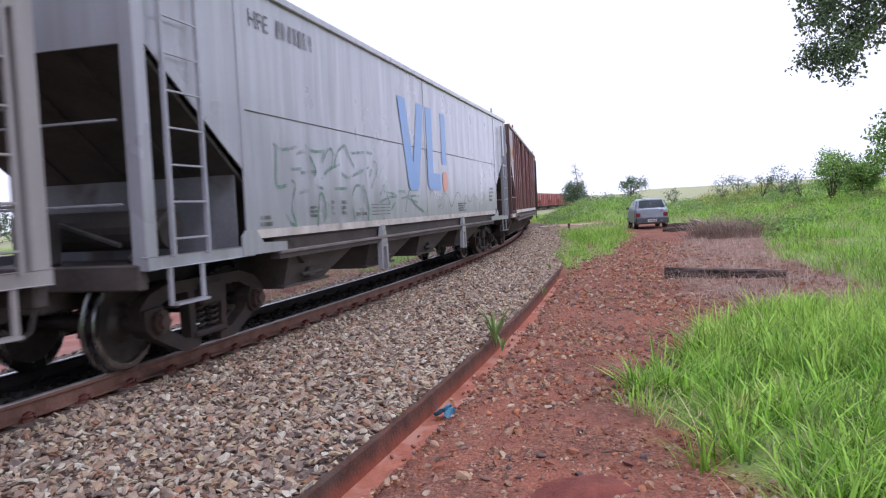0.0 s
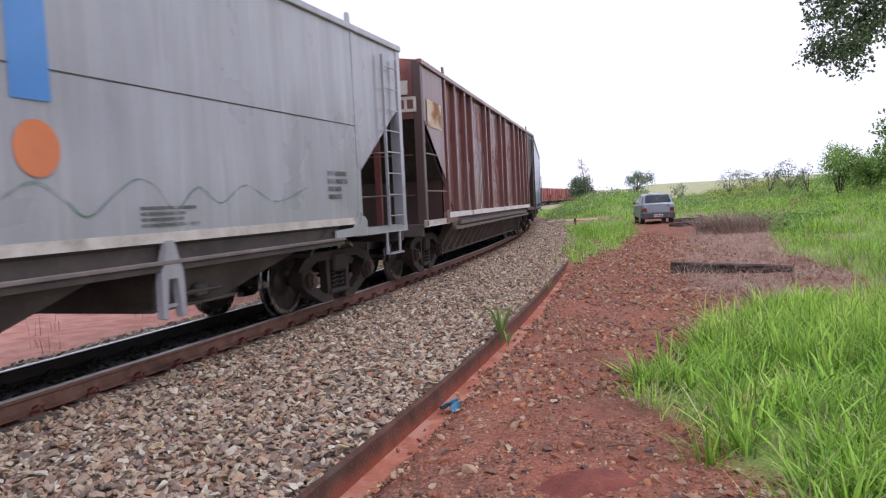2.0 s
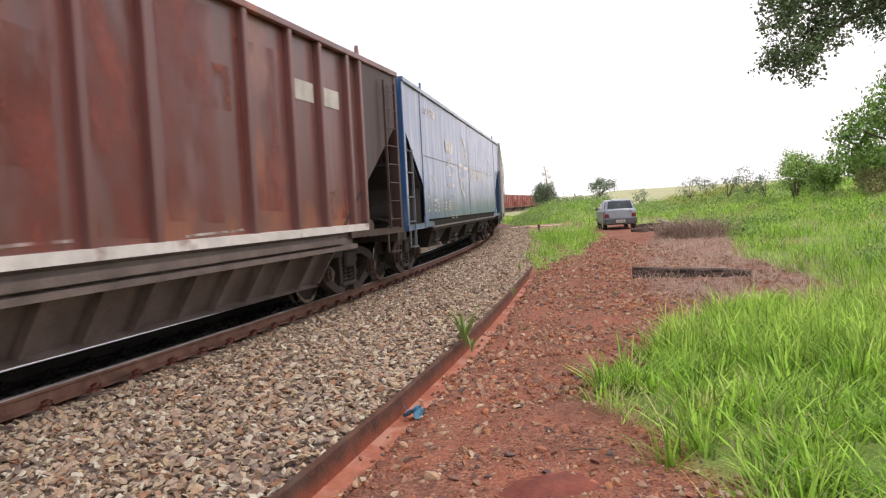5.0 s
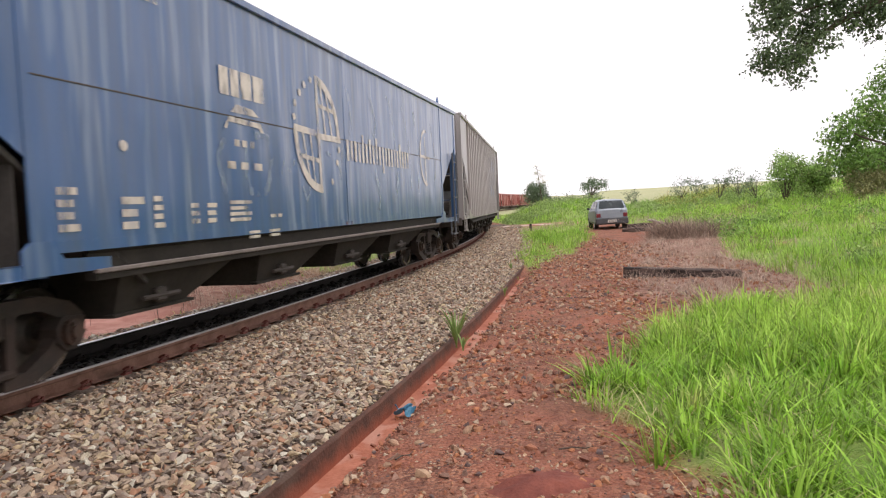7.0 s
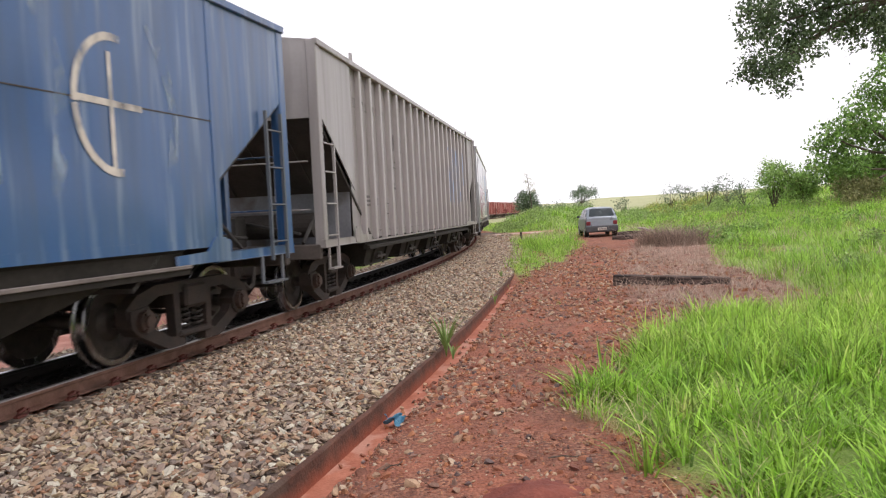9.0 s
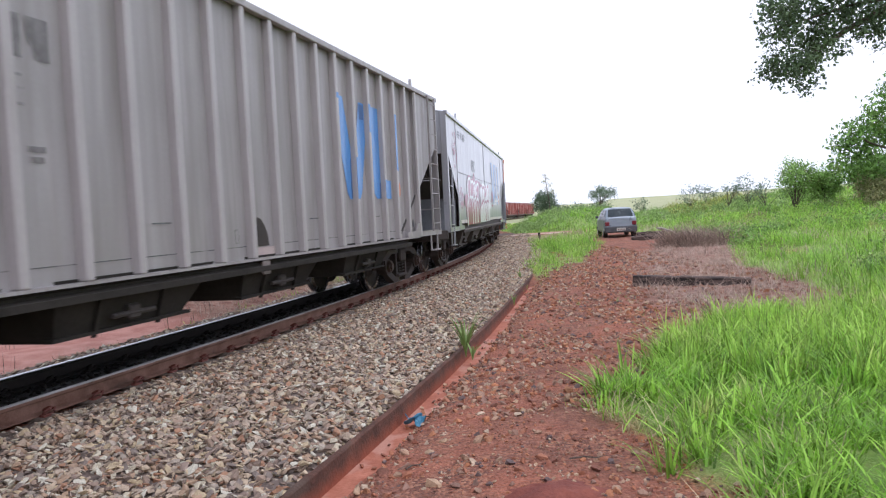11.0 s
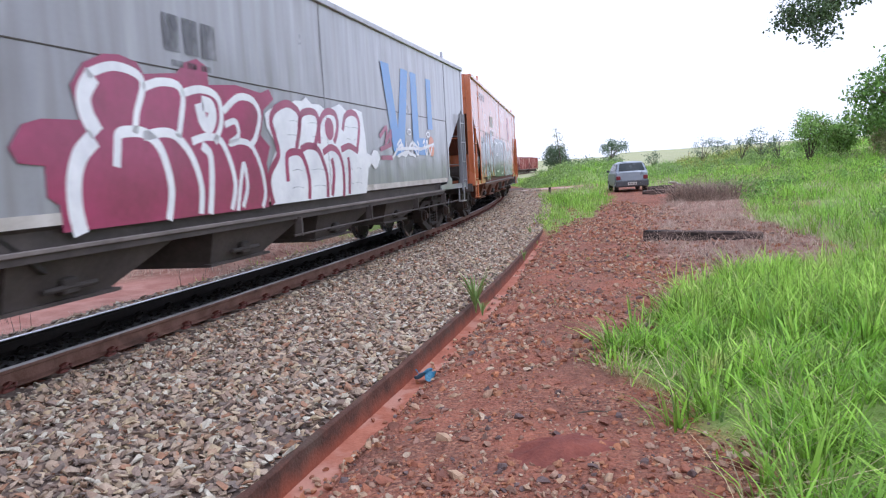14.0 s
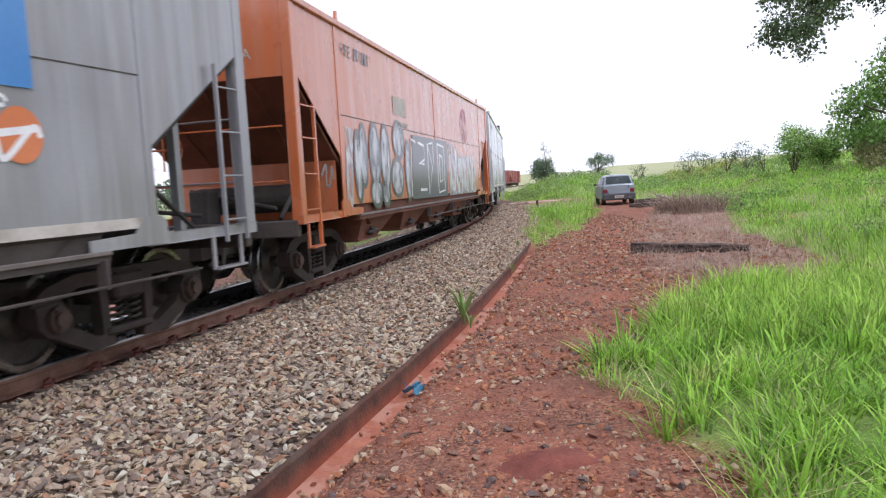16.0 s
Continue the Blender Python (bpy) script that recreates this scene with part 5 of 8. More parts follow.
def build_train():
    T_ = {}
    g = T_["A"] = wagon("hopper_wagon", "pale grey covered hopper wagon with a blue emblem", M["grey"], tall=(True, True), seed=3)
    emblem(g, 1.36)
    number_row(g, -6.6, -4.95, 3.42, M["dark_paint"])
    for line in ([(-6.16, 2.2), (-5.94, 2.15), (-5.56, 2.21)], [(-6.1, 2.19), (-6.14, 1.93), (-6.13, 1.73), (-5.92, 1.74)], [(-5.59, 2.12), (-5.38, 2.16), (-5.2, 2.1), (-5.06, 1.93), (-5.12, 1.87)], [(-5.76, 1.93), (-5.5, 1.95)],
                 [(-5.49, 1.9), (-5.07, 1.93)], [(-5.34, 2.23), (-5.09, 2.18), (-4.77, 2.2)], [(-4.87, 2.0), (-4.78, 2.12), (-4.66, 2.21), (-4.51, 2.24), (-4.5, 2.11), (-4.61, 1.95)], [(-4.82, 1.89), (-4.63, 1.97), (-4.27, 2.05)],
                 [(-4.45, 2.04), (-4.33, 2.21), (-4.15, 2.29), (-4.04, 2.32), (-3.9, 2.18), (-3.74, 2.05)], [(-4.2, 1.93), (-4.0, 1.88), (-3.76, 1.92), (-3.16, 2.05)], [(-3.78, 2.23), (-3.28, 2.27), (-2.97, 2.27)], [(-3.1, 1.92), (-2.9, 2.15), (-2.76, 2.1), (-2.84, 1.95), (-3.05, 1.75)],
                 [(-5.75, 1.8), (-5.67, 1.75), (-5.75, 1.6), (-5.79, 1.44), (-5.71, 1.31)], [(-5.57, 1.65), (-5.43, 1.68), (-5.29, 1.68)], [(-5.13, 1.75), (-4.88, 1.72)], [(-5.09, 1.25), (-4.99, 1.62), (-4.87, 1.62), (-4.8, 1.42), (-4.87, 1.31)],
                 [(-4.5, 1.72), (-4.07, 1.73)], [(-3.83, 1.3), (-3.86, 1.63), (-3.64, 1.78), (-3.35, 1.7), (-3.23, 1.46), (-3.28, 1.27)], [(-5.94, 1.4), (-5.83, 1.3), (-5.7, 1.27)], [(-2.67, 1.65), (-2.49, 1.8), (-2.39, 1.65), (-2.24, 1.5)],
                 [(-2.73, 1.53), (-2.29, 1.6), (-1.86, 1.62)], [(-2.5, 1.71), (-1.86, 1.62), (-2.19, 1.41)], [(-1.74, 1.71), (-1.42, 1.71)], [(-1.6, 1.59), (-1.02, 1.63), (-0.54, 1.63)], [(-1.42, 1.36), (-1.16, 1.73), (-0.96, 1.52), (-0.32, 1.35)], [(-1.25, 1.59), (-0.72, 1.52)]):
        mark(g, "green_scrawl", ribbon(curve_pts(line), 0.04), M["spray_green"], 0.004, "thin green spray line")
    wavy = [(-0.1, 1.34), (0.14, 1.64), (0.36, 1.74), (0.54, 1.61), (0.79, 1.41), (1.06, 1.59), (1.32, 1.69), (1.58, 1.55), (1.8, 1.42), (2.13, 1.61), (2.37, 1.72), (2.6, 1.66), (2.85, 1.45), (3.2, 1.66), (3.55, 1.5), (4.0, 1.68), (4.6, 1.5), (5.3, 1.66)]
    mark(g, "wavy_line", ribbon(curve_pts(wavy), 0.018), M["spray_green"], 0.004)
    marks(g, "data_bar", [[o] for o in bars(-6.6, -6.24, 1.28, 1.42, 2, 1, 3) + bars(-5.3, -5.05, 1.35, 1.51, 3, 1, 4) + bars(-4.64, -4.48, 1.36, 1.58, 3, 1, 5) + bars(-4.29, -4.02, 1.36, 1.58, 3, 1, 6) + bars(-3.77, -3.3, 1.33, 1.41, 1, 2, 7) + bars(2.3, 3.3, 1.3, 1.5, 4, 1, 1) + bars(5.8, 6.5, 1.5, 1.9, 4, 1, 2)], M["dark_paint"], 0.005)
    marks(g, "data_line", [[[(-3.1, z), (-2.25, z), (-2.25, z + 0.012), (-3.1, z + 0.012)]] for z in (1.34, 1.39, 1.44, 1.49)], M["dark_paint"], 0.005)

    RB = [-6.66, -5.76, -4.72, -3.92, -2.05, -1.38, 0.45, 1.35, 3.17, 4.31, 5.23, 6.23, 6.75]
    # ends: the trailing end's shade is painted in with the darker brown
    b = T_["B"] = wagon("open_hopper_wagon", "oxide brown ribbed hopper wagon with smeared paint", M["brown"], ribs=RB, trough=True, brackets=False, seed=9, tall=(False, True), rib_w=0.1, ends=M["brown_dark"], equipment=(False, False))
    inset = -SIDE + 0.07
    mark(b, "placard", [[(-8.14, 2.78), (-7.06, 2.78), (-7.06, 3.26), (-8.14, 3.26)]], M["rust_plate"], 0.006, "peeling cream placard stained with rust")
    for w, line in ((0.2, [(-6.37, 2.88), (-6.38, 2.13), (-6.36, 1.59), (-6.32, 1.22)]), (0.14, [(-6.12, 2.93), (-6.14, 2.26), (-6.2, 1.22)]), (0.16, [(-6.25, 2.41), (-6.04, 2.38), (-6.06, 1.98)]), (0.26, [(-5.3, 2.82), (-5.37, 2.01), (-5.38, 1.22)]), (0.14, [(-5.02, 2.8), (-5.1, 1.96), (-5.12, 1.25)]),
                    (0.26, [(-4.42, 2.7), (-4.44, 2.11), (-4.45, 1.66), (-4.42, 1.22)]), (0.13, [(-4.21, 2.73), (-4.25, 2.35), (-4.28, 1.66), (-4.27, 1.22)]), (0.1, [(-4.16, 2.32), (-4.06, 2.26), (-3.86, 2.24), (-4.1, 1.95), (-4.33, 1.68)]), (0.1, [(-4.14, 1.87), (-4.05, 1.76), (-3.98, 1.47), (-3.93, 1.22)]),
                    (0.18, [(-3.48, 2.85), (-3.49, 2.43), (-3.5, 1.76), (-3.49, 1.22)]), (0.12, [(-3.2, 2.84), (-3.18, 2.36), (-3.21, 1.77), (-3.22, 1.25)]), (0.1, [(-2.98, 2.87), (-2.97, 2.38), (-2.98, 1.94), (-3.06, 1.25)]), (0.09, [(-2.72, 2.95), (-2.78, 2.51), (-2.97, 1.99)]),
                    (0.12, [(-2.5, 2.95), (-2.51, 2.42), (-2.53, 1.78), (-2.5, 1.22)]), (0.13, [(-2.3, 2.92), (-2.32, 2.26), (-2.33, 1.66), (-2.32, 1.22)]), (0.07, [(-2.12, 2.52), (-2.11, 2.21), (-2.17, 1.72)]), (0.08, [(-1.62, 2.95), (-1.7, 2.68), (-1.67, 2.04), (-1.68, 1.33)]), (0.06, [(-1.56, 2.9), (-1.45, 2.72)]),
                    (0.03, [(-0.79, 1.26), (-0.2, 1.28), (0.36, 1.28)]), (0.03, [(1.92, 1.24), (2.5, 1.25), (3.05, 1.26)])):
        mark(b, "grey_smear", ribbon(curve_pts([(x - (0.22 if x < -2.2 else 0.06), z) for x, z in line], 4), w * 0.9), M["spray_dust"], 0.001, "chalky grey smear of old paint", inset)
    marks(b, "orange_patch", [[o] for o in ([(-5.85, 2.84), (-5.26, 2.82), (-5.26, 2.56), (-5.85, 2.52)], [(-4.62, 2.8), (-4.12, 2.78), (-4.12, 2.5), (-4.62, 2.5)])], M["oxide_orange"], 0.002, "orange band of exposed primer", inset)
    marks(b, "oxide_panel", [[[(x0, z0), (x1, z0 - 0.05), (x1, z1), (x0, z1 - 0.04)]] for x0, x1, z0, z1 in ((-0.95, 0.2, 1.25, 3.7), (0.4, 1.3, 1.3, 3.6), (1.6, 2.6, 1.4, 3.7), (-2.1, -1.2, 1.3, 2.4), (3.0, 4.0, 1.5, 3.5), (-3.6, -2.4, 2.9, 3.75), (-5.1, -4.7, 2.9, 3.75))], M["oxide_red"], 0.0015, "ragged patch of brighter oxide red paint", inset)
    mark(b, "soot_patch", [[(-1.75, 3.6), (-1.3, 3.55), (-1.22, 3.2), (-1.4, 3.1), (-1.7, 3.25)]], M["soot"], 0.0025, "black sooty patch", inset)
    marks(b, "red_patch", [[o] for o in [[(-5.15, 2.75), (-4.8, 2.75), (-4.8, 2.3), (-5.15, 2.35)], [(-5.95, 3.05), (-5.82, 3.05), (-5.82, 2.6), (-5.95, 2.6)], [(-4.1, 2.8), (-3.98, 2.8), (-3.98, 2.3), (-4.1, 2.3)], [(-0.9, 1.9), (0.2, 1.85), (0.25, 2.9), (-0.8, 3.0)], [(2.0, 2.6), (2.9, 2.6), (2.9, 3.1), (2.0, 3.1)], [(5.4, 1.3), (6.1, 1.3), (6.1, 1.75), (5.4, 1.7)]]], M["red_patch"], -0.002, "faded red repaint patch", inset)
    marks(b, "white_plate", [[o] for o in [[(4.45, 2.95), (5.1, 2.95), (5.1, 3.22), (4.45, 3.22)], [(5.35, 2.95), (6.0, 2.95), (6.0, 3.22), (5.35, 3.22)]]], M["white"], 0.003, "small white plate", inset)
    for z, h, lab in ((3.3, 0.24, "word"), (3.0, 0.26, "digits")):
        bm = B()
        box(bm, -8.545, -8.525, -1.16, -0.42, z, z + h) if lab == "word" else box(bm, -8.545, -8.525, -1.3, -0.25, z, z + h)
        part("end_plate", bm, M["white"], b, "white painted end plate")
        if lab == "word":
            text(b, "HFD", -8.549, z + 0.035, 0.24, M["brown"], (90, 0, -90), -0.5)
        else:
            for i in range(6):
                bm = B()
                box(bm, -8.549, -8.544, -1.25 + i * 0.165, -1.14 + i * 0.165, z + 0.05, z + 0.21)
                part("number_bar", bm, M["brown"], b)

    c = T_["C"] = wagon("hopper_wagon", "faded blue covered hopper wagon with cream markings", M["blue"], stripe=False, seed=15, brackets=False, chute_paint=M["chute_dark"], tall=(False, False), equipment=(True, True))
    number_row(c, -6.6, -5.0, 3.42, M["cream"], 0.17)
    marks(c, "cream_emblem_bar", [[[(x, 2.74), (x + w, 2.74), (x + w, 3.05), (x, 3.05)]] for x, w in ((-3.95, 0.2), (-3.7, 0.19), (-3.46, 0.26), (-3.15, 0.28))], M["cream"], 0.005)
    marks(c, "badge_bar", [[[(-3.6, 2.66), (-3.2, 2.64), (-3.04, 2.56), (-3.73, 2.56)]], [[(-3.78, 2.51), (-3.0, 2.49), (-2.93, 2.38), (-3.0, 2.38), (-3.06, 2.43), (-3.8, 2.45), (-3.84, 2.37), (-3.91, 2.37)]]] + [[o] for o in bars(-3.7, -3.14, 2.16, 2.29, 1, 3, 5) + bars(-3.9, -2.95, 1.9, 2.04, 1, 3, 6)], M["cream"], 0.005)
    marks(c, "globe_stroke", [ribbon(oval(-1.15, 2.5, 0.82, 0.8, 14, 0, 90), 0.12), ribbon([(-1.15, 2.46), (-1.14, 3.34)], 0.09), ribbon([(-1.2, 2.49), (-0.27, 2.49)], 0.09), ribbon([(-1.12, 2.94), (-0.42, 2.9)], 0.06), ribbon([(-0.98, 3.24), (-0.86, 2.5)], 0.05), ribbon([(-0.78, 3.18), (-0.6, 2.5)], 0.05)], M["cream"], 0.005)
    marks(c, "globe_stroke", [ribbon(oval(-1.13, 2.53, 0.83, 0.8, 14, 180, 268), 0.12), ribbon([(-1.13, 2.5), (-1.12, 1.69)], 0.09), ribbon([(-1.98, 2.55), (-1.13, 2.52)], 0.09), ribbon([(-1.84, 2.18), (-1.14, 2.13)], 0.06), ribbon([(-1.72, 2.51), (-1.52, 1.82)], 0.05), ribbon([(-1.45, 2.51), (-1.34, 1.76)], 0.05)], M["cream"], 0.005)
    marks(c, "globe_dot", [[oval(x, z, 0.05, 0.05, 10)] for x, z in ((-1.58, 3.17), (-1.76, 3.04), (-1.93, 2.88), (-1.98, 2.69), (-1.35, 3.27), (-0.32, 2.34), (-0.42, 2.14), (-0.67, 1.84))], M["cream"], 0.005)
    for arc in (oval(5.25, 2.5, 0.5, 0.6, 10, 80, 180), oval(5.25, 2.5, 0.5, 0.6, 10, 185, 275)):
        mark(c, "globe_quarter", ribbon(arc, 0.07), M["cream"], 0.005)
    mark(c, "globe_bar", ribbon([(4.8, 2.52), (5.6, 2.5)], 0.06), M["cream"], 0.005)
    mark(c, "globe_bar", ribbon([(5.2, 1.95), (5.2, 2.95)], 0.05), M["cream"], 0.005)
    for i, h in enumerate((0.34, 0.34, 0.47, 0.42, 0.47, 0.34, 0.34, 0.34, 0.47, 0.34)):
        x, lo_ = 0.03 + i * 0.38, 2.19
        dn = 0.14 if i == 5 else 0
        mark(c, "cream_word_bar", [[(x, lo_ - dn), (x + 0.1, lo_ - dn), (x + 0.1, lo_ + h), (x, lo_ + h)], [(x + 0.19, lo_), (x + 0.29, lo_), (x + 0.29, lo_ + 0.33), (x + 0.19, lo_ + 0.33)]], M["cream"], 0.005)
    marks(c, "data_bar", [[o] for o in bars(-6.6, -6.3, 1.31, 1.7, 4, 1, 1) + bars(-5.82, -5.42, 1.3, 1.63, 3, 1, 2) + bars(-5.33, -5.12, 1.3, 1.63, 4, 1, 3) + bars(-4.69, -4.49, 1.32, 1.56, 3, 1, 4) + bars(-4.38, -4.1, 1.32, 1.56, 3, 1, 6) + bars(-3.93, -3.28, 1.32, 1.58, 4, 1, 7) + bars(-2.88, -2.46, 1.34, 1.41, 1, 2, 8) + bars(-3.48, -3.1, 1.11, 1.22, 2, 1, 9) + bars(-2.96, -2.52, 1.11, 1.22, 2, 1, 10)], M["cream"], 0.005)
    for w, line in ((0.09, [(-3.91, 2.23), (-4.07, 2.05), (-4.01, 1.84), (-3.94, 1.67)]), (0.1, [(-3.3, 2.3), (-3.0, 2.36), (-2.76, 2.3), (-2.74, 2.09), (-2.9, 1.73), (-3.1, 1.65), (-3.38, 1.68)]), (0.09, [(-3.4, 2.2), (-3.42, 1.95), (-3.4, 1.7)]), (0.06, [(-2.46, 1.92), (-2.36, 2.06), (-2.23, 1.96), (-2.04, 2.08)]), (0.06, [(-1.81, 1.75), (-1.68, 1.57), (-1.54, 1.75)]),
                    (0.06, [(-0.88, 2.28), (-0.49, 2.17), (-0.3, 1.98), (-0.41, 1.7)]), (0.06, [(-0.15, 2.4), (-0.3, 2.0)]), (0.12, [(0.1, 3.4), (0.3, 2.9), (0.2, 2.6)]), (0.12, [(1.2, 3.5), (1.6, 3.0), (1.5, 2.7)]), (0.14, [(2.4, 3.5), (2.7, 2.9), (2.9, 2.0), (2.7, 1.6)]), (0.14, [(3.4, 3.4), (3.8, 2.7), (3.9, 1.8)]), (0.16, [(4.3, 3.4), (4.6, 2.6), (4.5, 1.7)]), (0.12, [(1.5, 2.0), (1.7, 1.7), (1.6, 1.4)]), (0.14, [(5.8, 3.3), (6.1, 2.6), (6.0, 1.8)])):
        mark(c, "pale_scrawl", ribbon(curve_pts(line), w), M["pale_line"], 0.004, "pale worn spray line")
    mark(c, "spray_spot", [oval(-5.71, 2.05, 0.06, 0.05, 12)], M["cream"], 0.005)
    mark(c, "red_and_white_plate", [[(-0.21, 1.17), (0.13, 1.17), (0.13, 1.22), (-0.21, 1.22)]], M["red_patch"], 0.005)

    roof_height(3.99)
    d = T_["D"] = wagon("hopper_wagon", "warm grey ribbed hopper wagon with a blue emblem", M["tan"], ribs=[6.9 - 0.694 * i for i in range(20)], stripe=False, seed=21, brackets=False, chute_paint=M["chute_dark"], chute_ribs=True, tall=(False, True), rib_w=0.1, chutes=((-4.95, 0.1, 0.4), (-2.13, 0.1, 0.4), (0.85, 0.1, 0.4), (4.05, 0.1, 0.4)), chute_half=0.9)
    emblem(d, 5.69, y=inset, ribs=[6.9 - 0.694 * i for i in range(20)])
    marks(d, "number_bar", [[[(x, 3.28), (x + 0.13, 3.28), (x + 0.13, 3.45), (x, 3.45)]] for x in (-6.5, -6.26, -6.0, -5.78, -5.25, -4.99, -4.6)], M["faint_paint"], 0.003, "", inset)
    marks(d, "dark_emblem_bar", [[o] for o in [[(x, 2.74), (x + w, 2.74), (x + w, 3.07), (x, 3.07)] for x, w in ((-3.97, 0.13), (-3.74, 0.16), (-3.42, 0.12), (-3.24, 0.22))] + [[(x0, z), (x1, z), (x1, z + 0.022), (x0, z + 0.022)] for x0, x1, z in ((-3.59, -3.32, 2.6), (-3.69, -3.3, 2.5), (-3.82, -3.31, 2.38))] + bars(-3.8, -3.1, 1.94, 2.1, 2, 3, 3)], M["faint_paint"], 0.003, "worn dark emblem bar", inset)
    marks(d, "data_bar", [[o] for o in bars(-6.1, -5.62, 1.59, 1.81, 3, 1, 4) + bars(-5.39, -4.96, 1.62, 1.76, 3, 1, 5)], M["faint_paint"], 0.002, "", inset)
    # no opening is cut: the hole's inner dark is a flat painted shape
    mark(d, "rust_hole", [[(0.17, 1.49), (0.27, 1.47), (0.35, 1.4), (0.42, 1.3), (0.46, 1.14), (0.17, 1.14)]], M["underframe"], 0.004, "flat dark shape painted as an open rust hole", inset)
    mark(d, "pink_primer_patch", [[(0.17, 1.03), (0.6, 1.03), (0.6, 1.125), (0.17, 1.125)]], M["primer"], 0.003, "patch of pinkish primer under the hole", inset)
    marks(d, "sheet_seam", [[[(-0.04 + 0.694 * i + 0.06, 1.146), (-0.04 + 0.694 * i + 0.63, 1.146), (-0.04 + 0.694 * i + 0.63, 1.155), (-0.04 + 0.694 * i + 0.06, 1.155)]] for i in range(-9, 9) if i != 0], M["dark_paint"], 0.003, "", inset)
    mark(d, "faint_mark", ribbon([(-0.35, 1.2), (-0.35, 1.35), (-0.27, 1.35), (-0.27, 1.2), (-0.35, 1.2)], 0.012), M["faint_paint"], 0.003, "", inset)
    bm = B()
    box(bm, 0.13, 0.33, -SIDE - 0.012, -SIDE + 0.012, 0.8, 0.97, 0.02)
    box(bm, 0.2, 0.26, -SIDE - 0.018, -SIDE - 0.008, 0.9, 0.94)
    part("label_plate", bm, M["lip"], d, "small pale plate hung under the sill")
    # this hole too is only a dark oval on the sheet
    mark(d, "drain_hole", [oval(6.62, 1.27, 0.05, 0.08, 12)], M["spray_black"], 0.004, "", inset)
    marks(d, "data_line", [[[(a_, z), (b_, z), (b_, z + 0.014), (a_, z + 0.014)]] for a_, b_, z in ((-4.67, -4.34, 1.45), (-4.68, -4.32, 1.65), (-1.85, -1.54, 1.45), (1.69, 2.02, 1.44), (4.35, 4.62, 1.43))], M["dark_paint"], 0.004, "", inset)
    marks(d, "blue_repaint", [[o] for o in ([(3.84, 3.3), (4.05, 3.3), (4.05, 3.05), (3.84, 3.05)], [(3.33, 2.36), (3.53, 2.36), (3.53, 1.74), (3.33, 1.74)], [(4.7, 2.03), (4.9, 2.03), (4.9, 1.75), (4.7, 1.75)])], M["logo_dark"], 0.008, "darker blue repainted patch", inset)

    roof_height(3.88)
    e = T_["E"] = wagon("hopper_wagon", "dull grey covered hopper wagon with magenta and white graffiti", M["grey_dark"], seed=33, rod_line=True, brackets=False, equipment=(False, True), tall=(False, False))
    emblem(e, 5.42)
    number_row(e, -6.6, -4.95, 3.42, M["dark_paint"])
    marks(e, "dark_emblem_bar", [[[(x, 2.68), (x + 0.25, 2.68), (x + 0.25, 3.03), (x, 3.03)]] for x in (-3.72, -3.4, -3.07)] + [[o] for o in bars(-3.65, -2.9, 2.53, 2.63, 1, 3, 3)], M["dark_paint"], 0.004)
    field = [(-5.69, 1.74), (-5.55, 1.91), (-5.36, 1.96), (-4.95, 1.97), (-5.02, 2.24), (-4.85, 2.43), (-4.6, 2.53), (-4.39, 2.55), (-4.16, 2.51), (-4.08, 2.42), (-3.58, 2.48), (-3.42, 2.6), (-3.21, 2.66), (-3.02, 2.6), (-3.02, 2.42), (-2.47, 2.47), (-1.91, 2.43), (-1.7, 2.49), (-1.6, 2.38), (-1.87, 2.24), (-1.99, 1.94), (-1.78, 1.81), (-1.9, 1.61), (-1.86, 1.34), (-1.92, 1.1), (-5.25, 1.1), (-5.26, 1.31), (-5.38, 1.38), (-5.37, 1.61), (-5.62, 1.63)]
    mark(e, "magenta_field", [field], M["magenta"], 0.004, "magenta sprayed field")
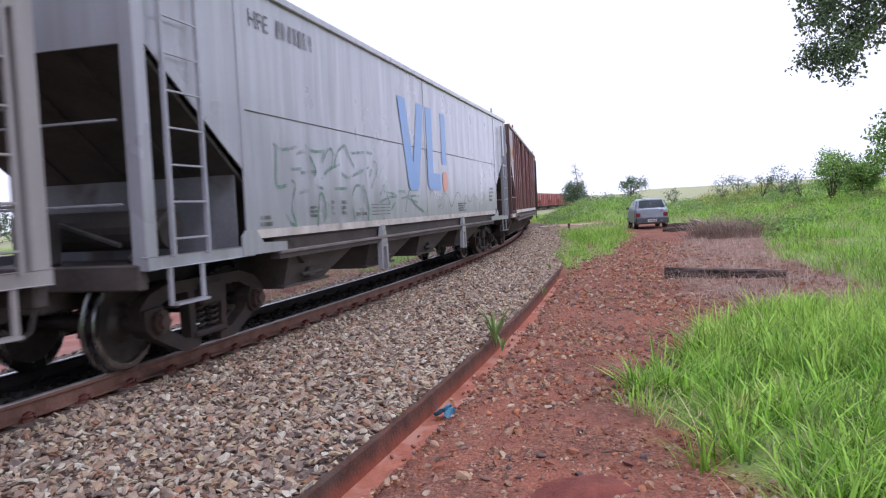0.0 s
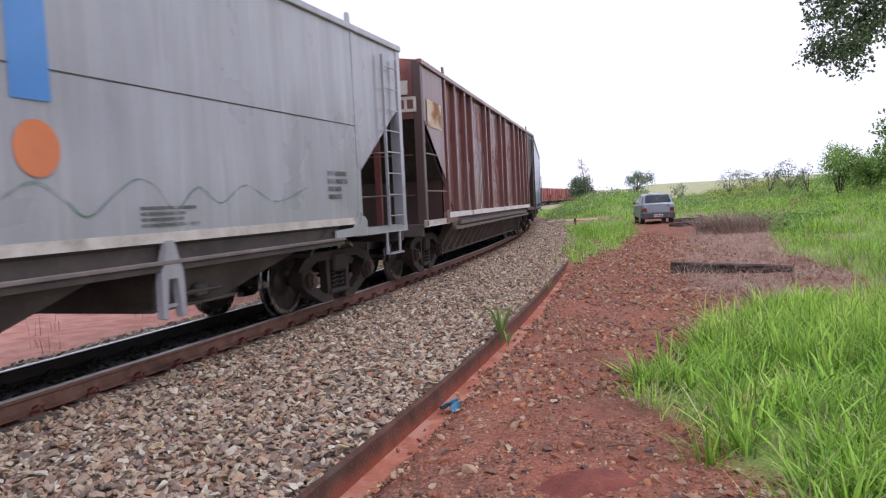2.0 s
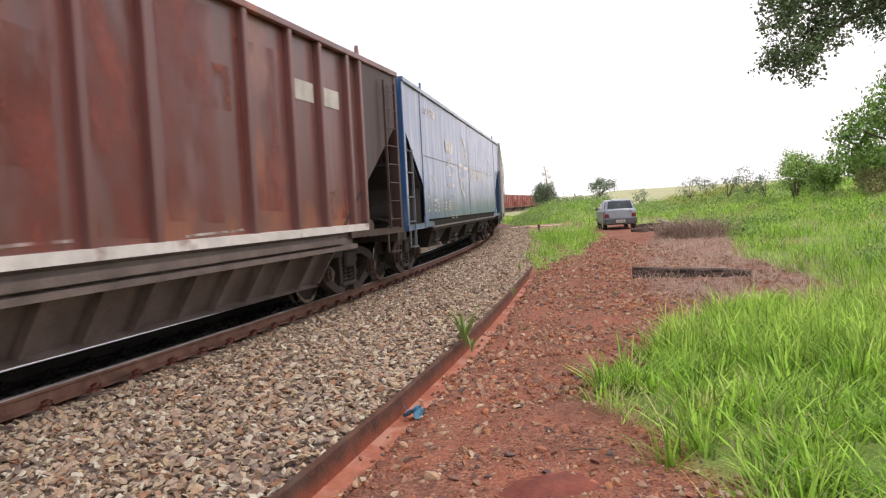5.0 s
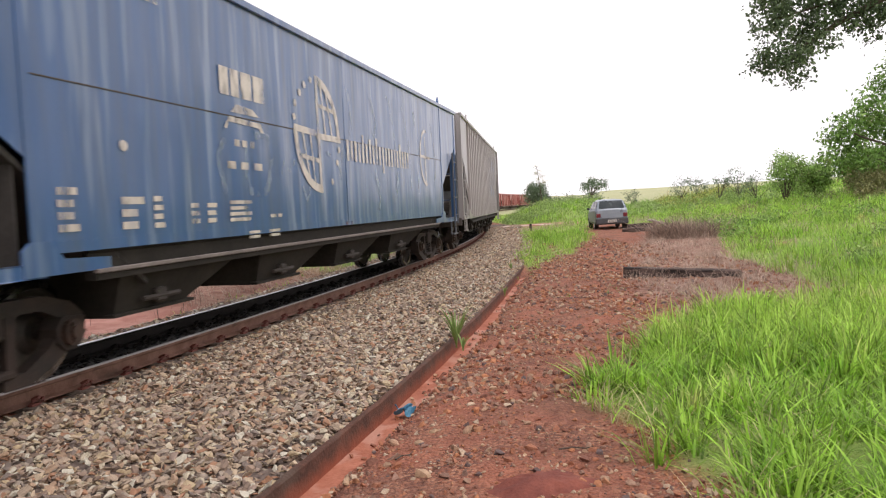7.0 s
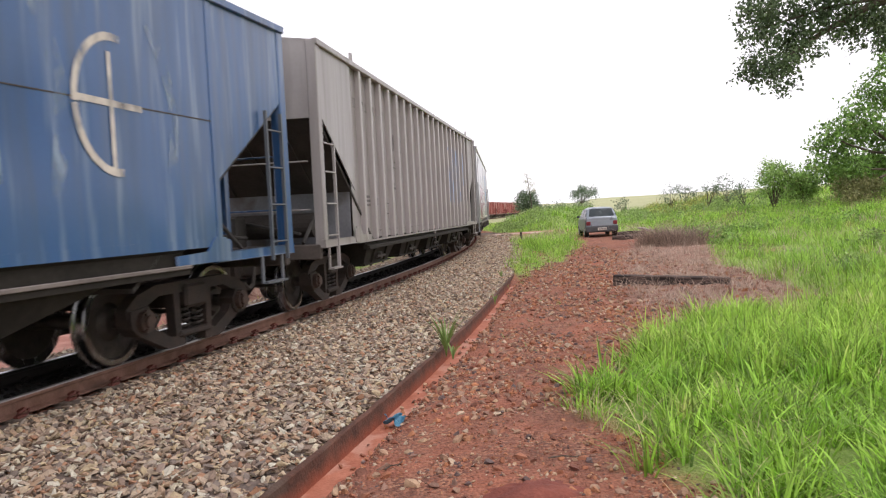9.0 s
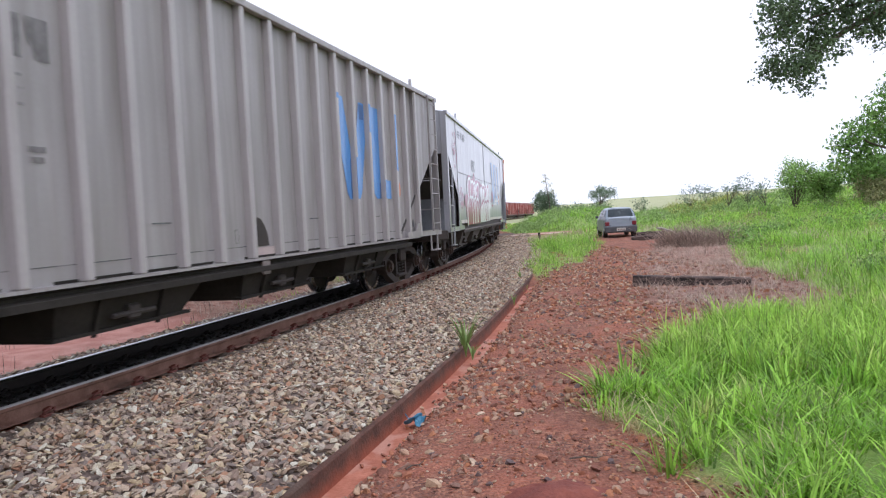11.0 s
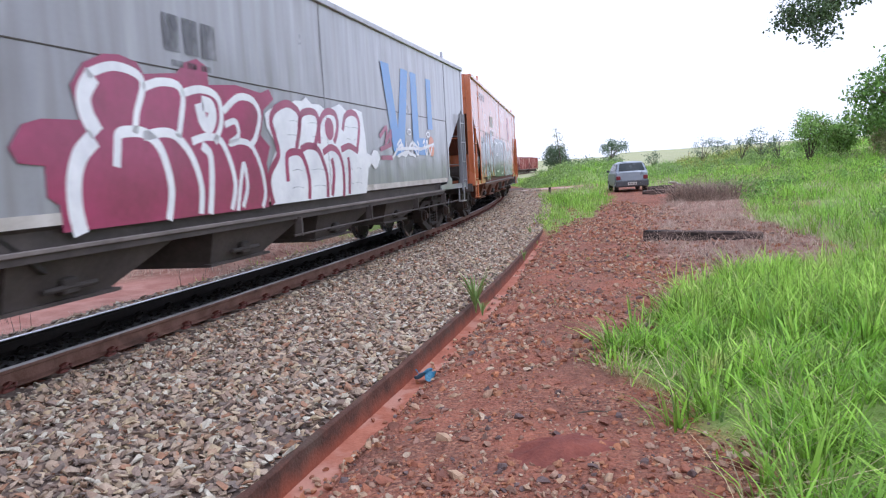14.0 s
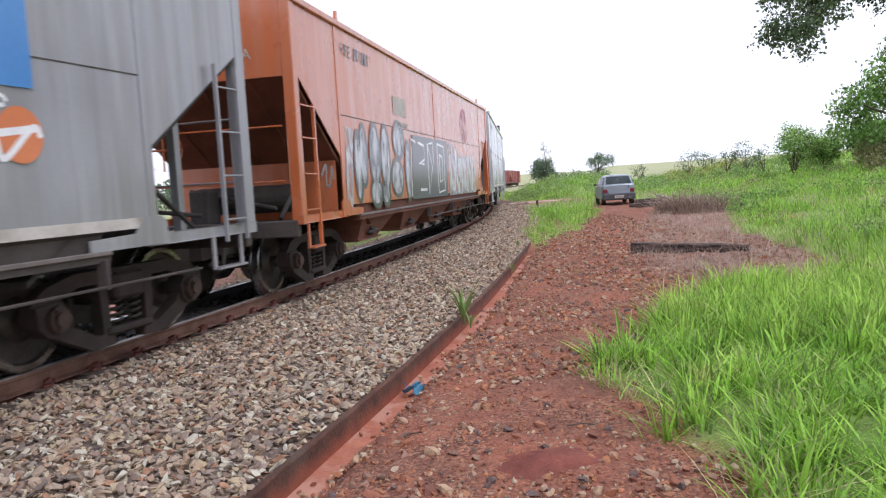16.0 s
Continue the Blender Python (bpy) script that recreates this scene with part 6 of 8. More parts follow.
    for w, line in ((0.17, [(-5.07, 1.11), (-5.1, 1.28), (-5.08, 1.5), (-4.99, 1.69), (-4.84, 1.81)]), (0.17, [(-4.79, 1.9), (-4.87, 2.03), (-4.88, 2.18), (-4.78, 2.31)]), (0.08, [(-4.8, 2.35), (-4.51, 2.44), (-4.22, 2.42), (-4.11, 2.32), (-4.23, 2.07), (-4.27, 1.91)]),
                    (0.1, [(-4.56, 1.62), (-4.53, 1.77), (-4.5, 1.87), (-4.37, 1.9), (-4.14, 1.89), (-3.95, 1.78), (-3.85, 1.57), (-3.82, 1.36), (-3.89, 1.12)]), (0.08, [(-4.1, 2.3), (-3.86, 2.37), (-3.59, 2.37), (-3.5, 2.27), (-3.54, 2.11), (-3.62, 1.89)]), (0.09, [(-4.14, 1.87), (-3.84, 1.91), (-3.63, 1.86), (-3.42, 1.67), (-3.31, 1.39), (-3.35, 1.14)]),
                    (0.08, [(-3.49, 2.3), (-3.21, 2.36), (-2.95, 2.34), (-2.83, 2.24), (-2.84, 2.03), (-2.98, 1.85)]), (0.08, [(-3.39, 1.84), (-3.13, 1.89), (-2.87, 1.85), (-2.7, 1.61), (-2.65, 1.37), (-2.75, 1.14)]), (0.1, [(-3.22, 1.79), (-3.1, 1.7), (-3.11, 1.44), (-3.18, 1.13)]), (0.16, [(-3.22, 2.18), (-3.18, 2.05), (-3.08, 2.0), (-3.0, 2.1), (-3.02, 2.2), (-3.14, 2.22)]),
                    (0.08, [(-2.76, 2.18), (-2.44, 2.34), (-2.12, 2.33), (-1.98, 2.17), (-2.1, 1.93), (-2.2, 1.84)]), (0.07, [(-2.75, 2.03), (-2.54, 2.07), (-2.5, 1.92), (-2.7, 1.83), (-2.45, 1.86), (-2.21, 1.8), (-2.03, 1.55), (-1.98, 1.28), (-2.06, 1.12)]), (0.07, [(-2.63, 1.12), (-2.52, 1.43), (-2.43, 1.61), (-2.39, 1.36), (-2.51, 1.15)])):
        mark(e, "white_graffiti", ribbon(curve_pts(line), w), M["spray_white"], 0.006, "white sprayed outline of a bulging letter")
    field = [(-1.85, 2.2), (-1.65, 2.28), (-1.5, 2.24), (-1.35, 2.31), (-1.01, 2.41), (-0.8, 2.42), (-0.66, 2.48), (-0.5, 2.4), (-0.25, 2.41), (-0.03, 2.35), (0.2, 2.4), (0.5, 2.47), (0.75, 2.38), (1.1, 2.44), (1.4, 2.4), (1.49, 2.04), (1.51, 1.77), (1.7, 1.72), (1.84, 1.82), (2.05, 1.8), (2.13, 1.68), (2.0, 1.54), (1.85, 1.5), (1.7, 1.6), (1.55, 1.52), (1.39, 1.13), (-1.84, 1.12), (-1.88, 1.34), (-1.79, 1.61), (-1.58, 1.81), (-1.83, 2.04)]
    mark(e, "white_field", [field], M["spray_white"], 0.005, "white sprayed field with scalloped edges")
    for line in ([(-1.81, 1.15), (-1.87, 1.36), (-1.8, 1.53), (-1.58, 1.72), (-1.64, 1.94), (-1.71, 2.11), (-1.6, 2.25), (-1.28, 2.35), (-1.04, 2.32), (-0.91, 2.23), (-0.94, 2.04), (-1.06, 1.81)], [(-1.37, 1.41), (-1.37, 1.59), (-1.31, 1.73), (-0.99, 1.75), (-0.83, 1.62), (-0.74, 1.38), (-0.77, 1.16)], [(-0.94, 2.08), (-0.85, 2.24), (-0.59, 2.3), (-0.37, 2.27), (-0.32, 2.15), (-0.38, 1.99), (-0.51, 1.82)], [(-0.92, 1.79), (-0.7, 1.84), (-0.41, 1.8), (-0.23, 1.61), (-0.14, 1.4), (-0.16, 1.16)], [(-0.33, 1.9), (-0.28, 2.16), (-0.04, 2.32), (0.26, 2.32), (0.36, 2.19), (0.29, 2.01), (0.2, 1.92)], [(-0.21, 1.76), (0.06, 1.83), (0.33, 1.76), (0.46, 1.56), (0.47, 1.32), (0.43, 1.14)], [(0.07, 1.65), (0.11, 1.47), (0.01, 1.17)], [(0.56, 2.11), (0.68, 2.3), (0.96, 2.37), (1.19, 2.31), (1.23, 2.14), (1.1, 1.82)], [(0.46, 1.81), (0.78, 1.86), (1.1, 1.79)], [(0.7, 1.67), (0.71, 1.46), (0.66, 1.17)]):
        mark(e, "magenta_graffiti", ribbon(curve_pts(line), 0.095), M["magenta"], 0.0075, "magenta sprayed outline of a bulging letter")
    mark(e, "magenta_spot", [oval(0.05, 2.09, 0.16, 0.16, 16)], M["magenta"], 0.0075)
    for k_, z_ in enumerate((1.3, 1.52, 1.96, 2.14)):
        for x0, x1 in ((-1.25, -0.92), (-0.6, -0.2), (0.6, 0.85), (0.98, 1.2)):
            x0 += 0.06 * math.sin(k_ * 2.3 + x0 * 5)
            mark(e, "grey_streak", ribbon(curve_pts([(x0, z_), ((x0 + x1) / 2, z_ + 0.012), (x1, z_ - 0.01)]), 0.009), M["spray_silver"], 0.0058, "thin grey gap in the white spray")
    for line in ([(2.82, 1.69), (3.38, 1.94), (3.57, 1.72), (4.03, 1.98), (4.53, 1.86), (4.93, 1.93)], [(3.06, 1.84), (3.84, 1.87), (4.73, 1.88), (5.55, 1.98)], [(3.11, 1.72), (3.66, 1.79), (4.24, 1.72)]):
        mark(e, "white_tag", ribbon(curve_pts(line), 0.055), M["spray_white"], 0.0065, "small white spray tag")
    mark(e, "white_tag", sum((ribbon(curve_pts(scrawl(sd, a, b_, z0, z1, n)), 0.05) for sd, a, b_, z0, z1, n in ((21, 3.2, 4.5, 1.74, 2.02, 12), (23, 4.7, 5.6, 1.75, 2.05, 9))), []) + ribbon(oval(3.9, 2.18, 0.12, 0.05, 10), 0.03) + ribbon(oval(5.2, 2.17, 0.12, 0.05, 10), 0.03), M["spray_white"], 0.0066, "small white spray tag")
    for line in ([(2.2, 2.05), (2.58, 2.21), (2.47, 1.92)], [(2.2, 1.83), (2.8, 1.93)], [(2.54, 1.98), (2.82, 2.16), (2.68, 1.89)], [(2.23, 1.69), (2.78, 1.69)]):
        mark(e, "red_tag", ribbon(curve_pts(line), 0.08), M["magenta"], 0.005, "small dark red spray tag")
    for line in ([(-7.75, 3.15), (-7.55, 3.02), (-7.35, 3.1), (-7.42, 3.45), (-7.6, 3.3), (-7.4, 2.95), (-7.15, 3.05)], [(-7.3, 3.35), (-7.1, 3.5), (-7.0, 3.3), (-7.25, 3.15), (-6.98, 3.05), (-6.92, 2.85)], [(-7.55, 2.95), (-7.45, 2.7), (-7.25, 2.6), (-7.02, 2.72), (-6.93, 2.95)], [(-7.5, 2.85), (-7.3, 2.5), (-7.1, 2.2), (-6.98, 2.05)]):
        mark(e, "pink_tag", ribbon(curve_pts(line), 0.07), M["pink"], 0.002, "faint pink spray tag", -SIDE - 0.001)
    for cx, cz, rx, rz in ((-6.32, 2.06, 0.13, 0.06), (-6.55, 1.84, 0.13, 0.17), (-6.3, 1.83, 0.12, 0.16), (-6.06, 1.8, 0.13, 0.17)):
        mark(e, "pink_tag", ribbon(oval(cx, cz, rx, rz, 16, 20, 340), 0.09), M["pink"], 0.004, "pink spray tag")
    mark(e, "pink_tag", ribbon(curve_pts([(-6.5, 1.6), (-6.3, 1.57), (-6.1, 1.59)]), 0.05), M["pink"], 0.004, "pink spray tag")
    text(e, "A", -8.527, 3.12, 0.2, M["dark_paint"], (90, 0, -90), -0.7)

    f = T_["F"] = wagon("hopper_wagon", "orange covered hopper wagon with silver and black graffiti", M["orange"], stripe=False, seed=45, rod_line=True, chute_paint=M["orange_grime"], brackets=False, tall=(False, False))
    number_row(f, -6.6, -5.0, 3.42, M["dark_paint"])
    text(f, "A", -8.527, 3.12, 0.2, M["white"], (90, 0, -90), -0.7)
    mark(f, "pale_plate", [[(-3.72, 2.76), (-2.75, 2.76), (-2.75, 3.1), (-3.72, 3.1)], [(-3.41, 2.55), (-2.65, 2.55), (-2.65, 2.63), (-3.41, 2.63)]], M["white"], 0.004, "worn pale painted plate")
    mark(f, "pale_oval", [oval(4.0, 3.0, 0.62, 0.5, 26)], M["pink"], 0.004, "washed-out pale oval")
    for cx, cz, w, h in ((-6.05, 1.75, 0.3, 1.05), (-5.76, 1.93, 0.34, 0.92), (-5.1, 1.94, 0.52, 1.0), (-4.43, 1.9, 0.5, 1.12), (-3.45, 2.28, 0.72, 0.6), (-3.65, 1.56, 0.76, 0.62), (-5.1, 1.32, 0.6, 0.4), (-4.5, 1.3, 0.4, 0.36), (-2.8, 1.7, 0.36, 1.1)):
        mark(f, "black_graffiti", [oval(cx, cz, w / 2 + 0.08, h / 2 + 0.08, 24)], M["spray_black"], 0.004, "black sprayed outline of a letter")
        mark(f, "silver_graffiti", [oval(cx - 0.02, cz, w / 2 - 0.01, h / 2 - 0.01, 24)], M["spray_silver"], 0.0058, "silver sprayed bulging letter")
    mark(f, "silver_graffiti", [[(-6.76, 1.1), (-6.46, 1.1), (-6.24, 2.33), (-6.6, 2.35)]], M["spray_silver"], 0.0058, "silver sprayed bulging letter")
    mark(f, "black_field", [[(-2.55, 1.12), (1.15, 1.1), (1.35, 2.46), (-2.35, 2.44)]], M["spray_black"], 0.0045, "black sprayed field")
    mark(f, "silver_field", [[(1.4, 1.1), (5.7, 1.1), (5.6, 2.05), (4.6, 2.2), (3.2, 2.1), (2.0, 2.45), (1.45, 2.4)]], M["spray_silver"], 0.0055, "silver sprayed field")
    wl_ = []
    for pts in ([(-2.6, 1.2), (-2.45, 2.35), (-2.1, 2.3)], [(-1.85, 2.3), (-1.3, 2.25), (-1.3, 1.95), (-1.85, 1.85), (-1.35, 1.85)], [(-1.8, 1.3), (-1.2, 1.3)], [(-0.95, 2.3), (-0.95, 1.2), (-0.5, 1.8), (-0.95, 2.3), (-0.4, 2.35), (-0.35, 1.9)], [(0.1, 2.35), (0.9, 2.3), (0.85, 1.25), (0.1, 1.2), (0.1, 2.35)], [(0.3, 2.1), (0.65, 2.05), (0.62, 1.5), (0.3, 1.45), (0.3, 2.1)]):
        wl_ += ribbon(pts, 0.06)
    wl_ += sum((ribbon(curve_pts(scrawl(sd, a, b_, 1.15, 2.3, n)), 0.06) for sd, a, b_, n in ((51, 1.5, 3.2, 9), (52, 3.2, 5.5, 9))), [])
    mark(f, "white_graffiti", wl_, M["spray_white"], 0.007, "angular white sprayed lines")
    mark(f, "black_tag", ribbon(curve_pts(scrawl(61, -7.75, -7.2, 1.45, 1.75, 6)), 0.05), M["spray_black"], 0.002)

    gq = T_["G"] = wagon("hopper_wagon", "pale white-grey covered hopper wagon", M["pale"], seed=51, tall=(False, False))
    number_row(gq, -6.6, -5.0, 3.42, M["dark_paint"])
    bm = B()
    prism(bm, [(7.3, TOP + 0.08), (7.9, TOP + 0.62), (7.86, TOP + 0.66), (7.2, TOP + 0.12)], -1.3, -0.2)
    part("raised_hatch", bm, M["underframe"], gq, "dark raised roof hatch")
    # the order of the train: the place along the track of each leading corner post at the clip's start
    order = [("A", 5.22), ("B", 23.24), ("C", 40.55), ("D", 58.62), ("E", 76.7), ("F", 94.9), ("G", 112.9)]
    run = [(T_[k], a) for k, a in order]
    z = copy_thing(T_["D"], pose(0, 0, 0))
    tagged(z, "warm grey ribbed hopper wagon with a blue emblem")
    run.append((z, 5.22 - 17.94))
    far = wagon("open_hopper_wagon", "red ribbed hopper wagon far down the line", M["red"], ribs=RB, trough=True, brackets=False, stripe=False, seed=61, tall=(False, True), rib_w=0.1)
    for i in range(9):
        run.append((far if i == 0 else copy_thing(far, pose(0, 0, 0)), 112.9 + 17.94 * (i + 1)))
    return run


TRAIN = build_train()
SPEED = 5.376


def wagon_pose(a, t):
    """The pose of a wagon whose leading corner post was at a."""
    s = a + HALF_LEN - SPEED * t
    x0, y0, _ = (float(v) for v in on_track(s - 6.8))
    x1, y1, _ = (float(v) for v in on_track(s + 6.8))
    return pose((x0 + x1) / 2, (y0 + y1) / 2, RAIL_Z, CANT, 0, math.degrees(math.atan2(y1 - y0, x1 - x0)))


def motions():
    for root, a in TRAIN:
        walk(root, [(t / 4, wagon_pose(a, t / 4)) for t in range(65)])
        if a > 130:
            continue
        for fr in root.children:
            if fr.name.startswith("bogie"):
                for ws in fr.children:
                    if ws.name.startswith("wheelset"):
                        x = ws.location.x
                        walk(ws, [(i / 10, pose(x, 0, 0.457, 0, -SPEED * i / 10 / 0.454 * 57.2958, 0)) for i in range(161)])


# ---- plants ----
def add_blades(name, x, y, z, h, w, lean, az, material, label, category, curl=0.3):
    """Grass blades as curved tapering strips, all in one mesh."""
    x, y, z, h, w, lean, az = (np.asarray(v, float) for v in (x, y, z, h, w, lean, az))
    n = len(x)
    ts = np.array([0.0, 0.4, 0.75, 1.0])
    wid = np.array([0.8, 1.0, 0.7, 0.0])
    ux, uy = np.cos(az), np.sin(az)
    V = np.empty((n, 7, 3))
    k = 0
    for i, t in enumerate(ts):
        out = h * lean * (t * 0.35 + t * t * 0.65)
        up = h * (t - curl * np.clip(lean, 0, 1.4) * t * t * 0.5)
        cx, cy, cz = x + ux * out, y + uy * out, z + up
        hw = w * wid[i] / 2
        if i < 3:
            V[:, k] = np.stack([cx - uy * hw, cy + ux * hw, cz], 1)
            V[:, k + 1] = np.stack([cx + uy * hw, cy - ux * hw, cz], 1)
            k += 2
        else:
            V[:, k] = np.stack([cx, cy, cz], 1)
    base = (np.arange(n) * 7)[:, None]
    q = np.concatenate([base + np.array([[0, 1, 3, 2]]), base + np.array([[2, 3, 5, 4]])])
    t3 = base + np.array([[4, 5, 6]])
    me = bpy.data.meshes.new(name)
    loops = np.concatenate([q.ravel(), t3.ravel()])
    starts = np.concatenate([np.arange(len(q)) * 4, len(q) * 4 + np.arange(len(t3)) * 3])
    me.vertices.add(n * 7)
    me.vertices.foreach_set("co", V.ravel())
    me.loops.add(len(loops))
    me.loops.foreach_set("vertex_index", loops.astype(np.int32))
    me.polygons.add(len(starts))
    me.polygons.foreach_set("loop_start", starts.astype(np.int32))
    me.update(calc_edges=True)
    me.validate()
    me.materials.append(material)
    ob = new(name, me)
    return tagged(ob, label, category, kind="stuff")


def scatter(rs, x0, x1, y0, y1, n, keep):
    x, y = rs.uniform(x0, x1, n), rs.uniform(y0, y1, n)
    p = keep(x, y)
    k = rs.uniform(0, 1, n) < p
    return x[k], y[k]


def clumped(rs, x, y, per, spread):
    X = np.repeat(x, per) + rs.normal(0, spread, len(x) * per)
    Y = np.repeat(y, per) + rs.normal(0, spread, len(y) * per)
    return X, Y


def meadow(name, seed, area, n, keep, per, spread, hr, wr, lr, material, label, category="grass", tall=None, radiate=0.0):
    rs = np.random.RandomState(seed)
    cx, cy = scatter(rs, *area, n, keep)
    x, y = clumped(rs, cx, cy, per, spread)
    z = ground_z(x, y) - 0.015
    m = len(x)
    ch = np.repeat(rs.uniform(0.65, 1.15, len(cx)), per)
    h = rs.uniform(*hr, m) * ch
    if tall is not None:
        h = h * tall(x, y)
    az = rs.uniform(0, 6.283, m)
    if radiate:
        out = np.arctan2(y - np.repeat(cy, per), x - np.repeat(cx, per)) + rs.normal(0, 0.5, m)
        az = np.where(rs.uniform(0, 1, m) < radiate, out, az)
    return add_blades(name, x, y, z, h, rs.uniform(*wr, m), rs.uniform(*lr, m), az, material, label, category)


def plant_all_grass():
    G = lambda x, y: cover(x, y)[0]
    D = lambda x, y: cover(x, y)[1]
    near = lambda x, y: G(x, y) * (x < y * 0.78 + 1.6)
    gaps = lambda x, y: near(x, y) * (0.12 + 0.88 * smooth(wave(x, y, 0.28, 105) + 0.4 * wave(x, y, 0.9, 106), -0.3, 0.15))
    meadow("lush_grass", 1, (1.2, 9.5, 2.6, 11.0), 3300, gaps, 28, 0.08, (0.12, 0.42), (0.009, 0.019), (0.15, 1.5), M["grass"], "lush bright green roadside grass in arching tufts", tall=lambda x, y: 0.78 + 0.4 * wave(x, y, 0.4, 91), radiate=0.9)
    meadow("lush_grass", 21, (1.2, 9.5, 2.6, 11.0), 2300, near, 6, 0.1, (0.08, 0.26), (0.007, 0.014), (0.5, 1.9), M["grass"], "low tangled green grass under the tufts")
    meadow("lush_grass", 32, (1.2, 7.0, -4.0, 2.7), 1500, G, 16, 0.09, (0.12, 0.4), (0.009, 0.019), (0.15, 1.5), M["grass"], "lush green grass beside the dirt path", radiate=0.8)
    # upper verge: blades coloured brighter, as if they caught more sky
    meadow("young_grass", 31, (1.9, 9.5, 4.2, 11.2), 2900, lambda x, y: gaps(x, y) * smooth(y + 1.1 * (x - 2.2) + 0.6 * wave(x, y, 1.2, 104), 6.6, 8.4), 18, 0.08, (0.16, 0.46), (0.009, 0.019), (0.1, 1.15), M["grass_skylit"], "yellow-green grass in upright tufts, brightened in colour for sky light", radiate=0.75)
    slope = lambda x, y: G(x, y) * (x < y * 0.75 + 2)
    meadow("meadow_grass", 2, (5.5, 22, 9.5, 32), 5200, slope, 10, 0.12, (0.12, 0.32), (0.01, 0.02), (0.2, 1.1), M["grass_far"], "green grass slope beside the dirt path", tall=lambda x, y: 0.8 + 0.35 * wave(x, y, 2.2, 92))
    meadow("tall_grass", 22, (5.5, 26, 9.8, 38), 4600, lambda x, y: slope(x, y) * smooth(wave(x, y, 1.7, 97), -0.15, 0.25), 24, 0.15, (0.3, 0.62), (0.011, 0.022), (0.1, 1.0), M["grass_mid"], "tall lush tufts of green grass on the slope", tall=lambda x, y: 0.75 + 0.4 * wave(x, y, 1.1, 98), radiate=0.7)
    meadow("tall_grass", 23, (9, 44, 34, 74), 3600, lambda x, y: slope(x, y) * smooth(wave(x, y, 2.6, 99), -0.1, 0.3), 14, 0.26, (0.3, 0.65), (0.03, 0.05), (0.1, 0.9), M["grass_mid"], "tall green tufts on the rising meadow", tall=lambda x, y: 0.75 + 0.4 * wave(x, y, 2, 98), radiate=0.7)
    meadow("dry_grass", 24, (6, 28, 10, 48), 3400, lambda x, y: slope(x, y) * smooth(wave(x, y, 1.9, 101), 0.05, 0.35), 13, 0.16, (0.2, 0.5), (0.006, 0.014), (0.3, 1.4), M["straw"], "brown dead tufts scattered over the slope", "dry grass")
    meadow("meadow_grass", 3, (8, 46, 30, 62), 5500, lambda x, y: G(x, y) * (x < y * 0.75 + 3), 7, 0.18, (0.14, 0.36), (0.025, 0.045), (0.2, 1.0), M["grass_far"], "green and yellow meadow rising to the trees", tall=lambda x, y: 0.8 + 0.5 * wave(x, y, 4, 93))
    meadow("meadow_grass", 4, (6, 80, 62, 98), 2600, lambda x, y: G(x, y) * (x < y * 0.75 + 3), 5, 0.5, (0.12, 0.3), (0.06, 0.1), (0.2, 0.9), M["grass_far"], "far yellow-green meadow")
    meadow("bank_weeds", 5, (7, 30, 51, 74), 900, lambda x, y: G(x, y) * smooth(x - 0.145 * y, -0.8, 0.8), 8, 0.22, (0.25, 0.6), (0.03, 0.05), (0.2, 0.9), M["weed"], "rank green weeds on the bank by the crossing", "weeds", tall=lambda x, y: 0.8 + 0.4 * wave(x, y, 2.5, 94))
    meadow("verge_grass", 6, (1.5, 8, 15, 42), 3000, lambda x, y: G(x, y) * (x < 0.19 * y + 0.9) * smooth(wave(x, y, 0.8, 107), -0.35, 0.2), 9, 0.08, (0.1, 0.34), (0.008, 0.016), (0.2, 1.1), M["grass_mid"], "green verge grass along the end of the kerb")
    meadow("dry_grass", 7, (2.5, 14, 9.2, 30), 5200, lambda x, y: D(x, y) * (x > 0) * (0.1 + 0.9 * smooth(wave(x, y, 1.0, 103), -0.25, 0.3)), 12, 0.09, (0.1, 0.36), (0.0035, 0.008), (0.4, 1.9), M["straw"], "dead brown grass flattened round the old sleeper", "dry grass")
    meadow("dry_grass", 8, (7.2, 12.8, 23.6, 29.4), 640, lambda x, y: smooth(1.1 - np.hypot((x - 9.95) / 1.15, (y - 26.6) / 1.3) + 0.35 * wave(x, y, 0.6, 95), 0, 0.4), 24, 0.17, (0.35, 1.0), (0.008, 0.017), (0.4, 1.9), M["straw_dark"], "tall tangled clump of dead brown grass", "dry grass", radiate=0.7)
    meadow("field_grass", 9, (-70, 3, 8, 90), 3200, G, 6, 0.25, (0.15, 0.4), (0.03, 0.07), (0.1, 0.8), M["grass_far"], "green field beyond the line")
    meadow("dry_grass", 10, (0.9, 5.5, 3.0, 10.8), 1500, lambda x, y: smooth(G(x, y), 0.02, 0.3) * (1 - smooth(G(x, y), 0.6, 0.95)) + 0.4 * G(x, y) * smooth(wave(x, y, 0.5, 108), -0.1, 0.4), 8, 0.06, (0.08, 0.34), (0.004, 0.008), (0.6, 2.0), M["straw_pale"], "dead blades at the edge of the grass", "dry grass")
    SD = lambda x, y: track_coords(x, y)[1]
    meadow("shoulder_weeds", 12, (-9, 8, 2, 50), 5200, lambda x, y: smooth(-SD(x, y), 2.2, 2.6) * (1 - smooth(-SD(x, y), 3.1, 3.7)) * smooth(wave(x, y, 1.6, 78), -0.3, 0.3), 7, 0.07, (0.06, 0.2), (0.006, 0.012), (0.3, 1.2), M["straw"], "dry weeds along the far shoulder of the line", "weeds")
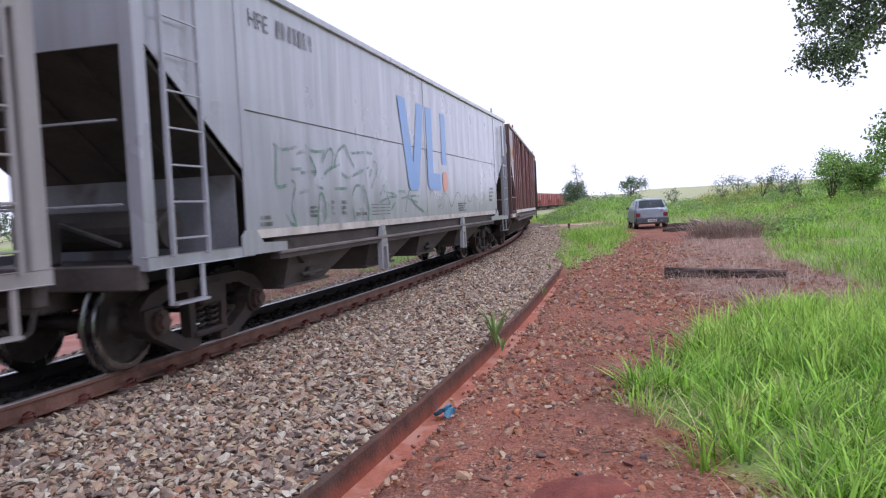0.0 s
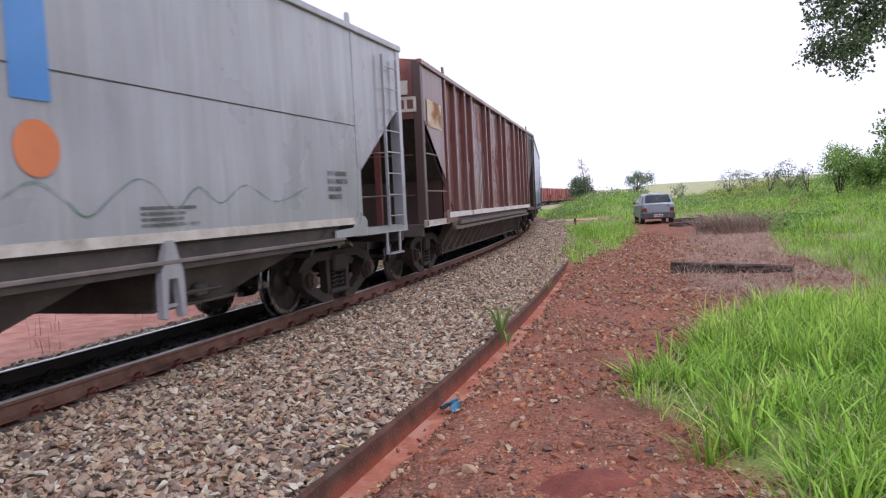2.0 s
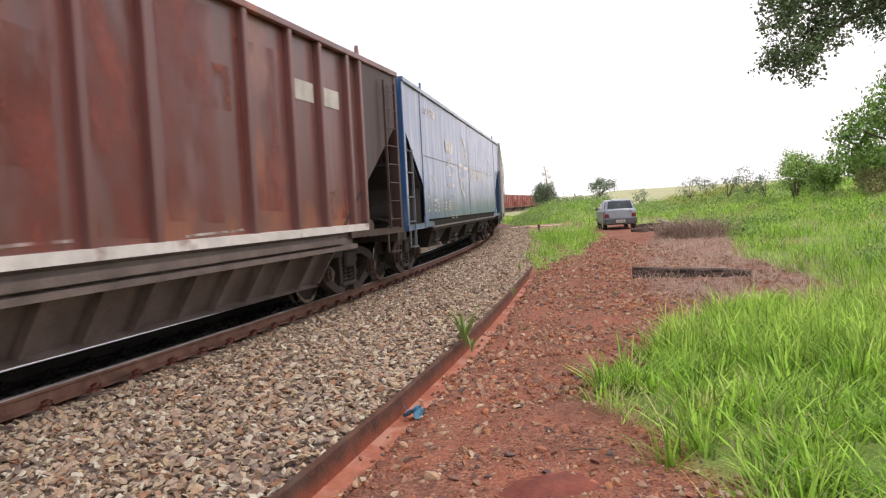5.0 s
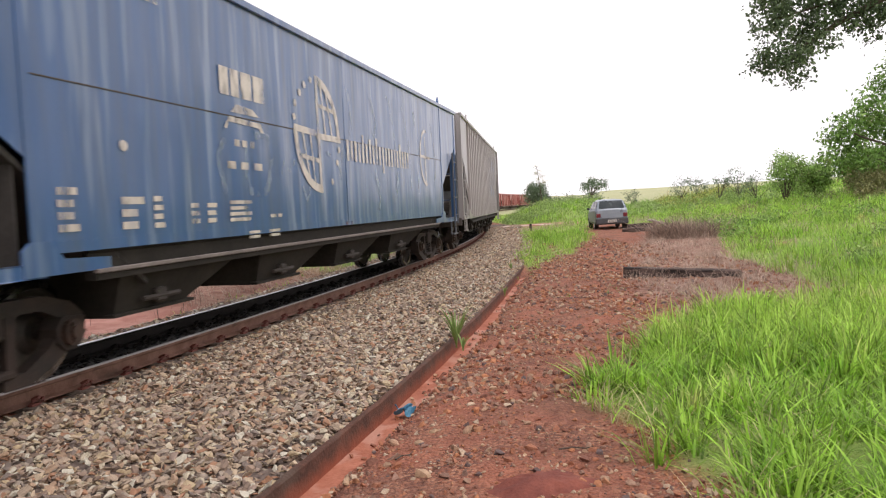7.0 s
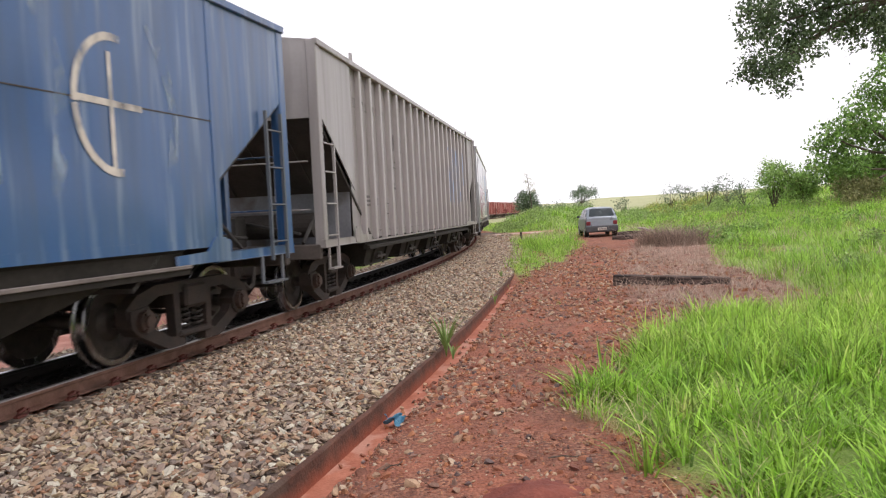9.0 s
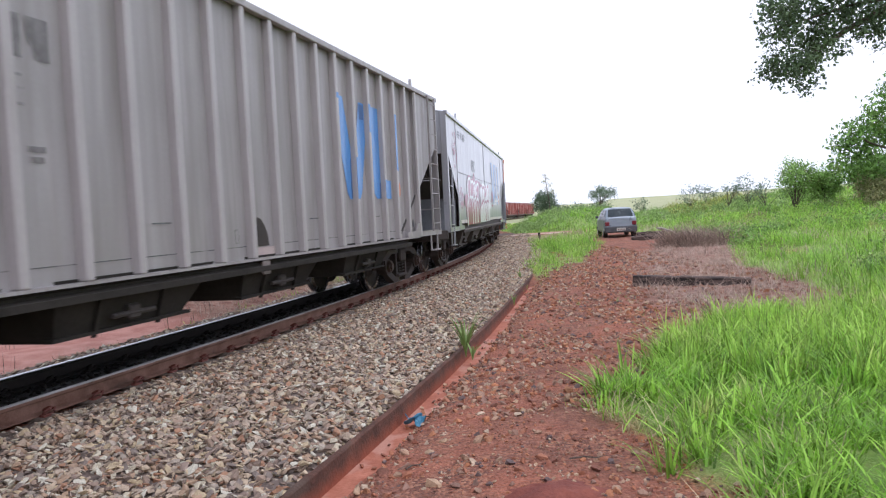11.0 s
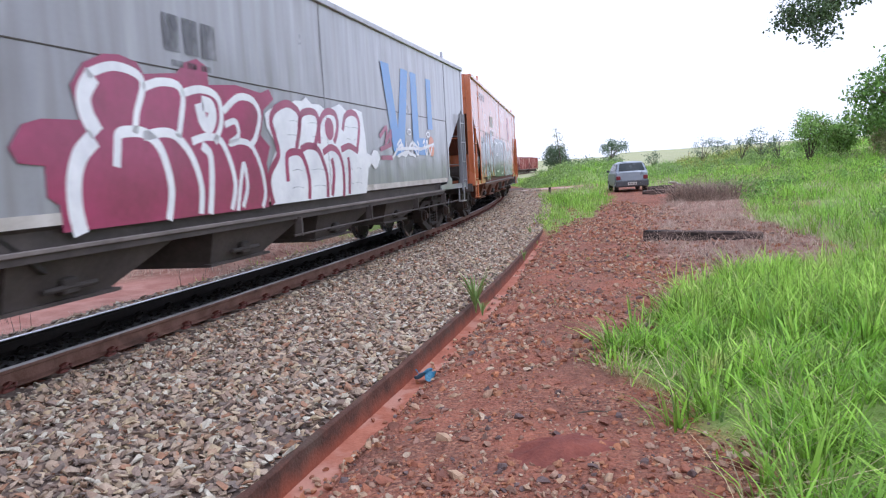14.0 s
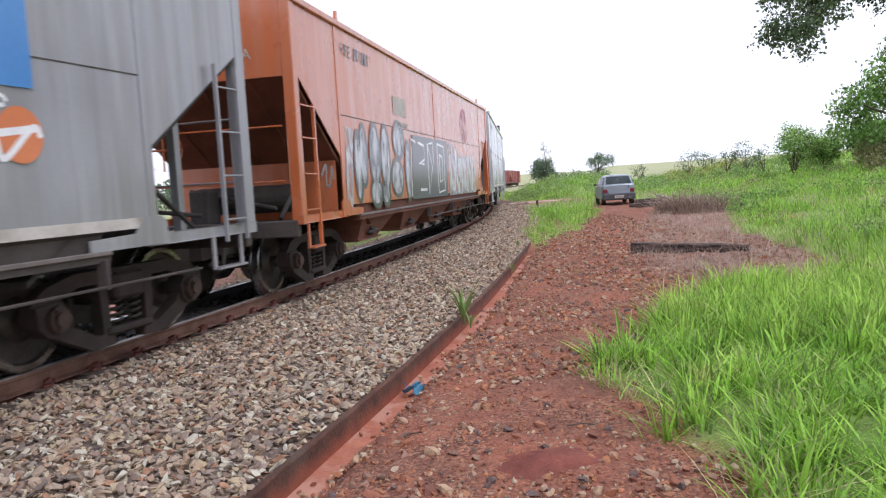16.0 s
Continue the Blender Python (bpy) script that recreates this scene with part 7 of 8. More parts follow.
    meadow("shoulder_weeds", 13, (-9, 8, 2, 50), 3200, lambda x, y: smooth(-SD(x, y), 2.3, 2.6) * (1 - smooth(-SD(x, y), 2.9, 3.5)) * smooth(wave(x, y, 1.3, 79), 0.0, 0.4), 7, 0.06, (0.06, 0.2), (0.008, 0.014), (0.3, 1.0), M["grass"], "green weeds along the far shoulder of the line", "weeds")
    meadow("dead_stalks", 14, (-9, 8, 2, 50), 420, lambda x, y: smooth(-SD(x, y), 2.6, 2.9) * (1 - smooth(-SD(x, y), 4.5, 5.5)), 4, 0.06, (0.2, 0.45), (0.006, 0.01), (0.05, 0.5), M["bark"], "thin dead stalks on the bare soil", "stalks")
    meadow("dry_grass", 15, (-10, 1, 12, 30), 2600, lambda x, y: D(x, y) * (SD(x, y) < 0), 8, 0.09, (0.1, 0.3), (0.006, 0.012), (0.3, 1.5), M["straw"], "dry grass on the spoil heap beyond the line", "dry grass")
    meadow("sprouts", 11, (-0.2, 4.5, 4.0, 24), 340, lambda x, y: (1 - G(x, y)) * (x > -0.3 + 0.16 * y) * smooth(wave(x, y, 1.5, 77), -0.2, 0.4), 6, 0.03, (0.03, 0.1), (0.006, 0.012), (0.3, 1.2), M["weed"], "small green sprouts on the gravel path", "sprouts")


def broad_plant(x, y, z, n, h, seed, label):
    """A young plant with broad arching leaves."""
    rs = random.Random(seed)
    root = new("weed_plant")
    root.location = (x, y, z)
    tagged(root, label, "plant")
    for i in range(n):
        bm = B()
        az, hh, ln, w = rs.uniform(0, 6.28), h * rs.uniform(0.6, 1.05), rs.uniform(0.15, 0.7), rs.uniform(0.013, 0.026)
        prev = None
        for j in range(7):
            t = j / 6
            o, u = hh * ln * t ** 1.6, hh * (t - 0.35 * ln * t ** 3)
            ww = w * math.sin(math.pi * min(0.12 + t * 0.88, 1)) ** 0.7 / 2
            c = Vector((math.cos(az) * o, math.sin(az) * o, u))
            s_ = Vector((-math.sin(az), math.cos(az), 0)) * ww
            row = [bm.verts.new(c - s_), bm.verts.new(c - Vector((0, 0, ww * 0.35))), bm.verts.new(c + s_)]
            if prev:
                bm.faces.new((prev[0], prev[1], row[1], row[0]))
                bm.faces.new((prev[1], prev[2], row[2], row[1]))
            prev = row
        part("leaf", bm, M["weed"], root, smooth=True)
    return root


def leaf_cloud(name, blobs, n, size, material, parent, seed, droop=0.2, bunch=6, loose=1.1, broad=0.28):
    """A crown of many single leaves, gathered in twig-size bunches."""
    rs = np.random.RandomState(seed)
    vol = np.array([b[3] * b[4] * b[5] for b in blobs]) ** 0.75
    which = rs.choice(len(blobs), n // bunch, p=vol / vol.sum())
    b = np.array(blobs)[which]
    d = rs.normal(0, 1, (len(b), 3))
    d /= np.linalg.norm(d, axis=1)[:, None]
    c = b[:, :3] + d * b[:, 3:6] * (rs.uniform(0.25, 1, len(b)) ** 0.5)[:, None]
    c = np.repeat(c, bunch, 0) + rs.normal(0, size * loose, (len(b) * bunch, 3))
    m = len(c)
    ax = rs.normal(0, 1, (m, 3))
    ax[:, 2] -= droop
    ax /= np.linalg.norm(ax, axis=1)[:, None]
    sd = np.cross(ax, rs.normal(0, 1, (m, 3)))
    sd /= np.linalg.norm(sd, axis=1)[:, None]
    L = (size * rs.uniform(0.7, 1.3, m))[:, None]
    nrm = np.cross(ax, sd)
    V = np.stack([c, c + ax * L * 0.5 + sd * L * broad + nrm * L * 0.06, c + ax * L, c + ax * L * 0.5 - sd * L * broad + nrm * L * 0.06], 1).reshape(-1, 3)
    F = (np.arange(m) * 4)[:, None] + np.array([[0, 1, 2, 3]])
    return raw(name, V.tolist(), F.tolist(), material, parent)


def tree(name, x, y, h, spread, n, leaf, material, label, seed, trunk_h=0.4, trunk_r=0.08, blobs=7, sparse=1.0, category="tree", sink=0.0, bunch=6):
    rs = random.Random(seed)
    z = float(ground_z([x], [y])[0]) - sink
    root = new(name)
    root.location = (x, y, z)
    tagged(root, label, category)
    bm = B()
    top = (rs.uniform(-0.1, 0.1) * spread, rs.uniform(-0.1, 0.1) * spread, h * 0.75)
    limb(bm, [(0, 0, -0.1), (rs.uniform(-.05, .05) * h, 0, h * trunk_h * 0.5), (top[0] * 0.5, top[1] * 0.5, h * trunk_h), top], trunk_r * 1.25, trunk_r * 0.35)
    part("trunk", bm, M["bark"], root)
    bl = []
    for i in range(blobs):
        a, rr = rs.uniform(0, 6.283), spread * rs.uniform(0.25, 0.7)
        c = (math.cos(a) * rr, math.sin(a) * rr, h * rs.uniform(trunk_h + 0.12, 0.86))
        k = rs.uniform(0.28, 0.48) * sparse
        bl.append((*c, spread * k, spread * k, h * k * 0.55))
        bm = B()
        limb(bm, [(top[0] * 0.4, top[1] * 0.4, h * trunk_h * rs.uniform(0.6, 1.0)), (c[0] * 0.5, c[1] * 0.5, (h * trunk_h + c[2]) / 2), c], trunk_r * 0.55, trunk_r * 0.15, 5)
        part("branch", bm, M["bark"], root)
    bl.append((top[0], top[1], h * 0.8, spread * 0.4 * sparse, spread * 0.4 * sparse, h * 0.2))
    leaf_cloud("crown", bl, n, leaf, material, root, seed, bunch=bunch)
    return root


def near_tree():
    """The big tree beside the path: its limb and leaves hang into view."""
    root = new("roadside_tree")
    gz = float(ground_z([11.5], [8.5])[0])
    root.location = (11.5, 8.5, gz)
    tagged(root, "large dark-leaved tree with a limb over the path", "tree")
    bm = B()
    limb(bm, [(0, 0, -0.2), (-0.1, 0.05, 1.2), (-0.3, 0.2, 2.6), (-0.5, 0.3, 4.4), (-0.4, 0.2, 6.5)], 0.28, 0.1, 10)
    part("trunk", bm, M["bark"], root)
    bm = B()
    limb(bm, [(-0.3, 0.2, 2.8), (-1.6, 0.9, 3.5), (-3.2, 1.5, 3.9), (-4.6, 1.9, 3.7), (-5.3, 2.0, 3.35), (-5.9, 1.9, 3.0), (-6.1, 1.85, 2.75)], 0.1, 0.008, 7)
    limb(bm, [(-4.2, 1.8, 3.8), (-5.2, 2.0, 3.7), (-6.3, 1.85, 3.4)], 0.035, 0.008, 6)
    limb(bm, [(-3.2, 1.5, 3.9), (-4.4, 1.8, 4.1), (-5.7, 1.8, 4.1)], 0.05, 0.012, 6)
    part("limb", bm, M["bark"], root)
    hang = [(-6.32, 1.8, 3.65, 0.27, 0.3, 0.21), (-6.38, 1.95, 3.33, 0.16, 0.3, 0.11), (-6.24, 1.75, 3.34, 0.21, 0.3, 0.16), (-5.9, 2.0, 3.62, 0.32, 0.3, 0.24), (-5.83, 2.2, 3.23, 0.28, 0.3, 0.17), (-6.29, 1.75, 3.0, 0.19, 0.3, 0.13), (-6.26, 2.2, 2.93, 0.18, 0.3, 0.18)]
    hang += [(-6.24, 1.75, 2.79, 0.21, 0.3, 0.16), (-6.01, 1.8, 2.84, 0.18, 0.3, 0.16), (-6.01, 1.85, 2.58, 0.11, 0.15, 0.11), (-5.58, 2.15, 2.74, 0.12, 0.15, 0.06), (-5.66, 2.0, 3.3, 0.23, 0.3, 0.21), (-5.65, 1.75, 3.05, 0.16, 0.3, 0.08), (-5.49, 2.0, 3.53, 0.28, 0.3, 0.24)]
    hang += [(-5.25, 2.0, 3.36, 0.21, 0.3, 0.11), (-5.12, 2.0, 3.63, 0.32, 0.3, 0.19), (-4.75, 2.0, 3.5, 0.29, 0.3, 0.21), (-4.76, 2.0, 3.18, 0.11, 0.2, 0.1), (-4.96, 2.0, 3.31, 0.15, 0.3, 0.08), (-4.42, 2.0, 3.56, 0.28, 0.3, 0.23), (-4.51, 1.75, 3.15, 0.13, 0.2, 0.17)]
    hang += [(-4.71, 1.75, 3.2, 0.11, 0.2, 0.1), (-4.22, 1.75, 3.33, 0.4, 0.4, 0.32), (-5.81, 1.75, 4.01, 0.63, 0.4, 0.3), (-4.85, 1.75, 3.97, 0.71, 0.4, 0.3), (-3.9, 1.75, 3.17, 0.4, 0.4, 0.48), (-3.4, 1.75, 3.46, 0.63, 0.4, 0.48), (-5.06, 1.95, 2.93, 0.03, 0.05, 0.09)]
    leaf_cloud("leaves", hang, 15000, 0.062, M["leaf"], root, 5, 0.5, bunch=24, loose=1.0)
    up = [(-1.5, 0.5, 6.2, 2.2, 2.2, 1.3), (0.5, -0.5, 6.8, 2.4, 2.4, 1.5), (-0.5, 1.5, 5.6, 2.0, 2.0, 1.0), (1.8, 1.0, 5.4, 1.8, 1.8, 1.0)]
    leaf_cloud("crown", up, 7000, 0.11, M["leaf"], root, 6, 0.4)


def field_edge_tree():
    """A broad tree with low crooked limbs, its crown in heavy separate masses of large leaves."""
    x, y = 25.0, 35.5
    root = new("broad_tree")
    root.location = (x, y, float(ground_z([x], [y])[0]))
    tagged(root, "broad dense green tree with low crooked limbs", "tree")
    bm = B()
    limb(bm, [(0.3, 0, -0.2), (0.1, -0.3, 1.0), (-0.4, -0.8, 2.2), (-0.9, -1.4, 4.4), (-1.1, -1.8, 6.2)], 0.3, 0.08, 9)
    part("trunk", bm, M["bark"], root)
    masses = [(-4.83, -0.34, 2.66, 0.46, 0.46, 0.39), (-5.78, -1.66, 1.66, 0.41, 0.41, 0.35), (-5.31, -1.88, 3.23, 0.41, 0.41, 0.35), (-4.46, -0.78, 1.6, 0.62, 0.62, 0.53), (-4.34, -1.0, 2.49, 0.67, 0.67, 0.57), (-4.75, -2.1, 3.35, 0.51, 0.51, 0.44), (-4.15, -2.1, 4.03, 0.46, 0.46, 0.39)]
    masses += [(-3.01, -0.12, 3.04, 0.69, 0.69, 0.58), (-4.1, -2.1, 1.72, 0.6, 0.6, 0.5), (-2.3, -0.34, 4.98, 0.51, 0.51, 0.44), (-3.5, -2.1, 3.62, 0.7, 0.7, 0.6), (-2.9, -2.1, 5.61, 0.41, 0.41, 0.34), (-2.07, -1.0, 4.73, 0.73, 0.73, 0.62), (-1.6, -0.12, 2.97, 0.8, 0.8, 0.68)]
    masses += [(-2.17, -1.0, 1.75, 0.7, 0.7, 0.55), (-2.08, -2.1, 6.33, 0.6, 0.6, 0.51), (-1.73, -2.1, 4.92, 0.92, 0.92, 0.78), (-1.51, -2.1, 3.14, 1.0, 1.0, 0.85), (-1.3, -2.1, 1.7, 0.8, 0.8, 0.6), (-0.87, -2.1, 6.66, 1.19, 1.19, 1.01), (0.14, -2.1, 4.58, 1.62, 1.62, 1.38), (0.3, -1.6, 2.3, 1.2, 1.2, 0.9)]
    for k, b in enumerate(masses):
        if k % 2 == 0:
            bm = B()
            limb(bm, [(-0.5, -0.9, 1.0 + 0.3 * b[2]), (b[0] * 0.5, b[1] * 0.7, 0.6 + b[2] * 0.55 - 0.2), (b[0] * 0.8, b[1], b[2] * 0.8), b[:3]], 0.09, 0.02, 6)
            part("branch", bm, M["bark"], root)
    bm = B()
    limb(bm, [(-0.2, -0.6, 1.3), (-1.2, -2.4, 0.9), (-2.3, -2.9, 0.85), (-3.0, -3.0, 1.15), (-3.5, -3.0, 0.95)], 0.12, 0.05, 7)
    limb(bm, [(-2.6, -2.95, 1.0), (-2.9, -3.0, 1.5), (-2.6, -2.9, 1.95)], 0.05, 0.02, 6)
    part("low_limb", bm, M["bark"], root, "dark crooked low limb")
    leaf_cloud("crown", masses, 15000, 0.2, M["bush_dark"], root, 3, 0.5, bunch=9, loose=0.9, broad=0.24)


def weed_mounds(name, seed, area, n, keep, r, leaves, size, material, label):
    """Low mounds of leafy weeds, as one mass."""
    rs = np.random.RandomState(seed)
    x, y = scatter(rs, *area, n, keep)
    z = ground_z(x, y)
    k = rs.uniform(*r, len(x))
    ob = leaf_cloud(name, [(a, b, c + 0.1 * d, d, d, d * 0.62) for a, b, c, d in zip(x, y, z, k)], leaves, size, material, None, seed, -0.4)
    return tagged(ob, label, "weeds", kind="stuff")


def plant_trees():
    near_tree()
    weed_mounds("bank_weeds", 61, (7, 30, 51.5, 73), 260, lambda x, y: cover(x, y)[0] * smooth(x - 0.145 * y, -0.6, 0.8), (0.35, 0.85), 42000, 0.11, M["weed"], "leafy green weeds heaped on the bank")
    weed_mounds("bank_weeds", 68, (8.2, 9.8, 56, 66), 60, lambda x, y: smooth(track_coords(x, y)[1], 2.9, 3.3) * smooth(x - 0.135 * y, -0.1, 0.2), (0.4, 0.75), 8000, 0.11, M["weed"], "leafy green weeds at the end of the bank by the line")
    weed_mounds("olive_scrub", 65, (18, 36, 50, 88), 90, lambda x, y: smooth(x - 0.33 * y, 0, 1.5) * (1 - smooth(x - 0.44 * y, 0, 1.5)), (0.5, 1.1), 13000, 0.15, M["olive"], "yellow-olive scrub on the rise")
    weed_mounds("broad_leaved_weeds", 67, (11.2, 12.9, 25.6, 29.0), 18, lambda x, y: 1 + 0 * x, (0.35, 0.6), 2600, 0.1, M["bush"], "dark green leafy weeds beside the dead grass")
    weed_mounds("green_scrub", 66, (10, 26, 22, 50), 34, lambda x, y: smooth(x - 0.36 * y, 0, 1) * (1 - smooth(x - 0.62 * y, 0, 2)), (0.3, 0.6), 7000, 0.11, M["bush"], "dark green leafy scrub on the slope")
    weed_mounds("slope_weeds", 62, (8, 36, 15, 54), 120, lambda x, y: cover(x, y)[0] * (x < y * 0.75) * (x > 0.27 * y + 2.5) * (y > 24) * 0.8, (0.3, 0.75), 9000, 0.1, M["grass_mid"], "leafy green weeds in mounds on the slope")
    weed_mounds("dry_slope_weeds", 63, (8, 32, 15, 52), 150, lambda x, y: cover(x, y)[0] * (x < y * 0.75) * (x > 0.3 * y + 2.0) * (y > 17) * smooth(wave(x, y, 3.0, 96), -0.2, 0.3), (0.22, 0.5), 9000, 0.075, M["shrub_dry"], "half-dry brown-green weeds in low mounds on the slope")
    weed_mounds("dark_slope_weeds", 64, (7, 28, 14, 46), 60, lambda x, y: cover(x, y)[0] * (x < y * 0.75) * (x > 0.27 * y + 2.0) * smooth(wave(x, y, 2.6, 97), -0.1, 0.4), (0.2, 0.5), 4600, 0.085, M["weed"], "leafy dark green weeds in low mounds on the slope")
    field_edge_tree()
    tree("broad_tree", 20.9, 40.8, 3.0, 1.25, 3600, 0.13, M["bush_light"], "low leafy yellow-green tree at the field edge", 5, 0.2, 0.06, 13, 0.95, sink=0.4)
    tree("bush", 22.9, 41.4, 1.9, 1.1, 4200, 0.14, M["bush_light"], "dense green leafy bush", 6, 0.12, 0.1, 11, 1.1, category="bush")
    tree("bush", 25.5, 39.5, 2.4, 2.2, 4200, 0.17, M["bush"], "dense green leafy bush", 7, 0.12, 0.07, 10, 1.1, category="bush")
    tree("bush", 23.9, 39.6, 2.0, 1.2, 3600, 0.16, M["bush_dark"], "dense dark green leafy bush beside the broad tree", 27, 0.12, 0.09, 10, 1.1, category="bush")
    tree("bush", 21.2, 33.5, 1.3, 1.3, 2600, 0.13, M["shrub_dry"], "half-dry leafy bush on the slope", 17, 0.12, 0.05, 8, category="bush")
    rs = random.Random(4)
    for i, (yaw, dist, h) in enumerate(((20.3, 66, 2.6), (21.4, 70, 2.2), (22.9, 62, 2.1), (24.1, 60, 2.7), (25.3, 58, 2.6), (17.0, 74, 1.9))):
        x, y = dist * math.sin(radians(yaw)), dist * math.cos(radians(yaw))
        tree("small_tree", x, y, h, h * 0.62, 480, 0.12, M["far_leaf"], "thin scrubby tree on the field edge", 30 + i, 0.3, 0.045, 9, 0.42, sink=0.3, bunch=8)
    tree("small_tree", 21.6, 86, 4.4, 2.4, 1900, 0.16, M["far_leaf"], "sparse small tree with open branches", 41, 0.6, 0.09, 7, 0.45, sink=0.6, bunch=12)
    root = new("round_tree")
    root.location = (19.8, 112, float(ground_z([19.8], [112])[0]))
    tagged(root, "dense round dark green tree", "tree")
    bm = B()
    limb(bm, [(0, 0, -0.1), (0.05, 0, 1.2), (0, 0, 3.0)], 0.2, 0.08)
    part("trunk", bm, M["bark"], root)
    leaf_cloud("crown", [(-0.6, 0, 2.5, 1.2, 1.2, 0.95), (0.6, 0.1, 2.4, 1.25, 1.2, 0.95), (0.1, -0.2, 3.2, 1.25, 1.2, 0.95), (-0.9, 0, 1.7, 0.9, 0.9, 0.6), (1.0, 0, 1.8, 0.95, 0.9, 0.6), (0.1, 0, 1.6, 1.2, 1.0, 0.6), (-0.5, 0, 3.4, 0.8, 0.8, 0.6), (0.8, 0, 3.3, 0.75, 0.8, 0.6)], 4200, 0.24, M["far_leaf"], root, 42)
    for i, (x, y, h, w) in enumerate(((22.0, 112, 3.4, 2.4), (24.2, 110, 3.6, 2.2), (26.4, 108, 3.4, 2.4), (28.5, 110, 3.0, 1.8))):
        tree("hedge_tree", x, y, h, w, 700, 0.28, M["far_leaf"], "low dark green tree in a far hedge", 50 + i, 0.2, 0.08, 6, sink=1.3)
    # a flowering stem that stands above the round tree
    root = new("flower_stem")
    root.location = (18.45, 101, float(ground_z([18.2], [101])[0]))
    tagged(root, "tall bare flowering stem with brown clusters", "plant")
    bm = B()
    limb(bm, [(0, 0, 0), (0.1, 0, 2.2), (-0.1, 0, 4.0), (-0.35, 0, 6.0)], 0.07, 0.03, 6)
    part("stem", bm, M["bark"], root)
    leaf_cloud("flower_clusters", [(0.5, 0, 3.9, 0.34, 0.3, 0.2), (-0.35, 0, 4.3, 0.3, 0.3, 0.18), (0.2, 0, 4.7, 0.32, 0.3, 0.18), (-0.45, 0, 5.15, 0.3, 0.3, 0.18), (0.0, 0, 5.5, 0.22, 0.22, 0.15), (-0.35, 0, 6.0, 0.16, 0.16, 0.24)], 420, 0.13, M["shrub_dry"], root, 9)
    rw = np.random.RandomState(77)
    woods = []
    for yaw in np.arange(-62, -6, 0.7):
        dist, r_ = rw.uniform(165, 205), rw.uniform(2.6, 4.6)
        wx, wy = dist * math.sin(radians(yaw)), dist * math.cos(radians(yaw))
        woods.append((wx, wy, float(ground_z([wx], [wy])[0]) + r_ * 0.75, r_ * 1.1, r_ * 1.1, r_ * rw.uniform(0.7, 1.1)))
    tagged(leaf_cloud("far_woods", woods, 15000, 0.75, M["far_leaf"], None, 78, bunch=5), "dense green woods beyond the far field", "woods", kind="stuff")
    for i in range(26):
        yaw = -52 + i * 2.05 + rs.uniform(-0.6, 0.6)
        dist = rs.uniform(150, 200)
        tree("field_tree", dist * math.sin(radians(yaw)), dist * math.cos(radians(yaw)), rs.uniform(5, 8.5), rs.uniform(4, 6), 420, 0.55, M["far_leaf"], "dark tree in the far row beyond the field", 70 + i, 0.25, 0.2, 6)


# ---- stones ----
def stone_shapes(k, seed, corners=10, flat=(0.36, 0.62)):
    """Angular broken stones: hulls of a few points, flat and long."""
    rs = np.random.RandomState(seed)
    out = []
    for _ in range(k):
        bm = bmesh.new()
        p = rs.normal(0, 1, (corners, 3))
        p /= np.linalg.norm(p, axis=1)[:, None]
        p *= 0.5 * np.array([1.15, rs.uniform(0.62, 0.9), rs.uniform(*flat)])
        for q in p:
            bm.verts.new(q)
        got = bmesh.ops.convex_hull(bm, input=bm.verts[:])
        bmesh.ops.delete(bm, geom=[g for g in got["geom_interior"] + got["geom_unused"] if isinstance(g, bmesh.types.BMVert)], context="VERTS")
        bmesh.ops.triangulate(bm, faces=bm.faces[:])
        bm.verts.index_update()
        out.append((np.array([v.co[:] for v in bm.verts]), np.array([[v.index for v in f.verts] for f in bm.faces])))
        bm.free()
    return out


def turn_of(a, b, c):
    ca, sa, cb, sb, cc, sc = np.cos(a), np.sin(a), np.cos(b), np.sin(b), np.cos(c), np.sin(c)
    return np.stack([np.stack([ca * cb, ca * sb * sc - sa * cc, ca * sb * cc + sa * sc], -1), np.stack([sa * cb, sa * sb * sc + ca * cc, sa * sb * cc - ca * sc], -1), np.stack([-sb, cb * sc, cb * cc], -1)], -2)


SHAPES = stone_shapes(18, 3)
PEBBLES = stone_shapes(14, 8, 12, (0.5, 0.85))


def stones(name, x, y, z, size, seed, material, label, category, tilt=0.7, kinds=SHAPES):
    rs = np.random.RandomState(seed)
    n = len(x)
    R = turn_of(rs.uniform(0, 6.283, n), rs.uniform(-tilt, tilt, n), rs.uniform(-tilt, tilt, n))
    pick = rs.randint(0, len(kinds), n)
    at, size = np.stack([x, y, z], 1), np.asarray(size)
    allv, allf, off = [], [], 0
    for k, (v, f) in enumerate(kinds):
        w = np.flatnonzero(pick == k)
        vv = np.einsum("nij,vj->nvi", R[w], v) * size[w][:, None, None] + at[w][:, None]
        allv.append(vv.reshape(-1, 3))
        allf.append((off + np.arange(len(w))[:, None, None] * len(v) + f[None]).reshape(-1, 3))
        off += len(w) * len(v)
    V, F = np.concatenate(allv), np.concatenate(allf)
    me = bpy.data.meshes.new(name)
    me.vertices.add(len(V))
    me.vertices.foreach_set("co", V.ravel())
    me.loops.add(F.size)
    me.loops.foreach_set("vertex_index", F.ravel().astype(np.int32))
    me.polygons.add(len(F))
    me.polygons.foreach_set("loop_start", (np.arange(len(F)) * 3).astype(np.int32))
    me.update(calc_edges=True)
    me.shade_flat()
    me.materials.append(material)
    return tagged(new(name, me), label, category, kind="stuff")


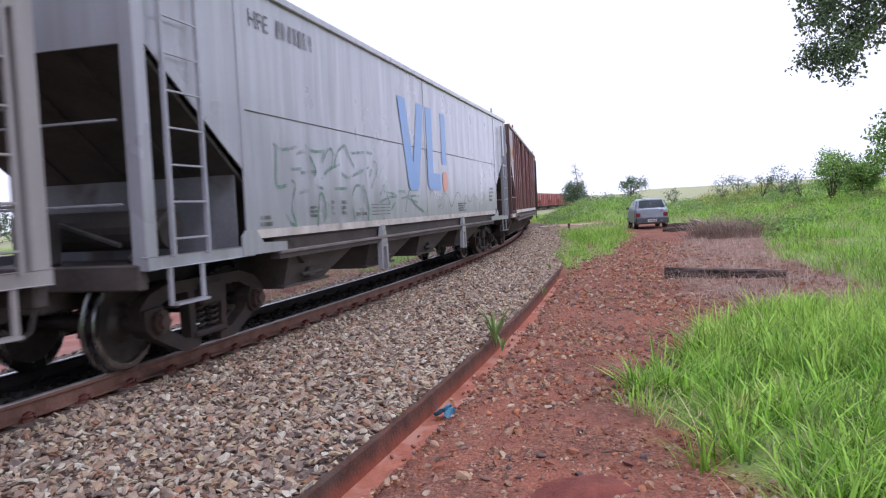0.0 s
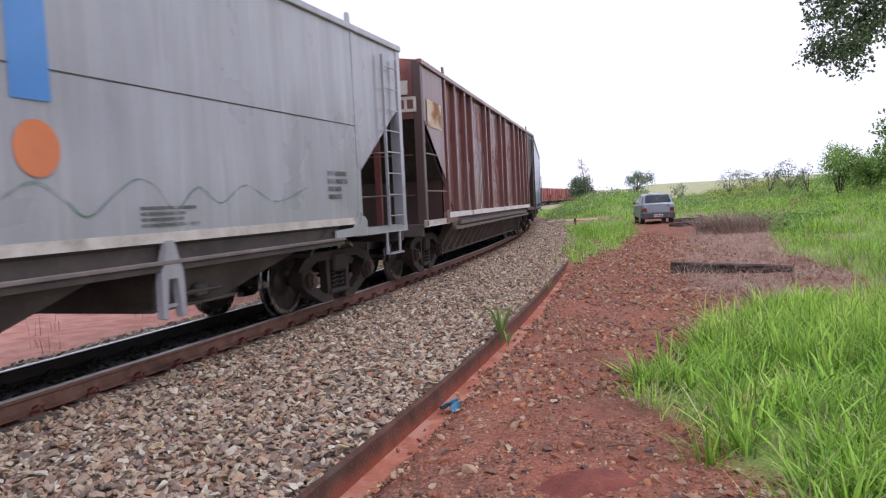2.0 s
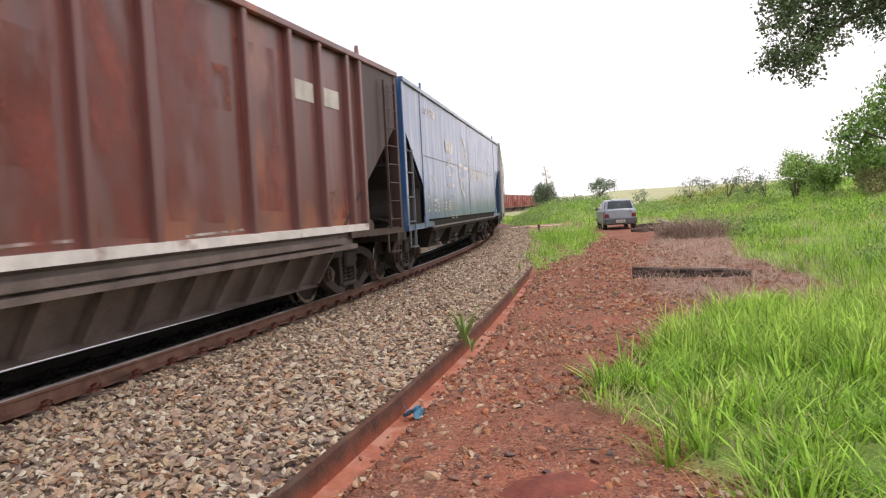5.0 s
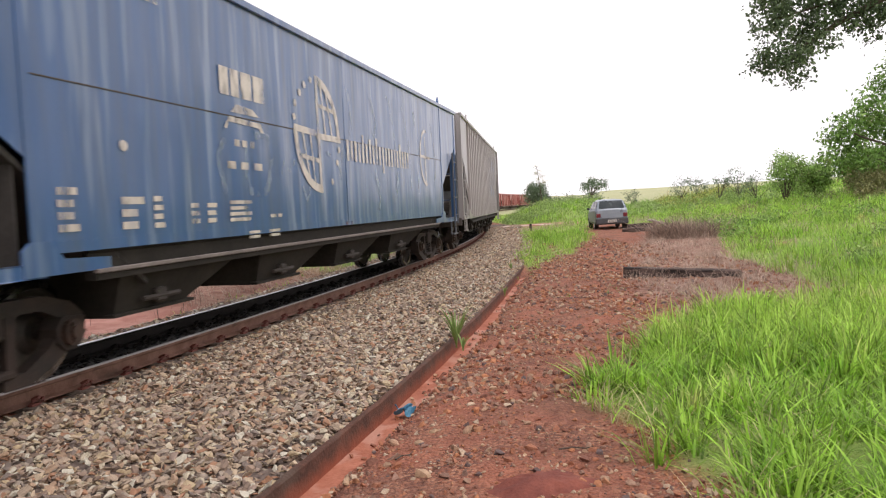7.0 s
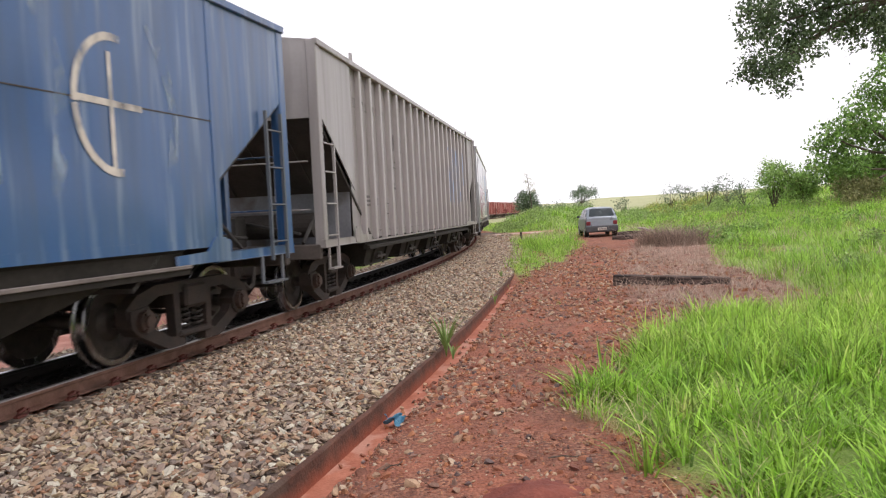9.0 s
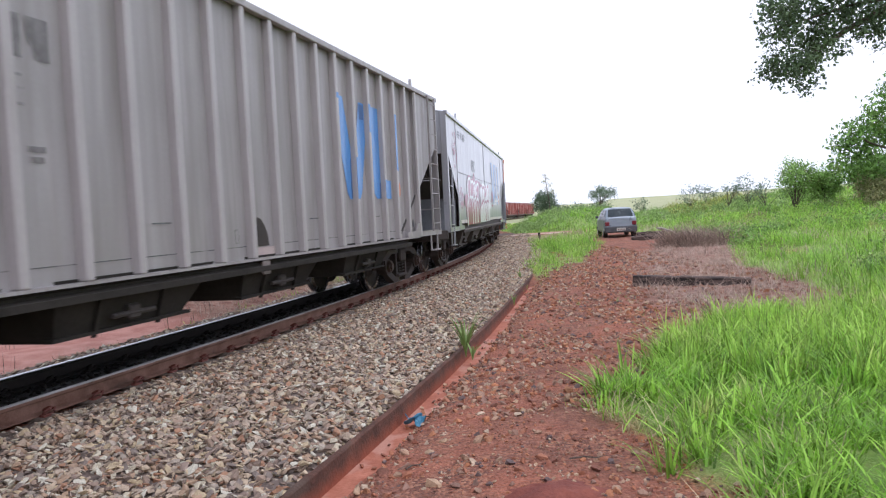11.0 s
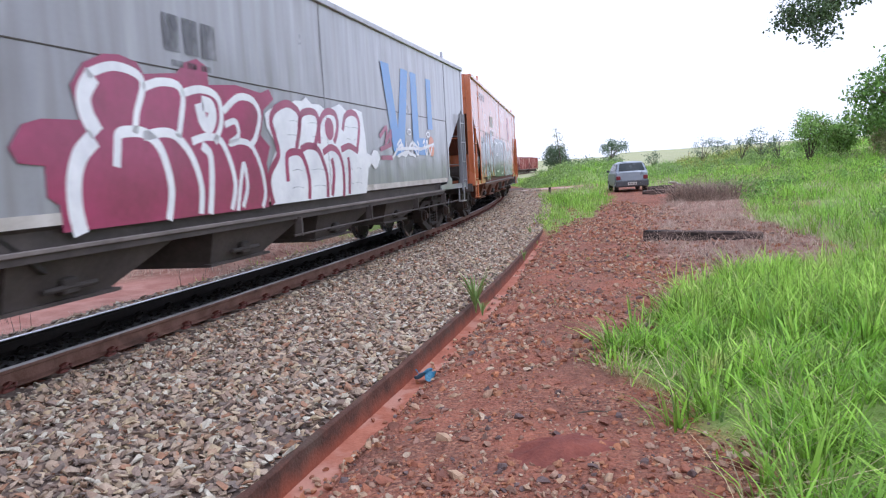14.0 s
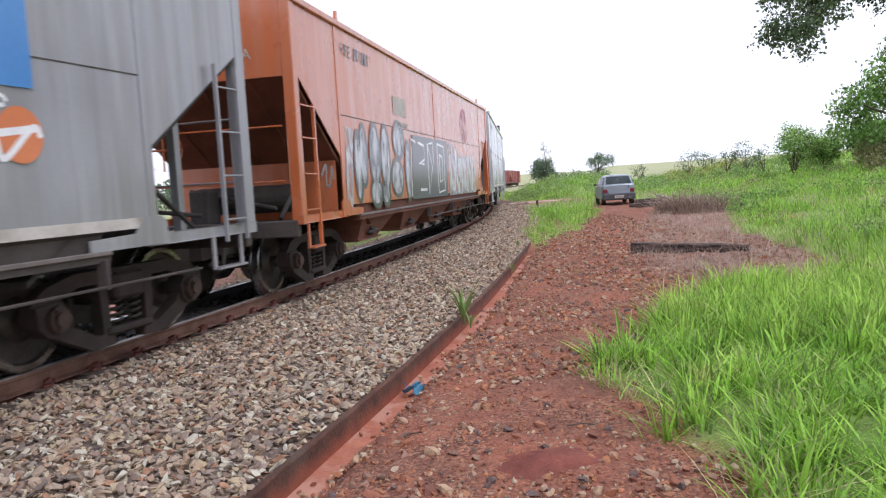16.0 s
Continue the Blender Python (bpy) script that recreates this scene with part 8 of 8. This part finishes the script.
def lay_stones():
    rs = np.random.RandomState(12)

    def strip(s0, s1, d0, d1, n):
        s = rs.uniform(s0, s1, n)
        lo = d0
        hi = kerb_d(s) - 0.04 if d1 is None else d1
        d = lo + (hi - lo) * rs.uniform(0, 1, n)
        x, y, _ = beside(s, d, 0.0)
        return s, d, x, y

    main = None
    for s0, s1, dens, a, b in ((1.0, 9, 760, 0.045, 0.085), (9, 18, 520, 0.05, 0.09), (18, 32, 300, 0.065, 0.115), (32, 50, 130, 0.1, 0.15)):
        n = int((s1 - s0) * 2.9 * dens)
        s, d, x, y = strip(s0, s1, 0.68, None, n)
        size = rs.uniform(a, b, n) * rs.choice([0.75, 1.0, 1.0, 1.25], n)
        z = ground_z(x, y, (s, d)) + rs.uniform(-0.01, 0.035, n) - 0.02 * (1 - smooth(d, 0.66, 0.95)) + 0.012
        ob = stones("ballast", x, y, z, size, int(s0) + 40, M["ballast"], "grey and brown crushed stone ballast beside the rail", "ballast")
        main = main or ob
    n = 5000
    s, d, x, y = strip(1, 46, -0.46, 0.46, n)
    stones("ballast", x, y, ground_z(x, y, (s, d)) + 0.05 + rs.uniform(-0.01, 0.03, n), rs.uniform(0.06, 0.11, n), 50, M["ballast_oil_shade"], "ballast between the rails, coloured black for oil and train shade", "ballast")
    n = 5000
    s, d, x, y = strip(2, 46, -2.7, -0.62, n)
    stones("ballast", x, y, ground_z(x, y, (s, d)) + rs.uniform(0.0, 0.03, n), rs.uniform(0.06, 0.12, n), 51, M["ballast"], "crushed stone ballast on the far side of the line", "ballast")
    # loose stones on top, nearest to where one stands
    shapes = []
    for v, f in SHAPES:
        me = bpy.data.meshes.new("ballast_stone")
        me.from_pydata(v.tolist(), [], f.tolist())
        me.materials.append(M["ballast_one"])
        shapes.append(me)
    n = 300
    s, d, x, y = strip(2.0, 6.5, 0.9, None, n)
    z = ground_z(x, y, (s, d)) + 0.06
    for i in range(n):
        st = new("ballast_stone", shapes[i % len(shapes)])
        st.parent = main
        k = rs.uniform(0.05, 0.095)
        st.matrix_basis = pose(x[i], y[i], z[i], *rs.uniform(-40, 40, 2), rs.uniform(0, 360)) @ Matrix.Scale(k, 4)
    # gravel on the path: grit, then larger pieces, thin on the bare red swells
    for n, lo, hi, power, thin, seed, far in ((130000, 0.011, 0.03, 1.6, 0.25, 61, 0.0009), (52000, 0.026, 0.075, 2.0, 0.18, 62, 0.0016), (5200, 0.06, 0.125, 2.2, 0.1, 63, 0.001)):
        x, y = rs.uniform(-0.9, 7.5, n), 3.2 + 26 * rs.uniform(0, 1, n) ** 1.9
        s, d = track_coords(x, y)
        e = d - kerb_d(s)
        g, dr, _ = cover(x, y)
        patch = smooth(wave(x, y, 0.55, 21 + seed) + 0.7 * wave(x, y, 1.7, 22 + seed), -0.25, 0.35)
        bare = swell(x, y)
        keep = (e > 0.25 - 0.1 * smooth(s, 7, 14)) & (rs.uniform(0, 1, n) < (1 - g) * (thin + (1 - thin) * patch) * (1 - 0.6 * dr) * (1 - 0.88 * bare) * (0.45 + 0.55 * smooth(y, 4, 9)) * (1 - 0.5 * (lo < 0.02) * smooth(y, 8, 13)))
        x, y, s, d = x[keep], y[keep], s[keep], d[keep]
        size = lo + (hi - lo) * rs.uniform(0, 1, len(x)) ** power + far * y
        stones("gravel", x, y, ground_z(x, y, (s, d)) + size * 0.1, size, seed, M["gravel"], "red, orange and grey laterite gravel on the dirt path", "gravel", kinds=PEBBLES)
    # ballast and gravel of the stretch that the train has passed
    n = 6500
    s, d, x, y = strip(-6, 1.0, 0.68, None, n)
    stones("ballast", x, y, ground_z(x, y, (s, d)) + rs.uniform(0.0, 0.04, n), rs.uniform(0.05, 0.09, n), 65, M["ballast"], "grey and brown crushed stone ballast beside the rail", "ballast")
    n = 5000
    x, y = rs.uniform(-2.0, 1.6, n), rs.uniform(-4.0, 3.2, n)
    s, d = track_coords(x, y)
    k = (d - kerb_d(s) > 0.3) & (rs.uniform(0, 1, n) < 1 - cover(x, y)[0])
    x, y, s, d = x[k], y[k], s[k], d[k]
    stones("gravel", x, y, ground_z(x, y, (s, d)) + 0.003, rs.uniform(0.015, 0.05, len(x)), 66, M["gravel"], "red and grey laterite gravel on the dirt path", "gravel", kinds=PEBBLES)
    # stones fallen into the drain
    n = 900
    s = rs.uniform(3, 17.5, n)
    e = 0.05 + 0.24 * rs.uniform(0, 1, n) ** 0.6
    k = rs.uniform(0, 1, n) < 0.12 + 0.88 * smooth(np.sin(s * 2.1) + np.sin(s * 5.3 + 1), 0.1, 1.2)
    s, e = s[k], e[k]
    x, y, _ = beside(s, kerb_d(s) + e, 0.0)
    stones("gravel", x, y, np.interp(e, [0, 0.2, 0.3], [-0.118, -0.112, -0.07]), rs.uniform(0.018, 0.065, len(s)), 64, M["gravel"], "gravel fallen into the silted drain", "gravel", kinds=PEBBLES)


# ---- things on the ground ----
def old_sleeper(x, y, yaw, length, h, w, label, lift=0.0, dip=0.0):
    bm = B()
    box(bm, -length / 2, length / 2, -w / 2, w / 2, 0, h, 0.015)
    bmesh.ops.subdivide_edges(bm, edges=[e for e in bm.edges if e.calc_length() > length * 0.6], cuts=12)
    for v in bm.verts:
        k = noise.noise(v.co * 6)
        v.co += Vector((k * 0.03 if abs(v.co.x) > length * 0.48 else 0, k * 0.014, noise.noise(v.co * 5 + Vector((3, 1, 7))) * 0.018))
    ob = part("wooden_sleeper", bm, M["oldwood"])
    ob.matrix_basis = pose(x, y, float(ground_z([x], [y])[0]) - 0.02 + lift, 0, dip, yaw)
    return tagged(ob, label, "wooden sleeper")


def small_things():
    old_sleeper(5.24, 14.3, -37.6, 2.2, 0.21, 0.2, "charred old wooden sleeper lying in dead grass", -0.045, 1.5)
    old_sleeper(10.15, 32.6, -20, 1.35, 0.2, 0.24, "dark old wooden sleeper in a heap by the path")
    old_sleeper(10.5, 33.2, 12, 1.3, 0.2, 0.22, "dark old wooden sleeper in a heap by the path")
    old_sleeper(10.4, 32.9, -10, 1.2, 0.18, 0.22, "dark old wooden sleeper on top of a heap", 0.19)
    bm = B()
    box(bm, -0.32, 0.32, -0.2, 0.2, 0, 0.05, 0.02)
    for v in bm.verts:
        v.co.z += 0.07 * noise.noise(v.co * 4)
    sl = part("broken_slab", bm, M["white"])
    sl.matrix_basis = pose(11.0, 32.8, float(ground_z([11.0], [32.8])[0]) + 0.36, 0, 14, 20)
    tagged(sl, "whitish broken slab on the heap", "slab")
    # concrete strip at the crossing and a stump beside it
    bm = B()
    box(bm, -1.7, 1.7, -0.7, 0.7, -0.12, 0.04, 0.02)
    cs = part("concrete_strip", bm, M["pink_concrete"])
    cs.matrix_basis = pose(7.9, 47.6, float(ground_z([7.9], [47.6])[0]) + 0.01, 0, 0.3, 6)
    tagged(cs, "pale worn concrete strip at the crossing", "concrete slab")
    bm = B()
    limb(bm, [(0, 0, -0.05), (0.02, 0, 0.22), (0.03, 0.02, 0.46)], 0.09, 0.06, 8)
    bmesh.ops.contextual_create(bm, geom=[e for e in bm.edges if e.is_boundary and e.verts[0].co.z > 0.4])
    st = part("wooden_stump", bm, M["oldwood"])
    st.location = (7.0, 41.8, float(ground_z([7.0], [41.8])[0]))
    tagged(st, "short dark wooden stump by the crossing", "stump")
    # blue rag in the drain
    bm = B()
    bmesh.ops.create_grid(bm, x_segments=14, y_segments=14, size=0.075)
    for v in bm.verts:
        p = v.co.copy()
        v.co += Vector((0.05 * noise.noise(p * 22 + Vector((1, 2, 3))), 0.05 * noise.noise(p * 20 + Vector((7, 2, 5))), 0.05 + 0.07 * noise.noise(p * 18 + Vector((4, 9, 1)))))
    rg = part("plastic_rag", bm, shade("faded_blue_plastic", (0.03, 0.13, 0.24), (0.1, 0.3, 0.42), scale=14, fine=60, rough=0.45, bump=0.1), smooth=True)
    rg.data.materials[0].use_backface_culling = False
    rg.location = (-0.04, 6.28, -0.1)
    tagged(rg, "crumpled faded blue plastic rag in the drain", "rag")
    # low dark mound on the path
    bm = B()
    bmesh.ops.create_circle(bm, cap_ends=True, cap_tris=True, segments=40, radius=1.0)
    bmesh.ops.subdivide_edges(bm, edges=bm.edges[:], cuts=5, use_grid_fill=True)
    for v in bm.verts:
        r, a = v.co.length, math.atan2(v.co.y, v.co.x)
        k = 1 + 0.3 * noise.noise(Vector((math.cos(a) * 1.3, math.sin(a) * 1.3, 4.0)))
        v.co = Vector((v.co.x * 0.36 * k, v.co.y * 0.25 * k, 0.075 * max(0.0, 1 - r * r) ** 1.5 - 0.022 + 0.022 * noise.noise(Vector((v.co.x * 5, v.co.y * 5, 1)))))
    mo = part("earth_mound", bm, shade("damp_dark_red_earth", (0.15, 0.042, 0.032), (0.26, 0.082, 0.056), scale=7, fine=60, rough=0.95, bump=0.4), smooth=True)
    mo.location = (0.72, 4.2, float(ground_z([0.72], [4.2])[0]) + 0.005)
    tagged(mo, "low mound of damp dark red earth on the path", "mound")
    rs = random.Random(3)
    for x, y, L, a in ((1.05, 4.75, 0.24, -8), (-0.05, 4.9, 0.16, 40), (2.0, 9.0, 0.2, 70), (1.0, 7.3, 0.12, 20), (2.9, 12.2, 0.25, -30)):
        bm = B()
        limb(bm, [(-L / 2, 0, 0.008), (-L * 0.1, 0.012, 0.014), (L * 0.2, -0.008, 0.012), (L / 2, 0.01, 0.018)], 0.006, 0.003, 5)
        tw = part("twig", bm, M["bark"])
        tw.matrix_basis = pose(x, y, float(ground_z([x], [y])[0]) + 0.006, 0, 0, a)
        tagged(tw, "dark dry twig on the red gravel", "twig", group="twigs on the path")
    broad_plant(0.56, 8.75, -0.02, 26, 0.6, 3, "young green broad-leaved plant beside the kerb")
    broad_plant(0.62, 8.55, -0.02, 6, 0.26, 4, "small green broad-leaved plant beside the kerb")
    broad_plant(2.55, 18.2, 0.0, 8, 0.34, 5, "young green plant at the far kerb")
    broad_plant(1.75, 13.4, -0.02, 6, 0.24, 6, "small green plant growing in the drain")


def parked_car():
    """A small silver hatchback; local y points ahead, x to its right, origin at the ground under its middle."""
    silver = shade("silver_blue_car_paint", (0.25, 0.29, 0.34), (0.31, 0.35, 0.4), scale=2, fine=20, rough=0.3, bump=0.0, metal=0.3)
    glass = shade("dark_car_glass", (0.03, 0.04, 0.045), (0.05, 0.06, 0.065), scale=2, fine=10, rough=0.25, bump=0.0, spec=0.25)
    black = shade("grey_black_bumper_plastic", (0.05, 0.052, 0.058), (0.08, 0.082, 0.088), scale=5, fine=40, rough=0.6, bump=0.05)
    red = shade("red_lamp_plastic", (0.13, 0.012, 0.018), (0.19, 0.018, 0.026), scale=5, fine=20, rough=0.35, bump=0.0)
    rubber = shade("tyre_rubber", (0.02, 0.02, 0.02), (0.04, 0.038, 0.036), scale=5, fine=40, rough=0.9, bump=0.1)
    root = new("parked_car")
    tagged(root, "small silver-blue hatchback car parked on the dirt road", "car")
    # stations along the car: y, half width, belt height, top height, half width of the top
    stations = [(-1.86, 0.68, 0.9, 0.92, 0.62), (-1.82, 0.74, 0.95, 0.99, 0.66), (-1.66, 0.77, 0.97, 1.2, 0.62), (-1.5, 0.775, 0.98, 1.385, 0.585), (-1.3, 0.775, 0.98, 1.425, 0.575), (-0.6, 0.775, 0.97, 1.44, 0.575), (0.05, 0.775, 0.96, 1.41, 0.56),
                (0.3, 0.775, 0.955, 1.31, 0.57), (0.9, 0.77, 0.94, 0.965, 0.66), (1.3, 0.76, 0.89, 0.915, 0.64), (1.7, 0.73, 0.78, 0.8, 0.6), (1.84, 0.62, 0.62, 0.64, 0.5)]
    bm = B()
    prev = None
    for y, w, zb, zt, wr in stations:
        half = [(w * 0.9, 0.26), (w, 0.36), (w, 0.56), (w * 0.99, zb - 0.08), (w * 0.955, zb), (wr + 0.012, zt - 0.05), (wr * 0.9, zt - 0.008), (wr * 0.45, zt + 0.012)]
        ring = [bm.verts.new((px, y, pz)) for px, pz in half] + [bm.verts.new((-px, y, pz)) for px, pz in half[::-1]]
        if prev:
            for i in range(16):
                bm.faces.new((prev[i], prev[(i + 1) % 16], ring[(i + 1) % 16], ring[i]))
        else:
            bm.faces.new(ring)
        prev = ring
    bm.faces.new(prev[::-1])
    part("body", bm, silver, root, smooth=False)

    def pane(name, pts, off):
        bm = B()
        o = Vector(off)
        vs = [bm.verts.new(Vector(p) + o) for p in pts]
        vb = [bm.verts.new(Vector(p) + o * 0.2) for p in pts]
        bm.faces.new(vs)
        bm.faces.new(vb[::-1])
        for i in range(len(pts)):
            j = (i + 1) % len(pts)
            bm.faces.new((vs[i], vb[i], vb[j], vs[j]))
        return part(name, bm, glass, root, "dark tinted glass")
    pane("rear_window", [(-0.6, -1.81, 1.0), (0.6, -1.81, 1.0), (0.52, -1.535, 1.345), (-0.52, -1.535, 1.345)], (0, -0.026, 0.018))
    pane("windscreen", [(-0.6, 0.84, 1.0), (0.6, 0.84, 1.0), (0.51, 0.29, 1.315), (-0.51, 0.29, 1.315)], (0, 0.022, 0.02))
    for sx in (-1, 1):
        pane("side_window", [(sx * 0.725, -1.6, 1.01), (sx * 0.725, -0.72, 1.01), (sx * 0.605, -0.72, 1.34), (sx * 0.61, -1.44, 1.33)], (sx * 0.02, 0, 0.006))
        pane("side_window", [(sx * 0.725, -0.64, 1.0), (sx * 0.72, 0.66, 1.0), (sx * 0.595, 0.16, 1.34), (sx * 0.605, -0.64, 1.34)], (sx * 0.02, 0, 0.006))
        bm = B()
        box(bm, sx * 0.63 - 0.105, sx * 0.63 + 0.105, -1.885, -1.74, 0.58, 0.77, 0.025)
        part("tail_lamp", bm, red, root, "red tail lamp")
        bm = B()
        box(bm, sx * 0.6 - 0.12, sx * 0.6 + 0.12, 1.74, 1.86, 0.6, 0.72, 0.02)
        part("headlamp", bm, M["white"], root)
        bm = B()
        box(bm, sx * 0.82 - 0.07, sx * 0.82 + 0.07, 0.62, 0.72, 0.94, 1.06, 0.02)
        part("door_mirror", bm, black, root)
        for y in (-1.2, 1.15):
            bm = B()
            disc(bm, (0, 0, 0), 0.275, 0.17, "x", 24)
            disc(bm, (sx * 0.07, 0, 0), 0.24, 0.06, "x", 24)
            w = part("wheel", bm, rubber, root, "black tyre")
            w.location = (sx * 0.67, y, 0.275)
            bm = B()
            disc(bm, (sx * 0.1, 0, 0), 0.17, 0.02, "x", 18)
            part("wheel_cover", bm, silver, w)
    bm = B()
    box(bm, -0.765, 0.765, -1.92, -1.66, 0.24, 0.55, 0.05)
    part("rear_bumper", bm, black, root)
    bm = B()
    box(bm, -0.74, 0.74, 1.72, 1.9, 0.34, 0.55, 0.03)
    part("front_bumper", bm, black, root)
    bm = B()
    box(bm, -0.21, 0.21, -1.94, -1.92, 0.33, 0.46, 0.005)
    pl = part("plate", bm, M["white"], root, "pale plate with plain dark bars")
    bm = B()
    for i in range(5):
        box(bm, -0.16 + i * 0.067, -0.12 + i * 0.067, -1.944, -1.938, 0.365, 0.425)
    part("plate_bars", bm, M["dark_paint"], pl)
    x, y = 10.25, 38.0
    root.matrix_basis = pose(x, y, float(ground_z([x], [y])[0]) + 0.01, 0, 0, -7.5)


parked_car()
small_things()
plant_trees()
plant_all_grass()
lay_stones()


motions()
